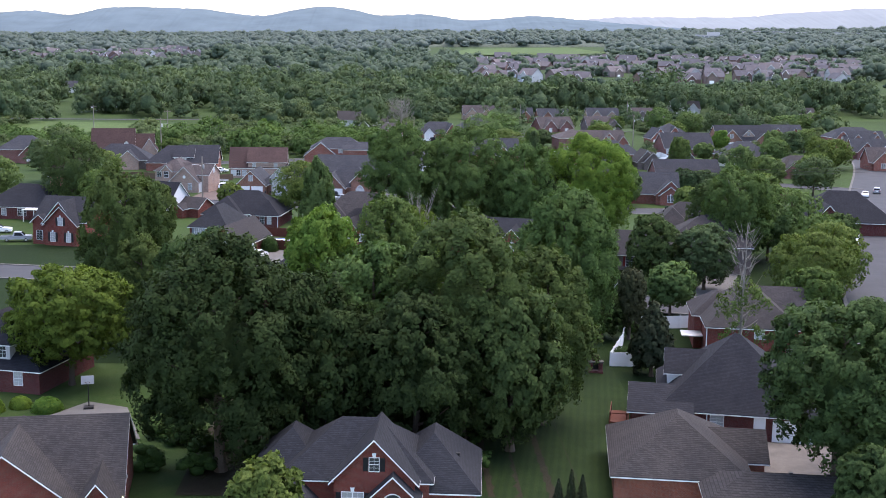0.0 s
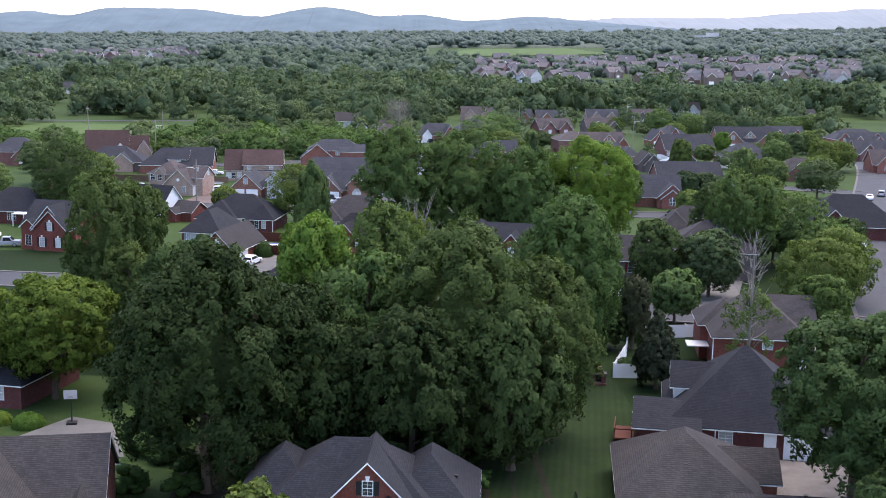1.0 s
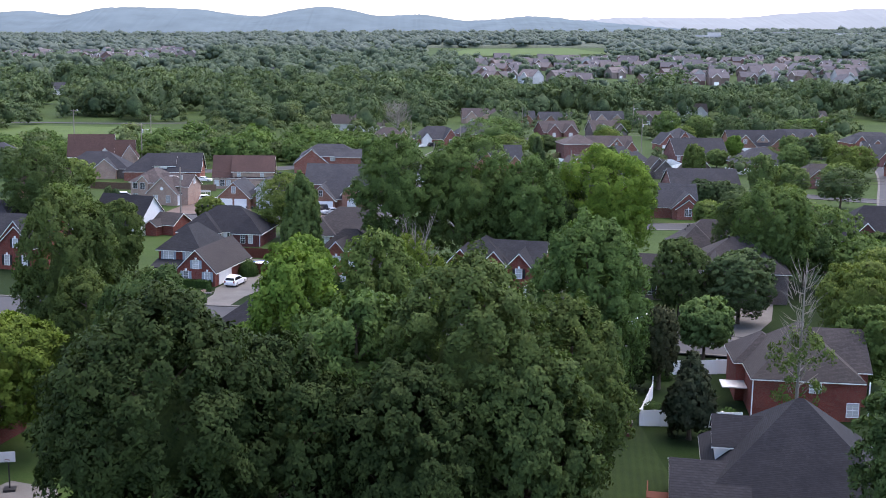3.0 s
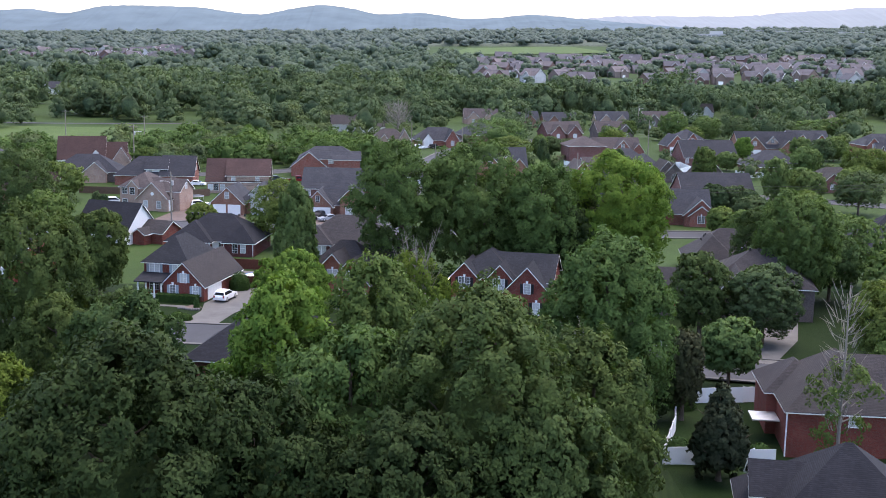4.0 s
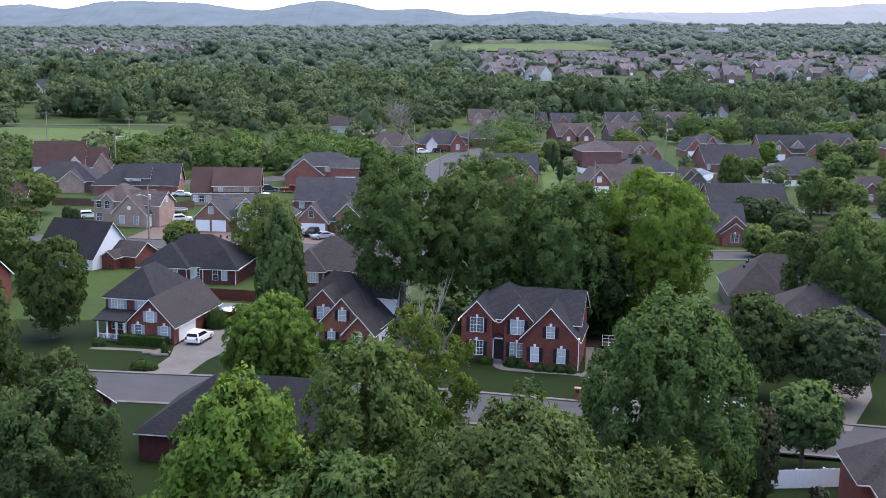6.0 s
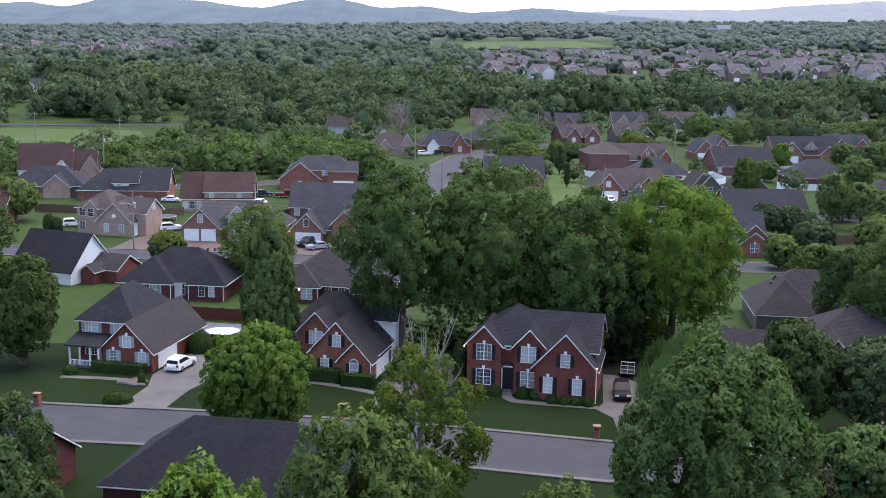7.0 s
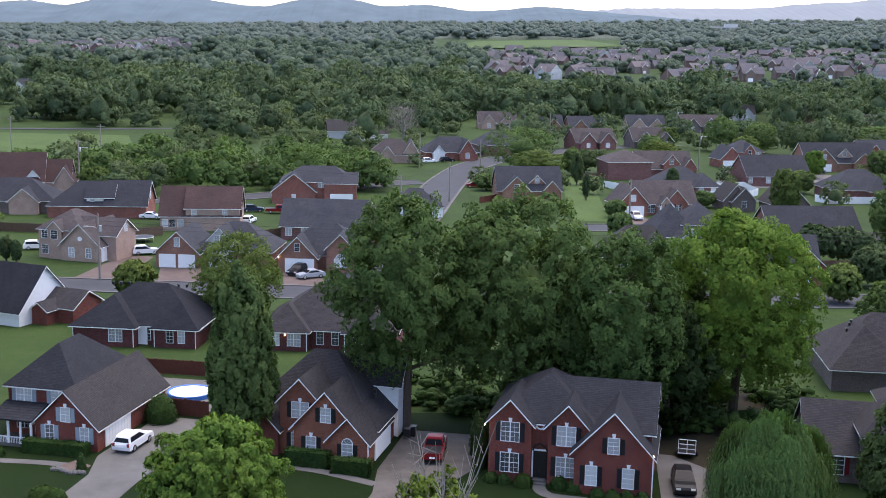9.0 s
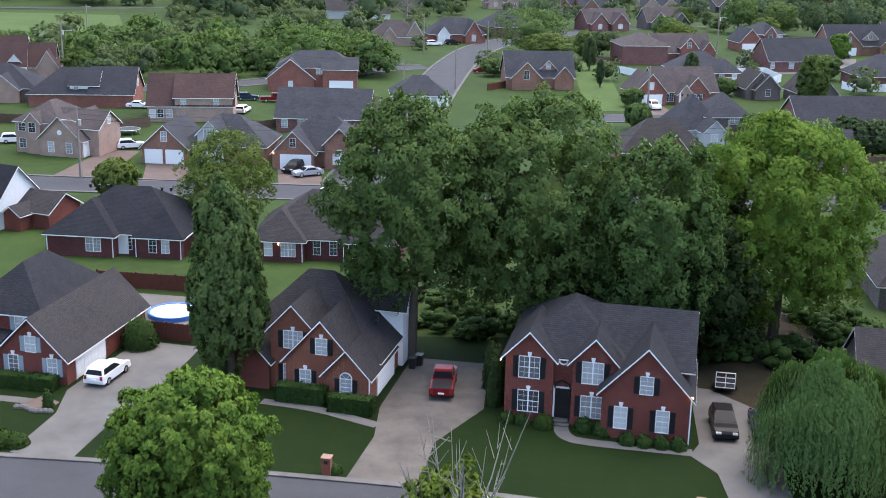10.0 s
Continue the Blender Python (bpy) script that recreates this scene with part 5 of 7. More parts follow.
# --- weeping willow
t = thing("tree", 29.4, 203.0, 0, 0, "weeping willow with hanging pale green strands", "tree")
part("trunk", trunk_mesh(6.5, 0.28, 8, 3.0, trng, 0.4), BARK, t)
cs, ns = [], []
for i in range(3000):
    a, r0 = trng.uniform(0, 6.28), 4.7 * math.sqrt(trng.uniform(0.02, 1)) * (1 + 0.12 * math.sin(5 * i))
    ztop = 9.0 + 0.55 * math.sin(3 * a + 1.7 * r0) + 0.35 * math.sin(7 * a) - 0.12 * r0 * r0 + trng.uniform(-0.5, 0.4)
    L = trng.uniform(2.0, 6.5) * (0.4 + 0.6 * r0 / 4.7)
    for k in range(int(L / 0.17)):
        cs.append((math.cos(a) * (r0 + 0.08 * k * 0.17) + trng.normal() * 0.1, math.sin(a) * (r0 + 0.08 * k * 0.17) + trng.normal() * 0.1, max(0.4, ztop - k * 0.17)))
        ns.append((math.cos(a), math.sin(a), 0.25))
cs, ns = np.array(cs), np.array(ns)
side = np.stack([-ns[:, 1], ns[:, 0], np.zeros(len(ns))], 1) * trng.uniform(0.06, 0.12, (len(ns), 1))
drop = np.array([0, 0, 1.0]) * trng.uniform(0.16, 0.34, (len(ns), 1)) + trng.normal(scale=0.05, size=ns.shape)
v = np.stack([cs + side, cs - side, cs - drop], 1).reshape(-1, 3)
nn = ns / np.linalg.norm(ns, axis=1, keepdims=True)
part("crown", fast_mesh("crown", v, np.arange(len(v)).reshape(-1, 3), 3, WILLOW, np.repeat(nn, 3, axis=0)), None, t)

# --- mid-distance trees
MIDL = "broad leafy tree in a garden"
for x, y, top, r, m, s in ((-93, 332, 11.5, 8, DEEP, 3), (-80, 330, 9, 5, OAK, 1), (53, 298, 9, 4.5, OAK, 2), (73.2, 321, 7.0, 3.2, MAGN, 3), (77.5, 321, 6.6, 3.2, MAGN, 1), (81, 320, 6.0, 2.8, MAGN, 2), (99, 331, 9.4, 4.2, OAK, 4),
                           (45.4, 430, 8.5, 1.9, DEEP, 1), (47, 452, 8, 3, OAK, 1), (66.4, 408, 7.5, 1.9, DEEP, 1), (83.5, 371.5, 11.5, 3.5, OLIVE, 2), (118, 455, 8, 3.5, LIME, 1), (104, 352, 8, 4, OAK, 1), (43.5, 400, 6.5, 1.0, DEEP, 2),
                           (76, 470, 9, 6, OLIVE, 1), (33, 458, 13.6, 10.5, OAK, 2), (36, 441, 8.4, 7.6, OLIVE, 3), (20, 416, 4.4, 3, OAK, 1), (-15, 446, 8, 5, DEEP, 4), (-17, 412, 6, 3, OAK, 1), (94.7, 546, 7.4, 4.2, OLIVE, 1), (111, 533, 12.5, 6, OAK, 3), (124, 530, 11, 6, OAK, 2), (135, 522, 11.5, 6.5, DEEP, 1), (92, 335, 12, 3.8, OAK, 4), (172, 548, 9, 8, OAK, 1), (158, 552, 9, 6, DEEP, 2), (186, 552, 10, 7, OAK, 3), (70, 390, 4, 2.5, OAK, 1), (46, 372, 4, 2.4, OAK, 2), (103, 420, 6, 3.5, OAK, 2), (52, 460, 7, 4, DEEP, 3), (80, 500, 8, 5, OAK, 1), (112, 505, 8, 5, OAK, 4), (140, 460, 8, 4, OAK, 2), (140, 440, 9, 5, DEEP, 1), (118, 350, 9, 5, OAK, 2), (60, 330, 6, 3, OAK, 1), (42, 345, 5, 2.5, OAK, 3), (76, 300, 7, 4, DEEP, 2), (88, 300, 8, 4.5, OAK, 1), (66, 288, 6, 3, OAK, 2),
                           (-74, 395, 7, 4, OLIVE, 2), (-66, 382, 7, 5, MAGN, 3), (-106, 360, 9, 3, DEEP, 2), (-68, 312, 4.5, 1.1, DEEP, 1), (-66, 311, 4, 1.0, DEEP, 2), (-40, 283, 6, 3, OLIVE, 2), (120, 396, 10, 5, OAK, 2),
                           (-62, 254, 12, 5, OAK, 2), (-70, 280, 11, 6, DEEP, 3), (63, 262, 9, 4, OAK, 1), (-95, 290, 11, 6, OAK, 1), (72, 214, 10, 5, OAK, 2), (68, 200, 10, 5, DEEP, 4), (-78, 190, 14, 7, OAK, 2), (-70, 150, 14, 7, DEEP, 3),
                           (66, 224, 11, 5, DEEP, 3), (74, 236, 12, 6, OAK, 1), (66, 192, 12, 6, OLIVE, 1), (100, 205, 12, 7, OAK, 2), (84, 238, 7, 4, DEEP, 4), (108, 322, 10.5, 6.5, MAGN, 3), (116, 262, 12, 7, DEEP, 3), (96, 176, 12, 7, OAK, 1), (116, 240, 13, 8, OAK, 4), (131, 384, 11, 5, OLIVE, 1), (110, 210, 12, 7, DEEP, 3), (139, 392, 10, 6, OLIVE, 1), (150, 455, 9, 5, OAK, 1), (98, 345, 8, 4, OAK, 4),
                           (-62, 160, 13, 6, OAK, 3), (-84, 215, 12, 6, DEEP, 4), (-100, 250, 12, 7, OAK, 1), (-110, 275, 12, 7, DEEP, 2), (-68, 120, 12, 6, OAK, 1), (72, 150, 11, 6, OAK, 2), (70, 120, 14, 7, OAK, 1)):
    # Leaf colours are lifted against self-shade, and past y 285 for haze.
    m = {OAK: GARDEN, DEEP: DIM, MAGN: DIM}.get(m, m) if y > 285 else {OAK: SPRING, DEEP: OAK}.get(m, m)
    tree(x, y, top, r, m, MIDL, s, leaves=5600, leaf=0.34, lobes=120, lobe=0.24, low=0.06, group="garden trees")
# ================= distance =================


def card_tree(n, leaf, rng, lobes=22, lobe=0.38, full=0.6):
    """A far tree: leafy lobes with loose leaves on them."""
    p, nn, c, lr = crown_points(n, 1.0, 0.95, lobes, rng, lobe, low=-0.6, tufts=7)
    v, f, sn = leaf_cards(p, nn, leaf, rng, tri=True)
    for q, k in ((c[:9], lr[:9] * full), (np.zeros((1, 3)), np.array([0.55]))):
        lv, lf, ln = lobe_cores(q, k, 1.0, rng, 0.92, 1)
        f, v, sn = np.concatenate([f, lf + len(v)]), np.concatenate([v, lv]), np.concatenate([sn, ln])
    return v, f, sn


def woods(name, spots, templates, material, label, stretch=(0.75, 1.15)):
    """Many trees in one mesh: spots are rows of x, y, radius."""
    vs, fs, ns, k = [], [], [], 0
    for i, (x, y, r) in enumerate(spots):
        v, f, sn = templates[i % len(templates)]
        a = RNG.uniform(0, 6.28)
        c, s = math.cos(a), math.sin(a)
        h = r * RNG.uniform(*stretch)
        q = np.stack([(v[:, 0] * c - v[:, 1] * s) * r + x, (v[:, 0] * s + v[:, 1] * c) * r + y, (v[:, 2] + 0.66) * h + float(rise(x, y))], 1)
        n = np.stack([(sn[:, 0] * c - sn[:, 1] * s) * h / r, (sn[:, 0] * s + sn[:, 1] * c) * h / r, sn[:, 2]], 1)
        ns.append(n / np.linalg.norm(n, axis=1, keepdims=True))
        vs.append(q), fs.append(f + k)
        k += len(v)
    me = fast_mesh(name, np.concatenate(vs), np.concatenate(fs), 3, material, np.concatenate(ns))
    return tagged(new(name, me), label, "trees", kind="stuff")


# open places: centre, half sizes
OPEN = [(-124, 538, 40, 60), (-165, 675, 26, 16), (-22, 560, 12, 12), (64, 420, 14, 30)]
LINES = [(Vector(a), Vector(b)) for line in (MAIN, BACK, SIDE, CROSS, EAST, ROUTE) for a, b in zip(line[:-1:4], line[4::4])]


def free(x, y, r):
    """Whether a tree of radius r at (x, y) keeps clear of houses, streets and fields."""
    if any(abs(x - a) < c and abs(y - b) < d for a, b, c, d in OPEN):
        return False
    if any((x - a) ** 2 + (y - b) ** 2 < (q + r * 0.7) ** 2 for a, b, q in SITES):
        return False
    if y < 620:
        p = Vector((x, y))
        for a, b in LINES:
            t = max(0.0, min(1.0, (p - a).dot(b - a) / max((b - a).length_squared, 1e-6)))
            if (p - a.lerp(b, t)).length < 6.0 + r * 0.8:
                return False
    return True


def scatter(n, y0, y1, fan, r0, r1, xmin=-9999, xmax=9999):
    out = []
    for _ in range(n * 12):
        y = math.sqrt(RNG.uniform(y0 * y0, y1 * y1))
        x = RNG.uniform(-fan, fan) * y + 0.03 * y
        r = RNG.uniform(r0, r1)
        town = (1045 < y < 1570 and 0.055 * y < x < 0.385 * y) or (1430 < y < 1840 and -0.325 * y < x < -0.155 * y)
        if (town and RNG.random() < 0.2) or (1500 < y < 2200 and 0.02 * y < x < 0.168 * y) or (y < 655 and x > 0.03 * y and RNG.random() < 0.3):
            continue
        if town:
            r *= 0.68
        elif (730 < y < 1050 and x > 0.05 * y) or (1250 < y < 1450 and -0.34 * y < x < -0.15 * y):
            r *= 0.5
        elif y < 620 and x > 0:
            r *= 0.75
        if xmin < x < xmax and free(x, y, r):
            out.append((x, y, r))
        if len(out) == n:
            break
    return out


T1 = [card_tree(820, 0.085, RNG, 26, 0.34) for _ in range(8)]
T2 = [card_tree(130, 0.11, RNG, 9, 0.5, 1.0) for _ in range(6)]
T3 = [card_tree(24, 0.18, RNG, 5, 0.66, 1.0) for _ in range(6)]
belt = [(x, 412 + 0.12 * abs(x + 60) + RNG.uniform(-8, 34), RNG.uniform(2.8, 6.8)) for x in np.linspace(-150, -8, 110)]
belt = [(x, y, r * (0.72 if x < -84 else 1.0)) for x, y, r in belt]
# tall trees in a row behind the far houses
belt_far = [(8 + 13.5 * i + RNG.uniform(-3, 3), 652 + 2.4 * i + RNG.uniform(-8, 22), RNG.uniform(8.0, 11.5)) for i in range(18)]
belt_far += [(4 + 16 * i + RNG.uniform(-4, 4), 690 + 2.4 * i + RNG.uniform(-8, 22), RNG.uniform(8.0, 12.0)) for i in range(18)]
def estate_mat(name, stops):
    m = Mat(name, 0.85, 0.2)
    c = m.ramp(m.t.nodes.new("ShaderNodeObjectInfo").outputs["Random"], stops)
    m.color(m.mix(1.0, c, m.ramp(m.noise(0.3, 3), [(0.3, (0.85, 0.85, 0.85)), (0.7, (1.1, 1.1, 1.1))]), "MULTIPLY"))
    return m.m


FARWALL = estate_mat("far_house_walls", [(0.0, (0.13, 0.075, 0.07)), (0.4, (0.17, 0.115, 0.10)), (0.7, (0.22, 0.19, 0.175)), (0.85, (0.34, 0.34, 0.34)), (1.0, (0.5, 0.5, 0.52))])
# Estate roofs are greyed and lightened, so distance haze sits in the colour.
FARROOF = estate_mat("hazed_house_roofs", [(0.0, (0.07, 0.07, 0.083)), (0.5, (0.088, 0.082, 0.094)), (1.0, (0.118, 0.102, 0.105))])
town = [(x, y, RNG.uniform(0.95, 1.25)) for x, y in zip(RNG.uniform(60, 600, 240), RNG.uniform(1010, 1500, 240)) if 0.045 * y < x < y * 0.385]
town += [(x, y, RNG.uniform(1.0, 1.3)) for x, y in zip(RNG.uniform(-600, -240, 90), RNG.uniform(1440, 1820, 90)) if -0.32 * y < x < -0.165 * y]


def estate_house(k):
    """Meshes of one kind of far house: walls with a cross gable, roof sheets, garage door and white gable boards."""
    L, W, H, U = 6.5 + 0.8 * (k % 3), 4.8, (3.2, 5.2)[k % 2], 3.6 + 0.4 * (k % 3)
    g, gw = (-2.4, 2.6, 0.8)[k % 3], 2.9
    w, r, t, d = Bag(), Bag(), Bag(), Bag()
    w.prism([(-W, 0), (W, 0), (W, H), (0, H + U), (-W, H)], "x", -L, L)
    w.prism([(g - gw, 0), (g + gw, 0), (g + gw, H), (g, H + 2.7), (g - gw, H)], "y", -W - 1.6, 0)
    for s in (-1, 1):
        r.add([(-L - .4, s * (W + .5), H - .3), (L + .4, s * (W + .5), H - .3), (L + .4, 0, H + U + .1), (-L - .4, 0, H + U + .1)], [(0, 1, 2, 3)])
        r.add([(g + s * (gw + .4), -W - 2, H - .3), (g + s * (gw + .4), 0, H - .3), (g, 0, H + 2.8), (g, -W - 2, H + 2.8)], [(0, 1, 2, 3)])
    t.prism([(g - gw - .4, H - .6), (g, H + 2.5), (g + gw + .4, H - .6), (g + gw + .4, H - .3), (g, H + 2.8), (g - gw - .4, H - .3)], "y", -W - 2.1, -W - 1.98)
    d.box(g - 1.6, g + 1.6, -W - 1.66, -W - 1.58, 0, 2.2)
    out = []
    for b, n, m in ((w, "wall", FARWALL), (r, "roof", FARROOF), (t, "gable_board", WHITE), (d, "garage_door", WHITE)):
        me = b.mesh(n)
        me.materials.append(m)
        out.append(me)
    return out


ESTATE = [estate_house(k) for k in range(6)]
for i, (x, y, q) in enumerate(town):
    h = thing("house", x, y, 0, RNG.choice([0, 8, 40, 90, -30, -60]) + RNG.uniform(-8, 8), "distant brick estate house with a grey gable roof", "house", "distant estate houses")
    h.scale = (q, q, q)
    for n, me in zip(("wall", "roof", "gable_board", "garage_door"), ESTATE[i % 6]):
        part(n, me, None, h)


def ridge(name, y, line, material, seed):
    """One blue ridge across the view, through points of (x, height)."""
    cx, cz = np.array(line).T
    xs = np.linspace(cx[0], cx[-1], 900)
    h = np.interp(xs, cx, cz)
    k = np.hanning(33)[1:-1]
    h = np.convolve(np.pad(h, 15, mode="edge"), k / k.sum(), mode="valid")
    h = np.array([v + 2.5 * noise.noise(Vector((x * 0.012, seed, 0))) + 2.2 * noise.noise(Vector((x * 0.045, seed, 3))) + 1.6 * noise.noise(Vector((x * 0.13, seed, 7))) for v, x in zip(h, xs)])
    base = rise(xs, np.full_like(xs, y)) - 12
    rows = [np.stack([xs, np.full_like(xs, y + dy), base + f * (h - base) + (0 if f in (0, 1) else 1) * np.array([6 * noise.noise(Vector((x * 0.009, f * 9, seed))) for x in xs])], 1)
            for dy, f in ((-420, 0.0), (-300, 0.35), (-150, 0.7), (0, 1.0), (200, 0.0))]
    n = len(xs)
    i = (np.arange(4)[:, None] * n + np.arange(n - 1)[None]).ravel()
    me = fast_mesh(name, np.concatenate(rows), np.stack([i, i + 1, i + n + 1, i + n], -1), 4, material)
    tagged(new(name, me), "hazy blue wooded hills on the horizon", "hills", kind="structure")


# The hills' blue is haze painted into the base colour, paler farther back.
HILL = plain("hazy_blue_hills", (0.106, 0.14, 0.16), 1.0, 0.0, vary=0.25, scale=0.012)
PALEHILL = plain("hazy_pale_hills", (0.198, 0.222, 0.238), 1.0, 0.0, vary=0.1, scale=0.012)
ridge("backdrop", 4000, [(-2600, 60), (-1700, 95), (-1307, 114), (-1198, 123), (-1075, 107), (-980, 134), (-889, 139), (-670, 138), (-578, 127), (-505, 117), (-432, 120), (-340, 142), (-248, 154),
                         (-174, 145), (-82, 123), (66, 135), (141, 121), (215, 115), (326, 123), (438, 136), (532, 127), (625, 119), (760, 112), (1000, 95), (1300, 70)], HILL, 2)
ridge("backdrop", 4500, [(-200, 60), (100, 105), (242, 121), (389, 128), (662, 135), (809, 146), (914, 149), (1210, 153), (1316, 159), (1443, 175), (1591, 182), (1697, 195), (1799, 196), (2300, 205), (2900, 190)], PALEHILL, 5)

# ================= cars =================
HEADLIGHT, TAIL = plain("headlight", (0.7, 0.7, 0.68), 0.2, 0.6, vary=0.05), plain("tail_light", (0.22, 0.01, 0.01), 0.3, 0.6)


def wheel_bag():
    b = Bag()
    n = 14
    ring = [(math.cos(i * math.tau / n), math.sin(i * math.tau / n)) for i in range(n)]
    for x in (-0.11, 0.11):
        b.v += [(x, c * 0.34, s * 0.34) for c, s in ring] + [(x, c * 0.22, s * 0.22) for c, s in ring]
    for i in range(n):
        j = (i + 1) % n
        b.f += [(i, j, j + 2 * n, i + 2 * n), (i, i + n, j + n, j), (i + 2 * n, j + 2 * n, j + 3 * n, i + 3 * n)]
    return b


def rim_bag():
    b = Bag()
    n = 10
    b.v += [(0.09, math.cos(i * math.tau / n) * 0.22, math.sin(i * math.tau / n) * 0.22) for i in range(n)] + [(-0.09, math.cos(i * math.tau / n) * 0.22, math.sin(i * math.tau / n) * 0.22) for i in range(n)] + [(0.12, 0, 0)]
    b.f += [(i, (i + 1) % n, 2 * n) for i in range(n)] + [tuple(range(n, 2 * n))]
    return b


def taper(b, outline, w_low, w_high, z_low, z_high):
    """A side outline (y, z) given width that narrows upwards."""
    n = len(outline)
    def half(z):
        t = min(1, max(0, (z - z_low) / (z_high - z_low)))
        return (w_low + (w_high - w_low) * t) / 2
    b.add([(-half(z), y, z) for y, z in outline] + [(half(z), y, z) for y, z in outline],
          [tuple(range(n)), tuple(range(2 * n - 1, n - 1, -1))] + [(i, i + n, (i + 1) % n + n, (i + 1) % n) for i in range(n)])
    return b


SHAPES = {
    "suv": (4.7, 1.9, [(-2.3, 0.32), (-2.36, 0.6), (-2.34, 0.88), (-2.26, 1.0), (0.9, 1.02), (1.7, 0.96), (2.15, 0.86), (2.32, 0.68), (2.35, 0.34)],
            [(-2.24, 1.0), (-1.98, 1.5), (-1.62, 1.64), (-0.05, 1.64), (0.98, 1.02)]),
    "sedan": (4.6, 1.82, [(-2.3, 0.32), (-2.28, 0.85), (-2.1, 0.95), (1.0, 0.95), (2.1, 0.82), (2.28, 0.65), (2.3, 0.32)],
              [(-1.6, 0.94), (-0.95, 1.38), (-0.6, 1.43), (0.35, 1.41), (1.15, 0.95)]),
    "pickup": (5.6, 2.0, [(-2.8, 0.5), (-2.78, 1.1), (-0.55, 1.1), (1.5, 1.15), (2.65, 1.08), (2.8, 0.85), (2.8, 0.45)],
               [(-0.6, 1.1), (-0.45, 1.78), (-0.2, 1.85), (0.9, 1.83), (1.6, 1.15)]),
}


def car(kind, x, y, rz, material, label):
    """A parked car, nose along its +y."""
    L, W, low, cab = SHAPES[kind]
    c = thing("pickup_truck" if kind == "pickup" else "car", x, y, 0.05, rz, label, "car", "parked cars")
    part("body", shared("body", (kind, material.name), lambda: taper(Bag(), low, W, W * 0.96, 0.3, 1.1), material), None, c)
    part("roof", shared("cabin", (kind, material.name), lambda: taper(Bag(), cab, W * 0.92, W * 0.72, cab[0][1], cab[2][1]), material), None, c)
    zt, zb = cab[2][1], cab[0][1]

    def glazing():
        b = Bag()
        g = [(cab[0][0] + 0.28, zb + 0.06), (cab[1][0] + 0.2, zt - 0.14), (cab[3][0] - 0.05, zt - 0.14), (cab[4][0] - 0.3, zb + 0.06)]
        taper(b, g, W * 0.935, W * 0.755, zb, zt)
        # rear and front screens
        for (p, q), s in (((cab[0], cab[1]), -1), ((cab[4], cab[3]), 1)):
            w0, w1 = W * 0.40, W * 0.33
            y0, z0 = p[0] + (q[0] - p[0]) * 0.12 + s * 0.02, p[1] + (q[1] - p[1]) * 0.12 + 0.015
            y1, z1 = p[0] + (q[0] - p[0]) * 0.85 + s * 0.02, p[1] + (q[1] - p[1]) * 0.85 + 0.015
            b.add([(-w0, y0, z0), (w0, y0, z0), (w1, y1, z1), (-w1, y1, z1), (-w0, y0 - s * 0.05, z0), (w0, y0 - s * 0.05, z0), (w1, y1 - s * 0.05, z1), (-w1, y1 - s * 0.05, z1)],
                  [(0, 1, 2, 3), (7, 6, 5, 4), (0, 4, 5, 1), (1, 5, 6, 2), (2, 6, 7, 3), (3, 7, 4, 0)])
        return b
    part("glass", shared("car_glass", kind, glazing, CARGLASS), None, c)
    if kind == "pickup":
        part("bed", shared("bed", 0, lambda: Bag().box(-0.8, 0.8, -2.7, -0.75, 1.06, 1.13), BLACK), None, c)
    for sx in (-1, 1):
        for yy in (-0.3 * L, 0.31 * L):
            tw = part("wheel", shared("tyre", 0, wheel_bag, RUBBER), None, c, at=pose(sx * (W / 2 - 0.1), yy, 0.34, 0, 0, 0 if sx > 0 else 180))
            part("rim", shared("rim", 0, rim_bag, CHROME), None, tw)
        part("headlight", shared("headlight", 0, lambda: Bag().box(-0.2, 0.2, -0.06, 0.05, -0.08, 0.08), HEADLIGHT), None, c, at=pose(sx * (W / 2 - 0.32), L / 2 - 0.03, 0.75))
        part("tail_light", shared("tail_light", 0, lambda: Bag().box(-0.12, 0.12, -0.05, 0.06, -0.16, 0.16), TAIL), None, c, at=pose(sx * (W / 2 - 0.2), -L / 2 + 0.03, 0.85))
    part("plate", shared("plate", 0, lambda: Bag().box(-0.25, 0.25, -0.03, 0.02, -0.07, 0.07), WHITE), None, c, at=pose(0, -L / 2 - 0.01, 0.7))
    return c


car("suv", -26.3, 221.0, -16, CARWHITE, "white estate car parked on the concrete driveway")
car("pickup", 2.4, 219.2, -6, CARRED, "dark red open car parked on the driveway")
car("suv", 24.3, 211.2, 172, CARBLACK, "black car parked on the driveway beside the house")
car("sedan", 27.4, 211.0, 172, CARBLUE, "dark car parked beside the black one")
car("pickup", 34.4, 194.6, 76, CARWHITE, "white pickup truck parked at the kerb")
car("suv", -46.4, 320.5, -70, CARWHITE, "white estate car on the brown driveway")
car("suv", -18.2, 304.5, 160, CARBLACK, "black car in front of the garage")
car("sedan", -15.8, 301.5, 120, CARSILVER, "silver car parked on the drive")
car("pickup", -28.5, 371.5, -82, CARRED, "red pickup truck parked at the kerb")
car("suv", -34.2, 373.0, -80, CARBLUE, "dark blue car parked at the kerb")
car("sedan", -54.0, 361.0, -95, CARWHITE, "white car parked behind the fence")
car("suv", -33.0, 357.5, -10, CARWHITE, "white car parked by the brick house")
car("suv", 6.6, 480.5, -70, CARWHITE, "white car parked on the grass edge")
car("suv", 12.3, 484.0, -64, CARBLACK, "black car parked in front of the house")
car("sedan", 17.5, 421.5, -88, CARRED, "red car parked under the trees")
car("suv", 50.2, 370.0, 185, CARWHITE, "white car parked before the garage")
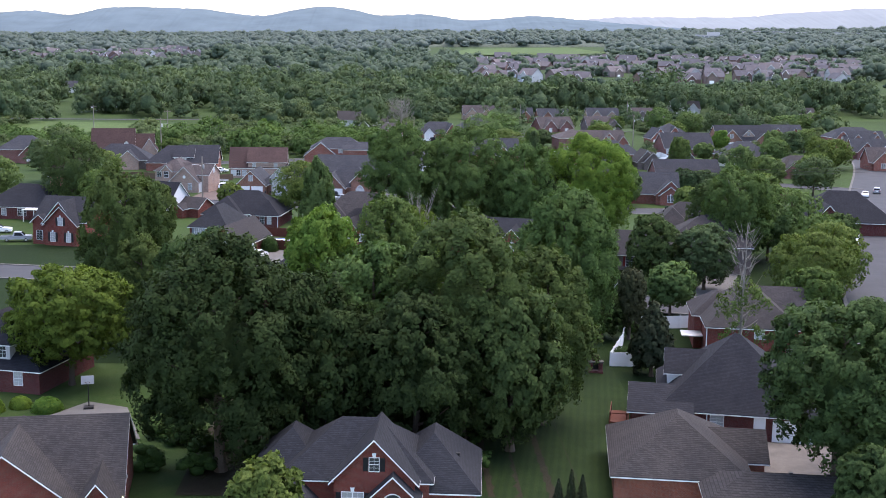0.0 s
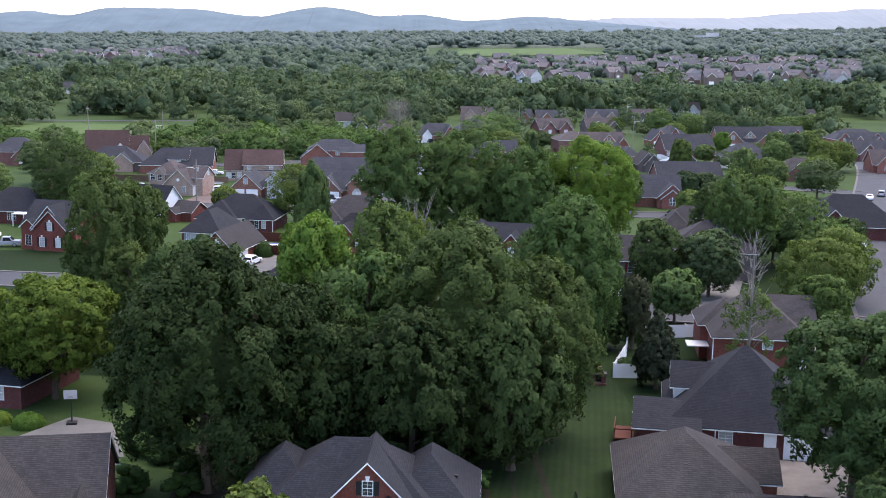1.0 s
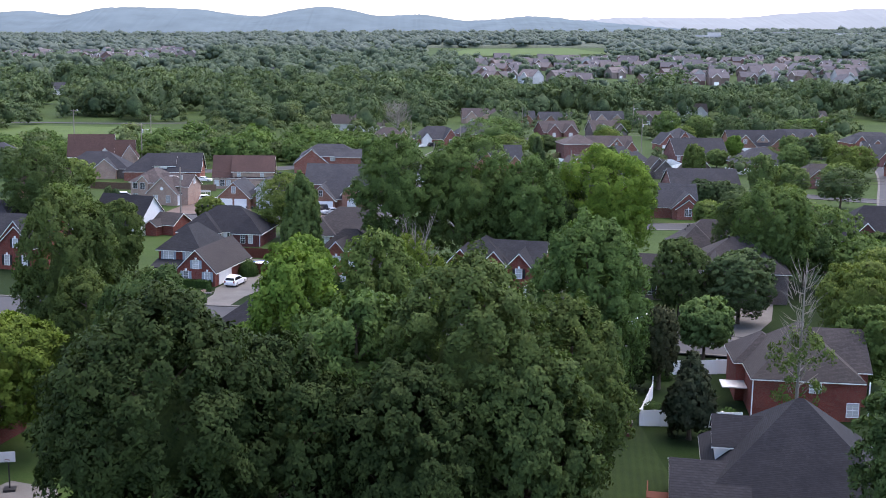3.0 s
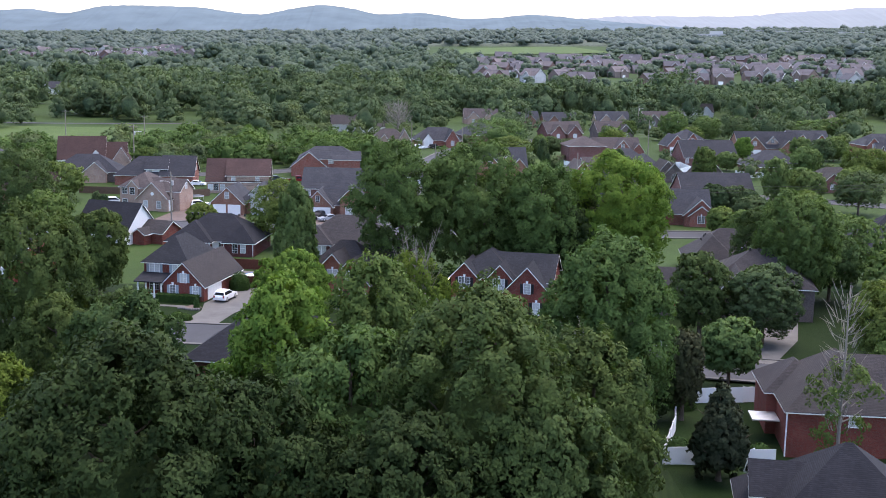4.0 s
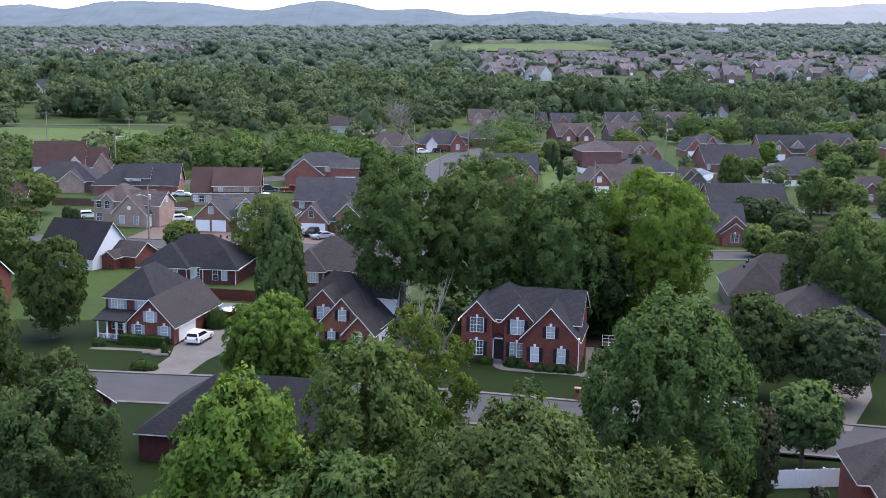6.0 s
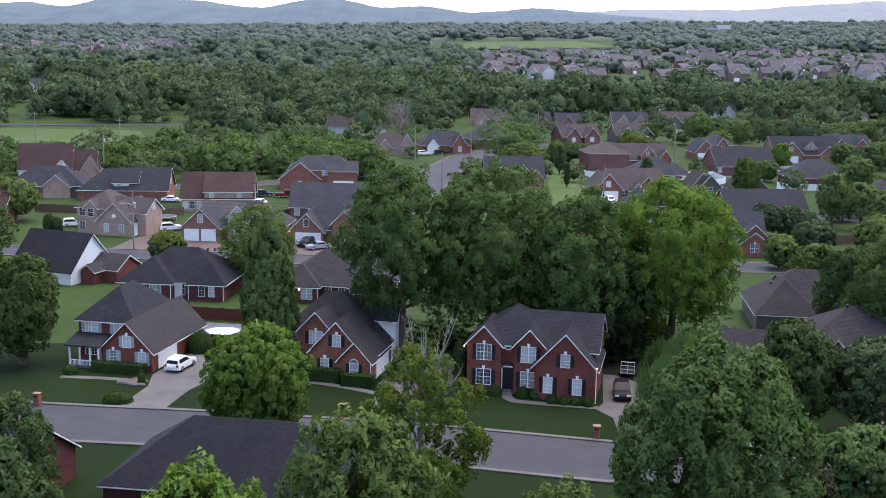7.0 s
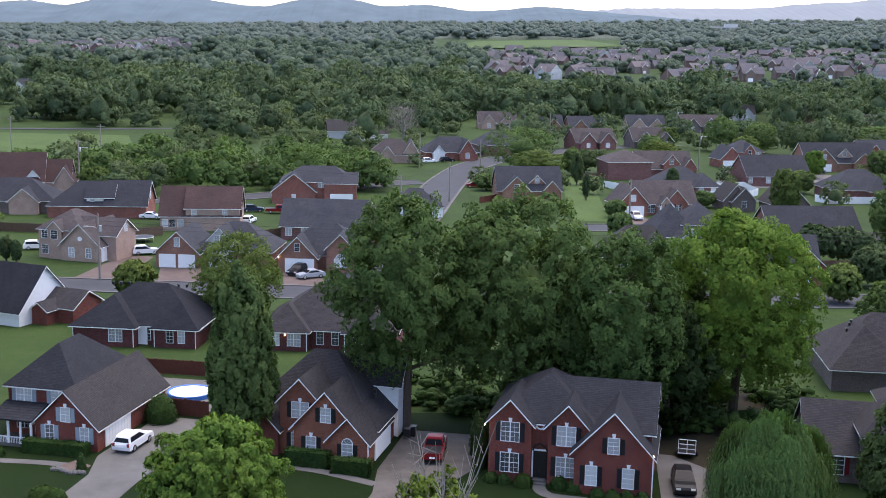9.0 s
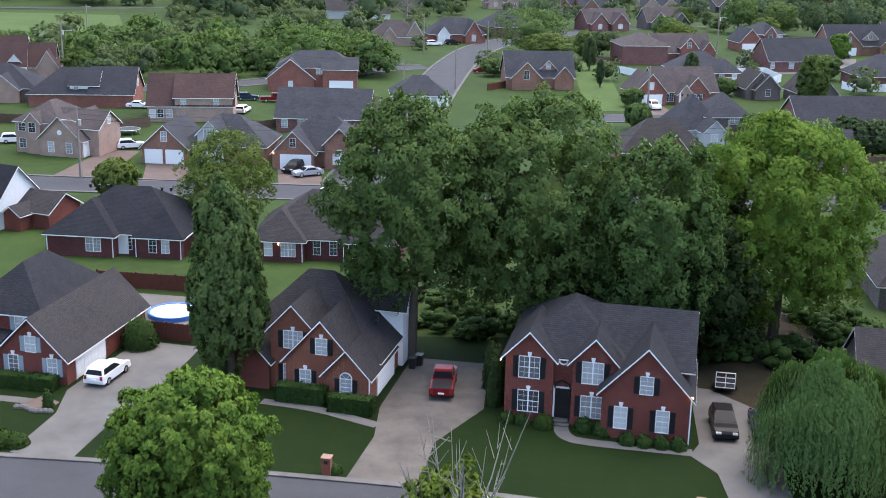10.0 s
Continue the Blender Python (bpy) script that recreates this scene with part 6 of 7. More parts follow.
car("sedan", 99.5, 473.0, 186, CARSILVER, "silver grey car on the driveway")
car("pickup", 124.4, 468.0, 186, CARBLUE, "dark car before the garage")
car("pickup", 63.5, 507.0, -60, CARBLACK, "dark pickup truck at the kerb")
car("sedan", 66.0, 567.0, -60, CARWHITE, "white car parked up the street")
car("suv", 73.0, 570.0, -60, CARRED, "red car parked up the street")
car("suv", -66.5, 324.0, -75, CARWHITE, "white car parked on the lawn")
van = car("suv", -10.8, 286.4, -86, CARWHITE, "white van with blue side parked in the back street")
for q in (-1, 1):
    part("side_panel", Bag().box(q * 0.955 - 0.012, q * 0.955 + 0.012, -1.9, 0.2, 0.55, 1.0), plain("sky_blue_vinyl", (0.05, 0.34, 0.52), 0.4), van, "sky blue printed panel")
car("suv", -80.0, 246.0, -80, CARWHITE, "white car parked under the trees")
car("sedan", 80.5, 372.0, 100, CARSILVER, "silver car by the small gabled house")
car("sedan", 122.0, 322.0, 158, CARWHITE, "white car on the wide road")
car("suv", 128.5, 330.5, -22, CARSILVER, "silver car on the wide road")
car("suv", 88.0, 240.0, -22, CARWHITE, "white car at the edge of the wide road")
car("suv", 91.0, 247.0, -22, CARWHITE, "white van at the edge of the wide road")
car("pickup", -73.5, 236.0, -80, CARSILVER, "silver pickup truck beside the lawn")

# ================= drives, walks, lawns =================
slab("driveway", [(-30.0, 206.4), (-25.2, 205.2), (-23.8, 212.0), (-21.6, 217.5), (-19.6, 228.5), (-25.6, 230.2), (-29.0, 218.2), (-28.6, 213.5)], CONCRETE, "pale concrete driveway beside the brick house", "driveway")
slab("driveway", [(-5.0, 202.6), (0.2, 201.4), (1.4, 208.5), (5.6, 215.0), (6.6, 225.0), (-0.2, 226.4), (-2.9, 215.2), (-3.2, 209.6)], STAINED, "stained concrete driveway with a turning place", "driveway")
slab("driveway", [(21.6, 195.2), (25.6, 194.1), (26.8, 203.0), (28.6, 212.6), (29.0, 214.0), (25.2, 219.5), (23.6, 220.0), (21.8, 208.6), (20.6, 206.6), (22.0, 203.6)], CONCRETE, "pale concrete driveway with parked cars", "driveway")
slab("driveway", [(-53.5, 298.0), (-45.5, 299.5), (-44.5, 318.0), (-50.0, 319.5), (-51.4, 311.5)], REDDRIVE, "brown stained driveway of the tan house", "driveway")
slab("driveway", [(-39.5, 296.5), (-33.0, 297.0), (-34.6, 308.5), (-41.5, 308.8)], REDDRIVE, "brown driveway in front of two garages", "driveway")
slab("driveway", [(-19.5, 295.0), (-13.0, 295.0), (-14.5, 306.6), (-21.0, 307.0)], REDDRIVE, "brown driveway in front of the salmon house", "driveway")
slab("driveway", [(46.0, 362.4), (53.4, 362.6), (52.6, 374.6), (46.9, 373.8)], REDDRIVE, "brown driveway before the white garage", "driveway")
slab("driveway", [(92.0, 428.0), (100.0, 430.0), (106.0, 475.0), (97.0, 474.0), (86.0, 440.0)], CONCRETE, "wide concrete driveway before the garage", "driveway")
slab("driveway", [(110.0, 440.0), (117.0, 438.0), (127.0, 464.5), (119.0, 464.0)], CONCRETE, "concrete driveway of the black-roofed house", "driveway")
slab("driveway", [(41.5, 188.0), (46.0, 186.8), (53.0, 199.0), (58.0, 214.0), (53.5, 215.5), (48.0, 201.0)], CONCRETE, "grey concrete driveway to a wooden gate", "driveway")
slab("driveway", [(30.5, 113.0), (44.0, 111.0), (46.0, 121.5), (32.0, 124.6)], STAINED, "pale concrete yard behind the brick house", "driveway", z=-0.35)
slab("patio", [(-40.0, 124.0), (-26.0, 122.5), (-29.5, 132.6), (-34.0, 134.6)], CONCRETE, "pale concrete patio behind the grey roof", "patio")
strip("pavement", smooth([(-39.2, 217.0), (-34, 216.4), (-30.5, 215.6)]), 1.1, 0.062, CONCRETE, "concrete path to the porch", "path")
strip("pavement", smooth([(11.4, 211.8), (11.7, 209.8), (13.5, 208.7), (20.9, 207.0)]), 1.2, 0.062, CONCRETE, "concrete path to the front door", "path")
strip("pavement", smooth([(-12.6, 216.2), (-8, 214.6), (-3.0, 211.6)]), 1.1, 0.062, CONCRETE, "concrete path along the hedge", "path")
slab("field", [(-190, 500), (-96, 470), (-88, 500), (-104, 560), (-180, 566)], FIELD, "bright green mown field", "field", z=0.1)
strip("road", smooth([(-220, 578), (-160, 580), (-110, 588), (-60, 610)]), 6, 0.12 + float(rise(-120, 585)), ASPHALT, "country road beyond the field", "road")


def far_field():
    pts = [(45, 1690), (180, 1730), (310, 1800), (290, 2140), (110, 2050)]
    b = Bag().add([(x, y, float(rise(x, y)) + 1.2) for x, y in pts], [tuple(range(len(pts)))])
    tagged(part("field", b, FIELD), "distant pale green field among the woods", "field", kind="structure")


far_field()

# striped lawn beside the grove, its greens darkened for the grove's shade
def stripe_mat():
    m = Mat("shaded_striped_lawn", 0.95, 0.1)
    wv = m.n("ShaderNodeTexWave", Scale=0.42, Distortion=0.6, Detail=2.0)
    wv.bands_direction = "X"
    mp = m.n("ShaderNodeMapping")
    mp.inputs["Rotation"].default_value = (0, 0, radians(9))
    m.l(m.place(), mp.inputs["Vector"])
    m.l(mp.outputs[0], wv.inputs["Vector"])
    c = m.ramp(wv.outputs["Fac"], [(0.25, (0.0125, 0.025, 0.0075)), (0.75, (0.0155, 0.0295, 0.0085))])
    c = m.mix(1.0, c, m.ramp(m.noise(0.5, 5), [(0.3, (0.8, 0.8, 0.8)), (0.7, (1.15, 1.12, 1.1))]), "MULTIPLY")
    m.color(c).bump(m.noise(9.0, 3), 0.5, 0.06)
    return m.m


def draped(name, x0, x1, y0, y1, skew, material, label, lift=0.04):
    xs, ys = np.linspace(0, 1, 14), np.linspace(0, 1, 26)
    gx, gy = np.meshgrid(xs, ys)
    Y = y0 + gy * (y1 - y0)
    X = x0 + gx * (x1 - x0) + skew * gy
    v = np.stack([X, Y, rise(X, Y) + lift], -1).reshape(-1, 3)
    i = (np.arange(25)[:, None] * 14 + np.arange(13)[None]).ravel()
    tagged(new(name, fast_mesh(name, v, np.stack([i, i + 1, i + 15, i + 14], -1), 4, material)), label, "lawn", kind="structure")


draped("lawn", -90, 76, 150, 232, 0, SHADELAWN, "front lawns along the street, painted dark for shade", 0.022)
draped("lawn", 35.5, 44.0, 366, 452, 8.0, HAZELAWN, "lawn strip painted lighter for haze beside the brown-roofed house")
draped("lawn", 24.0, 60, 96, 152, 0, SHADELAWN, "lawn round the back gardens, painted dark for shade", 0.03)
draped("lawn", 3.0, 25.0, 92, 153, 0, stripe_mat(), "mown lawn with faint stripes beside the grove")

# ================= hedges and shrubs =================


def shrub(x, y, r, h, label="round clipped green shrub", material=None, group="garden shrubs", box=None):
    rng = np.random.default_rng(int(abs(x) * 97 + abs(y) * 13))
    n = int(520 * (r / 0.8) ** 2) if box is None else int(260 * box[0] * h)
    n = min(n, 4500)
    if box is None:
        d = unit(n, rng)
        d[:, 2] = np.abs(d[:, 2])
        p = d * np.array([r, r, h]) * rng.uniform(0.8, 1.06, (n, 1))
    else:
        lx, ly = box
        q = rng.uniform(-1, 1, (n, 3))
        k = rng.integers(0, 5, n)
        d = np.zeros((n, 3))
        for f, ax, s in ((0, 0, 1), (1, 0, -1), (2, 1, 1), (3, 1, -1), (4, 2, 1)):
            q[k == f, ax] = s
            d[k == f, ax] = s
        p = q * np.array([lx / 2, ly / 2, h / 2]) + np.array([0, 0, h / 2]) + rng.normal(scale=0.05, size=(n, 3))
    v, f, sn = leaf_cards(p, d, 0.11, rng)
    s = thing("shrub" if box is None else "hedge", x, y, 0, 0, label, "shrub", group)
    part("leaves", fast_mesh("leaves", v, f, 4, material or SHRUB, sn), None, s)
    core = Bag()
    if box is None:
        core.tube([(0, 0, 0), (0, 0, h * 0.5), (0, 0, h * 0.85)], [r * 0.8, r * 0.78, r * 0.35], 9)
    else:
        core.box(-box[0] / 2 + 0.06, box[0] / 2 - 0.06, -box[1] / 2 + 0.06, box[1] / 2 - 0.06, 0, h - 0.06)
    part("stem", core, material or SHRUB, s)
    return s


for u in range(4):
    shrub(16.2 + u * 1.25, 208.6 - u * 0.31, 0.72, 1.0)
for x, y in ((10.1, 211.6), (13.2, 211.0), (14.6, 210.4)):
    shrub(x, y, 0.85, 1.15)
for x, y in ((8.4, 212.2), (7.3, 212.6)):
    shrub(x, y, 0.7, 0.9)
a = shrub(-9.3, 216.2, 1, 1.5, "long clipped dark hedge under the windows", box=(4.2, 1.3))
a.rotation_euler.z = radians(-15)
a = shrub(-5.2, 214.2, 1, 1.4, "long clipped dark hedge under the windows", box=(3.6, 1.2))
a.rotation_euler.z = radians(-15)
a = shrub(-33.0, 218.9, 1, 1.2, "long clipped dark hedge under the windows", box=(6.4, 1.2))
a.rotation_euler.z = radians(-14)
shrub(-31.0, 207.9, 1.2, 1.1, "dark round shrub at the kerb"), shrub(-29.9, 207.7, 1.0, 0.9, "dark round shrub at the kerb")
shrub(-25.2, 228.6, 1.7, 2.8, "large round shrub by the garage wall"), shrub(-38.4, 218.2, 0.9, 1.1)
shrub(-20.6, 187.6, 2.2, 2.6, "large dark shrub by the street"), shrub(-18.8, 189.4, 1.6, 1.8, "large dark shrub by the street")
shrub(-29.5, 214.6, 0.5, 1.6, "small pointed evergreen in a flower bed"), shrub(-6.0, 203.6, 0.7, 0.6, "small shrub beside the mailbox")
shrub(30.6, 170.2, 1.6, 2.4, "dark shrub by the white fence"), shrub(26.8, 155.4, 1.6, 1.9, "dark shrub by the white fence"), shrub(35.0, 155.6, 1.3, 1.5, "dark shrub by the white fence")
for x, y, r, h in ((-37.5, 131.5, 1.6, 1.4), (-40.5, 132.5, 1.2, 1.2), (-43.0, 131.0, 1.3, 1.6)):
    shrub(x, y, r, h, "low yellow-green garden shrub", LIME)
for x, y in ((6.5, 216.0), (6.8, 217.6), (6.4, 219.4)):
    shrub(x, y, 0.8, 4.6, "tall dark arborvitae beside the house", DEEP)
bed = slab("flower_bed", [(-32.2, 214.6), (-29.4, 213.6), (-28.9, 215.6), (-30.6, 217.0)], REDDRIVE, "mulched flower bed edged with stones", "flower bed", z=0.08)
stone = shared("stone", 0, lambda: Bag().tube([(0, 0, 0), (0, 0, 0.16), (0, 0, 0.3)], [0.3, 0.28, 0.12], 7), CONCRETE)
for i in range(9):
    part("stone", stone, None, bed, at=pose(-32.0 + 0.36 * i, 214.5 - 0.13 * i + 0.2 * math.sin(i), 0.05, 0, 0, i * 47))

# undergrowth below the big trees
under = [(x, y, RNG.uniform(0.8, 1.8)) for x, y in zip(RNG.uniform(-24, 18, 130), RNG.uniform(108, 142, 130)) if y > 113 and x < 11 - 0.1 * (125 - y)]
under += [(x, y, RNG.uniform(0.7, 1.8)) for x, y in zip(RNG.uniform(-3, 14, 40), RNG.uniform(231, 244, 40))]
under += [(x, y, RNG.uniform(0.8, 2.0)) for x, y in zip(RNG.uniform(11, 44, 90), RNG.uniform(225, 240, 90))]

# ================= fences =================


def fence(pts, h, material, label, kind="vinyl", z=0.0):
    """A fence of posts and panels or boards along the points."""
    f = thing("fence", pts[0][0], pts[0][1], 0, 0, label, "fence")
    o = Vector((pts[0][0], pts[0][1]))
    z0 = float(rise(o.x, o.y))
    for a, b in zip(pts[:-1], pts[1:]):
        a, b = Vector(a) - o, Vector(b) - o
        n = max(1, round((b - a).length / 2.4))
        ang = math.degrees(math.atan2((b - a).y, (b - a).x))
        step = (b - a).length / n
        for i in range(n):
            p = a.lerp(b, (i + 0.5) / n)
            q = a.lerp(b, i / n)
            zz = float(rise(p.x + o.x, p.y + o.y)) - z0

            def panel(L=round(step, 1)):
                m = max(4, int(L / 0.16))
                d = 0.012 if kind == "vinyl" else 0.02
                plan = []
                for k in range(m):
                    u0, u1 = -L / 2 + L * k / m, -L / 2 + L * (k + 1) / m
                    plan += [(u0 + 0.012, -d), (u1 - 0.012, -d), (u1 - 0.006, 0.0), (u1 + 0.006, 0.0)]
                plan[-1] = (L / 2, 0.0)
                n = len(plan)
                tops = [h - (0.0 if kind == "vinyl" else 0.03 * ((i // 4 * 7) % 3)) for i in range(n)]
                k = Bag()
                k.add([(u, w, 0.04) for u, w in plan] + [(u, w, z) for (u, w), z in zip(plan, tops)] + [(u, 0.03, 0.04) for u, w in plan] + [(u, 0.03, z) for (u, w), z in zip(plan, tops)],
                      [(i, i + 1, n + i + 1, n + i) for i in range(n - 1)] + [(2 * n + i, 3 * n + i, 3 * n + i + 1, 2 * n + i + 1) for i in range(n - 1)] + [(n + i, n + i + 1, 3 * n + i + 1, 3 * n + i) for i in range(n - 1)]
                      + [(0, n, 3 * n, 2 * n), (n - 1, 3 * n - 1, 4 * n - 1, 2 * n - 1)])
                return k
            part("panel", shared("panel", (round(step, 1), h, kind, material.name), panel, material), None, f, at=pose(p.x, p.y, zz, 0, 0, ang))
            part("post", shared("post", (h, material.name), lambda: Bag().box(-0.065, 0.065, -0.065, 0.065, 0, h + 0.06).box(-0.085, 0.085, -0.085, 0.085, h + 0.06, h + 0.11), material), None, f, at=pose(q.x, q.y, zz, 0, 0, ang))
    return f


fence([(25.0, 153.0), (35.8, 153.4)], 1.8, VINYL, "white vinyl privacy fence by the lawn")
fence([(24.9, 153.0), (28.2, 162.5), (30.2, 171.5), (40.6, 172.5)], 1.8, VINYL, "white vinyl privacy fence round a back garden")
fence([(52.0, 426.0), (58.0, 416.0), (66.0, 420.0)], 1.8, VINYL, "white vinyl fence round a garden")
fence([(74.5, 408.0), (83.0, 404.5), (90.0, 414.0), (90.0, 428.0), (78.0, 424.0), (74.5, 408.0)], 1.8, VINYL, "white vinyl fence enclosing a garden")
fence([(101.5, 404.0), (103.0, 399.5), (117.0, 400.5)], 1.8, VINYL, "white vinyl fence before a brick house")
fence([(-80.0, 343.0), (-66.0, 341.0), (-52.0, 338.0), (-47.5, 341.0)], 1.8, WOOD, "weathered wooden board fence between gardens", "wood")
fence([(-30.0, 336.5), (-23.0, 343.0)], 1.7, WOOD, "weathered wooden board fence", "wood")
fence([(-22.5, 323.5), (-10.0, 324.5), (-5.0, 330.0)], 1.7, WOOD, "brown wooden board fence behind the house", "wood")
fence([(64.0, 313.0), (84.0, 314.5), (100.0, 316.0)], 1.8, WOOD, "weathered wooden board fence behind a lawn", "wood")
fence([(48.0, 441.0), (57.0, 449.0)], 1.7, WOOD, "grey wooden board fence", "wood")
fence([(17.0, 392.0), (22.5, 399.0)], 1.5, REDWOOD, "low orange-brown wooden fence", "wood")
fence([(-33.5, 246.5), (-25.0, 245.0), (-18.5, 243.5)], 1.8, REDWOOD, "dark red stained fence behind the pool", "wood")
fence([(-25.6, 231.0), (-20.5, 229.6)], 1.8, REDWOOD, "dark red stained gate fence by the driveway", "wood")
fence([(52.0, 214.5), (56.5, 213.4)], 1.6, REDWOOD, "reddish wooden gate at the end of a driveway", "wood")

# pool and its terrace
# Brown litter, kept dark to paint in the shade under the crowns too.
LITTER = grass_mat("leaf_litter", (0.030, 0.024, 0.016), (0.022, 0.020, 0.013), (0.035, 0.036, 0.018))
draped("leaf_litter", 19, 43, 215.5, 242, -4, LITTER, "leaf litter below the trees, darkened for their shade")
draped("leaf_litter", -20, 15, 108, 140, 0, LITTER, "leaf litter below the trees, darkened for their shade")
slab("patio", [(-30.5, 244.5), (-21.0, 242.6), (-19.0, 231.4), (-25.4, 232.4)], CONCRETE, "pale pool terrace behind the house", "patio", z=0.06)
pool = thing("swimming_pool", -23.8, 237.5, 0, 0, "round above-ground pool with a pale winter cover", "pool")
POOLBLUE = plain("pool_blue", (0.03, 0.14, 0.42), 0.4, vary=0.2)
ringb = Bag()
prof = ((2.5, 0), (2.5, 0.5), (2.28, 0.5), (2.28, 0.38))
ringb.add([(math.cos(i * math.tau / 28) * r, math.sin(i * math.tau / 28) * r, z) for i in range(28) for r, z in prof],
          [(4 * i + k, 4 * ((i + 1) % 28) + k, 4 * ((i + 1) % 28) + k + 1, 4 * i + k + 1) for i in range(28) for k in range(3)])
part("pool_wall", ringb, POOLBLUE, pool)
part("pool_cover", Bag().add([(math.cos(i * math.tau / 28) * 2.29, math.sin(i * math.tau / 28) * 2.29, 0.42) for i in range(28)] + [(0, 0, 0.34)], [(i, (i + 1) % 28, 28) for i in range(28)]), VINYL, pool)
t = thing("trampoline", -49.8, 333.5, 0, 0, "round black trampoline on the lawn", "trampoline")
part("mat", Bag().tube([(0, 0, 0.8), (0, 0, 0.85)], [2.0, 2.0], 20), BLACK, t)
for i in range(6):
    part("leg", Bag().tube([(2 * math.cos(i * 1.047), 2 * math.sin(i * 1.047), 0), (2 * math.cos(i * 1.047), 2 * math.sin(i * 1.047), 0.85)], [0.04, 0.04], 6), METAL, t)
part("net_rail", Bag().tube([(2.05 * math.cos(i * 0.314), 2.05 * math.sin(i * 0.314), 0.9) for i in range(21)], [0.06] * 21, 5), METAL, t)

# ================= street furniture =================


def brick_mailbox(x, y):
    m = thing("mailbox", x, y, 0, -12, "brick pillar mailbox at the kerb", "mailbox", "brick mailboxes")
    part("pillar", Bag().box(-0.32, 0.32, -0.32, 0.32, 0, 1.35), ORANGE, m)
    part("cap", Bag().box(-0.38, 0.38, -0.38, 0.38, 1.35, 1.42), ORANGE, m)
    part("mailbox_door", Bag().box(-0.14, 0.14, -0.35, -0.31, 0.95, 1.2), BLACK, m)


for x, y in ((-6.4, 203.2), (19.2, 197.0), (-38.6, 206.2)):
    brick_mailbox(x, y)


def pole(x, y, h, arms=1, lamp=0, label="grey wooden utility pole with crossarm"):
    p = thing("utility_pole", x, y, 0, 12, label, "pole", "utility poles")
    part("shaft", Bag().tube([(0, 0, 0), (0, 0, h * 0.5), (0, 0, h)], [0.2, 0.17, 0.13], 9), POLE, p)
    for i in range(arms):
        part("crossarm", Bag().box(-1.2, 1.2, -0.07, 0.07, h - 0.7 - 0.9 * i, h - 0.55 - 0.9 * i), POLE, p)
        for s in (-1.1, -0.5, 0.5, 1.1):
            part("insulator", shared("insulator", 0, lambda: Bag().tube([(0, 0, 0), (0, 0, 0.1), (0, 0, 0.22)], [0.05, 0.07, 0.03], 7), CONCRETE), None, p, at=pose(s, 0, h - 0.55 - 0.9 * i))
    if lamp:
        part("lamp_arm", Bag().tube([(0, 0, h - 2.4), (lamp * 0.8, 0, h - 2.0), (lamp * 1.8, 0, h - 1.95)], [0.05, 0.045, 0.04], 6), METAL, p)
        part("lamp_head", Bag().box(lamp * 1.9 - 0.35, lamp * 1.9 + 0.35, -0.14, 0.14, h - 2.06, h - 1.9), METAL, p)
        part("transformer", Bag().tube([(0.32, 0, h - 2.9), (0.32, 0, h - 2.8), (0.32, 0, h - 1.9)], [0.2, 0.25, 0.25], 10), METAL, p)
    return p


pole(-48.8, 298.0, 10.6, 0, -1)
pole(-77.6, 394.0, 13.5, 1, 1)
pole(-1.7, 381.5, 7.6, 1, 0), pole(9.8, 394.0, 9.4, 0), pole(3.4, 461.0, 11.0, 0), pole(88.0, 469.5, 12.5, 0, 1), pole(45.8, 355.0, 10.6, 0)
pole(46.4, 298.0, 10.0, 0), pole(20.0, 441.6, 11.0, 0), pole(-85.5, 446.0, 13.0, 1)
pole(-118.0, 470.0, 13.0, 1), pole(118.0, 545.0, 12.0, 1, 0), pole(52.0, 548.0, 12.0, 0), pole(108.0, 590.0, 12.0, 0, 1)
for x, y in ((140, 760), (228, 765), (330, 770)):
    pole(x, y, 23.0, 1, 0, "tall pale transmission pole above the trees")


def wire(a, b, sag, label="thin black overhead power line"):
    o = Vector(a)
    w = thing("power_line", a[0], a[1], 0, 0, label, "cable", "power lines")
    z0 = float(rise(a[0], a[1]))
    pts = []
    for i in range(13):
        t = i / 12
        q = Vector(a).lerp(Vector(b), t) - Vector((a[0], a[1], z0))
        q.z -= sag * 4 * t * (1 - t)
        pts.append(tuple(q))
    part("wire", Bag().tube(pts, [0.022] * 13, 4), BLACK, w)


for k in (0, 0.7, 1.4):
    wire((46.4, 298.0, 9.6 - k), (118, 306, 9.8 - k), 0.9)
    wire((-48.8, 298.0, 10.2 - k), (46.4, 298.0, 9.6 - k), 1.4)
for s in (-1.1, 1.1):
    for p, q in (((140, 760), (228, 765)), ((228, 765), (330, 770)), ((330, 770), (460, 776)), ((20, 754), (140, 760))):
        wire((p[0] + s, p[1], float(rise(*p)) + 22.4), (q[0] + s, q[1], float(rise(*q)) + 22.4), 2.5)
wire((-77.6, 394, 12.9), (-1.7, 381.5, 7.2), 1.2), wire((-1.7, 381.5, 7.0), (9.8, 394, 9.0), 0.3)

# basketball hoop on the patio
t = thing("basketball_hoop", -33.4, 132.2, 0, 10, "black basketball hoop on a portable stand", "basketball hoop")
part("base", Bag().box(-0.5, 0.5, -0.4, 0.6, 0, 0.25), BLACK, t)
part("post", Bag().tube([(0, 0.2, 0.2), (0, 0.1, 2.0), (0, -0.3, 3.1)], [0.07, 0.06, 0.05], 7), BLACK, t)
part("backboard", Bag().box(-0.65, 0.65, -0.55, -0.5, 2.8, 3.7), GREYSIDE, t)
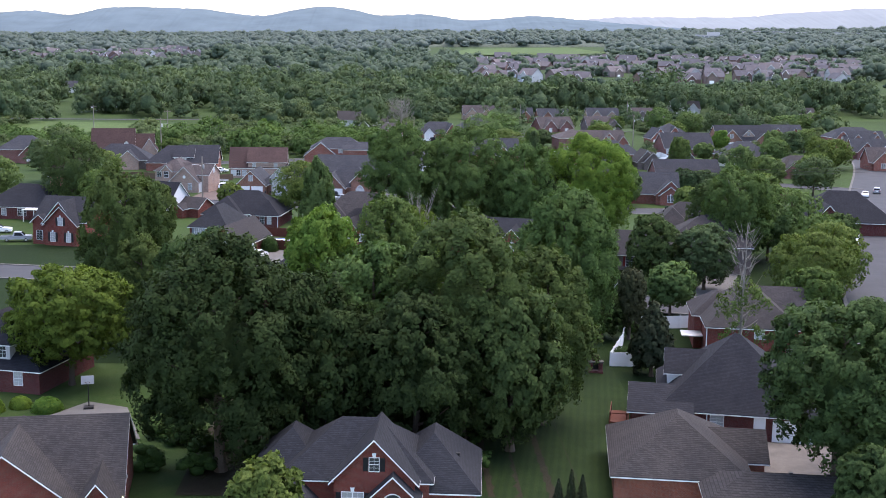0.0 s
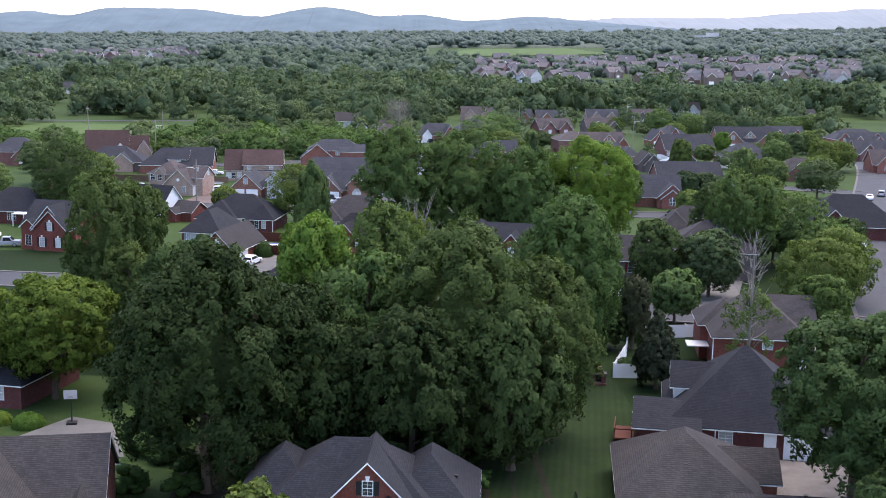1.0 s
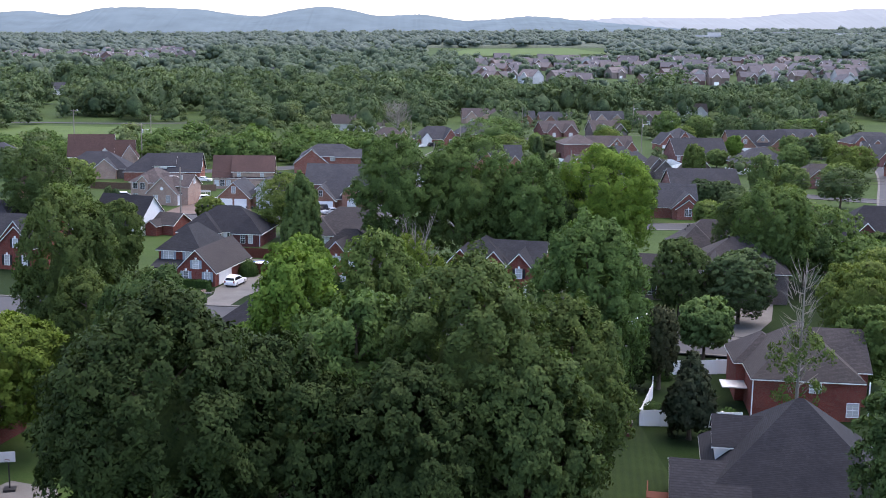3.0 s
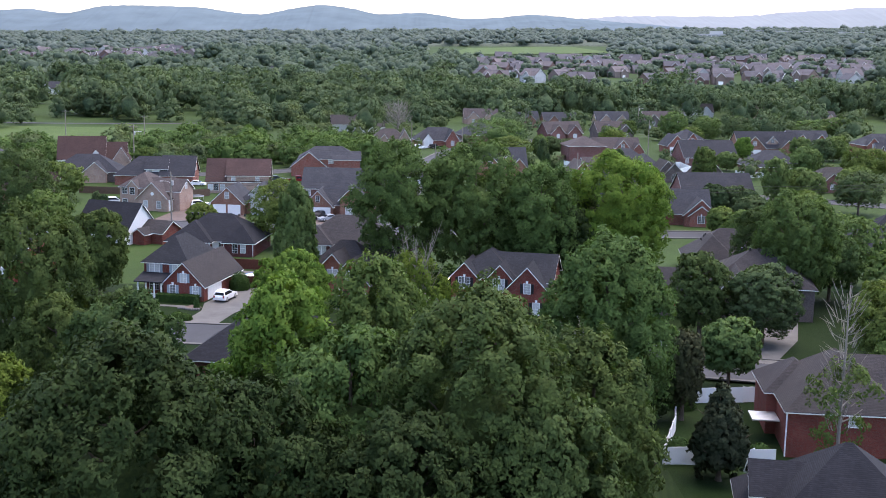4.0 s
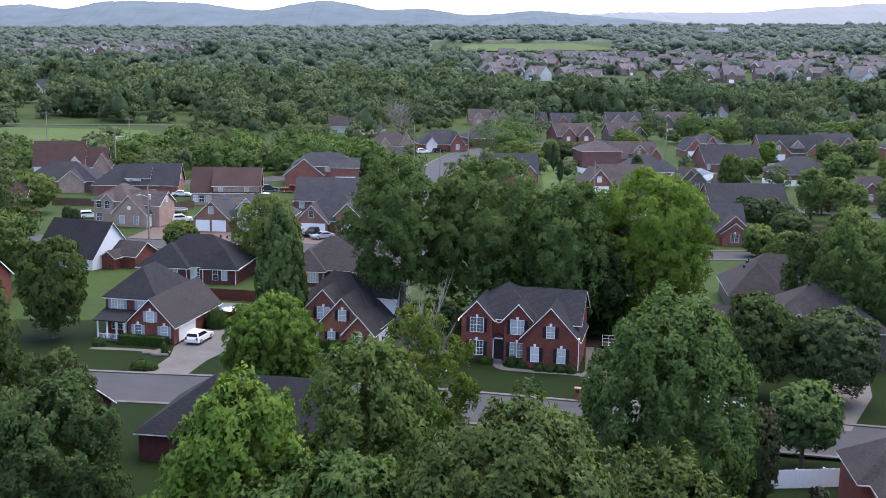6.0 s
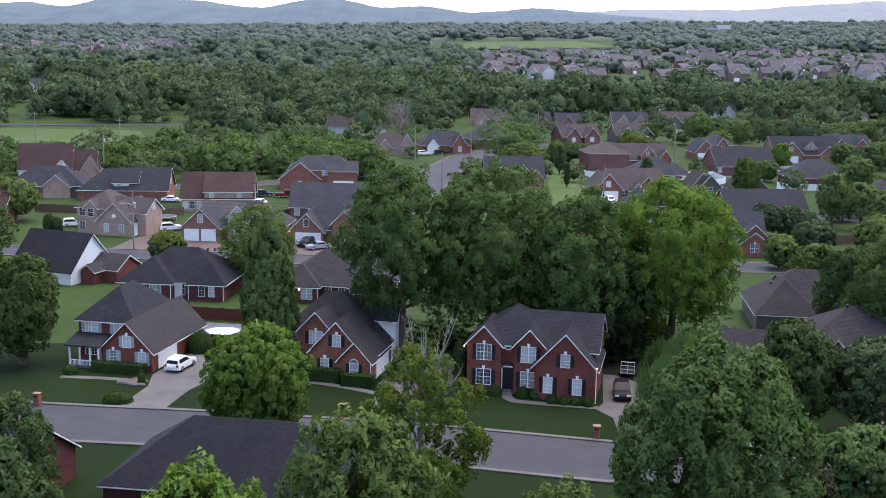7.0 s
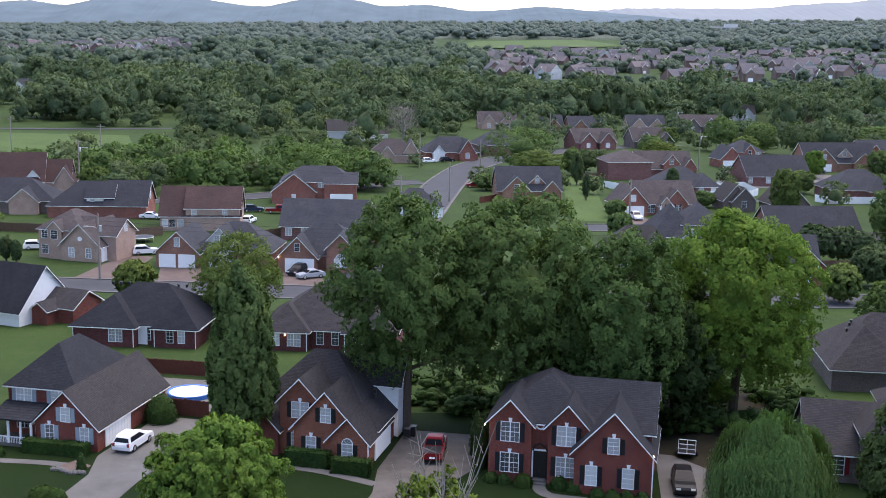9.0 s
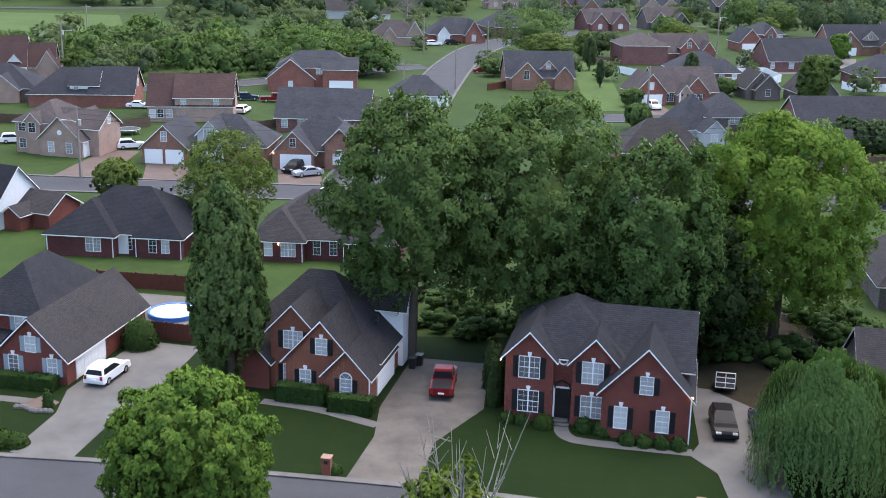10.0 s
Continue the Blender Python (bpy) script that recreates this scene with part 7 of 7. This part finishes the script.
part("rim", Bag().tube([(0.23 * math.cos(i * 0.524), -0.8 + 0.23 * math.sin(i * 0.524), 3.05) for i in range(13)], [0.02] * 13, 4), REDWOOD, t)
t = thing("outdoor_fireplace", 22.6, 150.0, 0, -6, "small brick garden fireplace at the lawn's edge", "fireplace")
part("hearth", Bag().box(-0.9, 0.9, -0.6, 0.5, 0, 0.3), MAROON, t)
for q in (-1, 1):
    part("pier", Bag().box(q * 0.6 - 0.25, q * 0.6 + 0.25, -0.4, 0.45, 0.3, 1.25), MAROON, t)
part("firebox", Bag().box(-0.35, 0.35, 0.3, 0.44, 0.3, 1.25), BLACK, t)
part("mantel", Bag().box(-0.95, 0.95, -0.5, 0.5, 1.25, 1.42), STAINED, t)
part("chimney", Bag().box(-0.4, 0.4, -0.1, 0.45, 1.42, 2.1), MAROON, t)
# slide rack beside the house
t = thing("utility_trailer", 26.6, 219.8, 0, -14, "small trailer with a white mesh rack", "trailer")
part("bed", Bag().box(-0.8, 0.8, -1.4, 1.4, 0.5, 0.6), BLACK, t)
for x in (-0.8, 0, 0.8):
    part("rack_post", Bag().box(x - 0.03, x + 0.03, -1.42, -1.36, 0.6, 2.0), WHITE, t)
for z in (0.65, 1.1, 1.55, 2.0):
    part("rack_rail", Bag().box(-0.8, 0.8, -1.44, -1.38, z - 0.03, z + 0.03), WHITE, t)
for s in (-1, 1):
    part("wheel", shared("tyre", 0, wheel_bag, RUBBER), None, t, at=pose(s * 0.92, 0, 0.34))
# refuse bins by the garage
for x, y in ((-0.2, 223.8), (0.4, 224.6), (-22.0, 230.8)):
    t = thing("wheelie_bin", x, y, 0, -15, "dark green wheeled refuse bin by the wall", "bin", "refuse bins")
    part("body", Bag().add([(-0.25, -0.28, 0), (0.25, -0.28, 0), (0.25, 0.28, 0), (-0.25, 0.28, 0), (-0.31, -0.36, 1.0), (0.31, -0.36, 1.0), (0.31, 0.36, 1.0), (-0.31, 0.36, 1.0)],
                           [(0, 3, 2, 1), (4, 5, 6, 7), (0, 1, 5, 4), (1, 2, 6, 5), (2, 3, 7, 6), (3, 0, 4, 7)]), BLACK, t)
    part("lid", Bag().box(-0.33, 0.33, -0.4, 0.4, 1.0, 1.08), BLACK, t)
# street lamp at the kerb
t = thing("street_lamp", 3.6, 189.6, 0, 30, "slim grey street lamp at the kerb", "street lamp")
part("post", Bag().tube([(0, 0, 0), (0, 0, 4.2), (0.15, 0, 4.9), (0.7, 0, 5.2)], [0.08, 0.06, 0.05, 0.04], 7), METAL, t)
part("lamp_head", Bag().box(0.5, 1.1, -0.12, 0.12, 5.12, 5.24), WHITE, t)
part("hydrant_marker", Bag().tube([(-0.4, 0, 0), (-0.4, 0, 1.0)], [0.03, 0.03], 5), WHITE, t)

# bare grey tree beyond the street
t = thing("tree", -1.7, 552.0, 0, 0, "large bare grey tree without leaves", "tree")
bare = trunk_mesh(13, 0.5, 26, 8.0, trng, 0.15)
for i in range(220):
    a, h0, r0 = trng.uniform(0, 6.28), trng.uniform(4, 12), trng.uniform(0.5, 5.5)
    o = Vector((math.cos(a) * r0, math.sin(a) * r0, h0))
    bare.tube([o, o + Vector((math.cos(a) * trng.uniform(0.5, 2), math.sin(a) * trng.uniform(0.5, 2), trng.uniform(0.8, 3.0)))], [0.09, 0.02], 4)
part("trunk", bare, PALEBARK, t)

# ================= houses beyond the street's end =================
FARH = "brick house with gables beyond the street"
for x, y, rz, wall, roof in ((30, 612, 4, TAN, BROWN), (48, 598, 6, ORANGE, SLATE), (66, 594, 8, ORANGE, SLATE), (92, 606, 6, TAN, SLATE), (116, 612, 4, GREYBRICK, BROWN), (150, 678, 0, GREYSIDE, GREYROOF),
                             (176, 668, 8, TAN, BROWN), (200, 630, 6, TAN, GREYROOF), (82, 540, 12, GREYBRICK, BROWN), (60, 530, 20, MAROON, BROWN), (150, 500, 6, RED, SLATE), (172, 470, 2, ORANGE, SLATE), (160, 430, 0, MAROON, SLATE), (150, 390, -4, RED, BROWN)):
    h = house(x, y, rz, wall, roof, [(0, 16, 1.5, 11, 3.0, 4.2, "gx"), (1.0, 7.0, 0, 8, 3.0, 3.2, "gy"), (8.5, 14.5, -0.5, 8, 3.0, 3.2, "gy")], FARH)
    window(h, "f", 4.0, 0, 0.9, 1.3, 1.6), window(h, "f", 11.5, -0.5, 0.9, 1.6, 1.6)
for x, y, rz, w in ((-124, 854, 60, SIDING), (-110, 866, 70, GREYSIDE), (-178, 905, 10, SIDING), (-165, 915, 60, GREYSIDE), (-228, 806, 20, SIDING), (-286, 1041, 30, SIDING), (-268, 1046, 40, GREYSIDE), (-116, 1118, 0, SIDING)):
    h = house(x, y, rz, w, SLATE, [(0, 15, 0, 10, 4.0, 4.0, "gx"), (2, 8, -1.5, 6, 4.0, 3.0, "gy")], "distant pale house with a dark gable roof")
    window(h, "f", 5, -1.5, 1.0, 1.3, 1.6)
b = thing("office_building", 655.0, 2560.0, 0, -12, "distant white flat-roofed building with columns", "building")
part("wall", Bag().box(-38, 38, 0, 30, 0, 13), BLUEGREY, b)
part("roof", Bag().box(-40, 40, -5, 32, 13, 16).box(-12, 14, 0, 25, 16, 22), GREYSIDE, b)
for i in range(9):
    part("column", shared("column", 0, lambda: Bag().tube([(0, 0, 0), (0, 0, 13)], [1.0, 1.0], 8), SIDING), None, b, at=pose(-36 + i * 9, -3, 0))
b = thing("warehouse", 1040.0, 3060.0, 0, -14, "distant long white warehouse", "building")
part("wall", Bag().box(-190, 190, 0, 40, 0, 12), SIDING, b)
part("roof", Bag().box(-192, 192, -2, 42, 12, 14), GREYSIDE, b)

# ================= woods =================
woods("tall_trees", belt_far, T1, FOREST, "row of tall dark broad trees behind the far houses", (0.9, 1.25))
woods("tree_belt", belt, T1, BELT, "belt of dense green trees and bushes behind the houses")
woods("undergrowth", under, T2, SHRUB, "dark undergrowth and bushes below the tall trees", (0.5, 0.9))
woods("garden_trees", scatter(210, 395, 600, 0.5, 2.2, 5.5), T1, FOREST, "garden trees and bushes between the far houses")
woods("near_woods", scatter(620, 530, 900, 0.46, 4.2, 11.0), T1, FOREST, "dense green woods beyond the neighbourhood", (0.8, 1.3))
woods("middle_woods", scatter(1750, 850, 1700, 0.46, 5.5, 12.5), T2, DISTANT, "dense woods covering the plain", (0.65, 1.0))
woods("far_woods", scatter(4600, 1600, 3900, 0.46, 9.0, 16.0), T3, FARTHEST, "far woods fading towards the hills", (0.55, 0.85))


def far_brush():
    """A filler sheet as low growth between the trees on the plain before the hills."""
    xs, ys = np.linspace(-1900, 1900, 420), np.linspace(1640, 4000, 190)
    gx, gy = np.meshgrid(xs, ys)
    rng = np.random.default_rng(5)
    gx, gy = gx + rng.uniform(-3, 3, gx.shape), gy + rng.uniform(-4, 4, gx.shape)
    bump = np.array([noise.noise(Vector((x * 0.045, y * 0.03, 0))) + 0.8 * noise.noise(Vector((x * 0.012, y * 0.008, 9))) for x, y in zip(gx.ravel(), gy.ravel())]).reshape(gx.shape)
    z = rise(gx, gy) + 3.5 + 3.0 * bump
    field = (gy < 2200) & (gx > 0.02 * gy) & (gx < 0.168 * gy)
    estate = (gy < 1850) & (gx < -0.15 * gy) & (gx > -0.33 * gy)
    z = np.where(field | estate, rise(gx, gy) - 4.0, z)
    n = len(xs)
    i = (np.arange(len(ys) - 1)[:, None] * n + np.arange(n - 1)[None, :]).ravel()
    me = fast_mesh("far_brush", np.stack([gx, gy, z], -1).reshape(-1, 3), np.stack([i, i + 1, i + n + 1, i + n], -1), 4, SHADEBRUSH)
    me.polygons.foreach_set("use_smooth", np.ones(len(me.polygons), dtype=bool))
    tagged(new("far_brush", me), "filler sheet of brush painted shaded between the hazy far woods", "trees", kind="stuff")


far_brush()
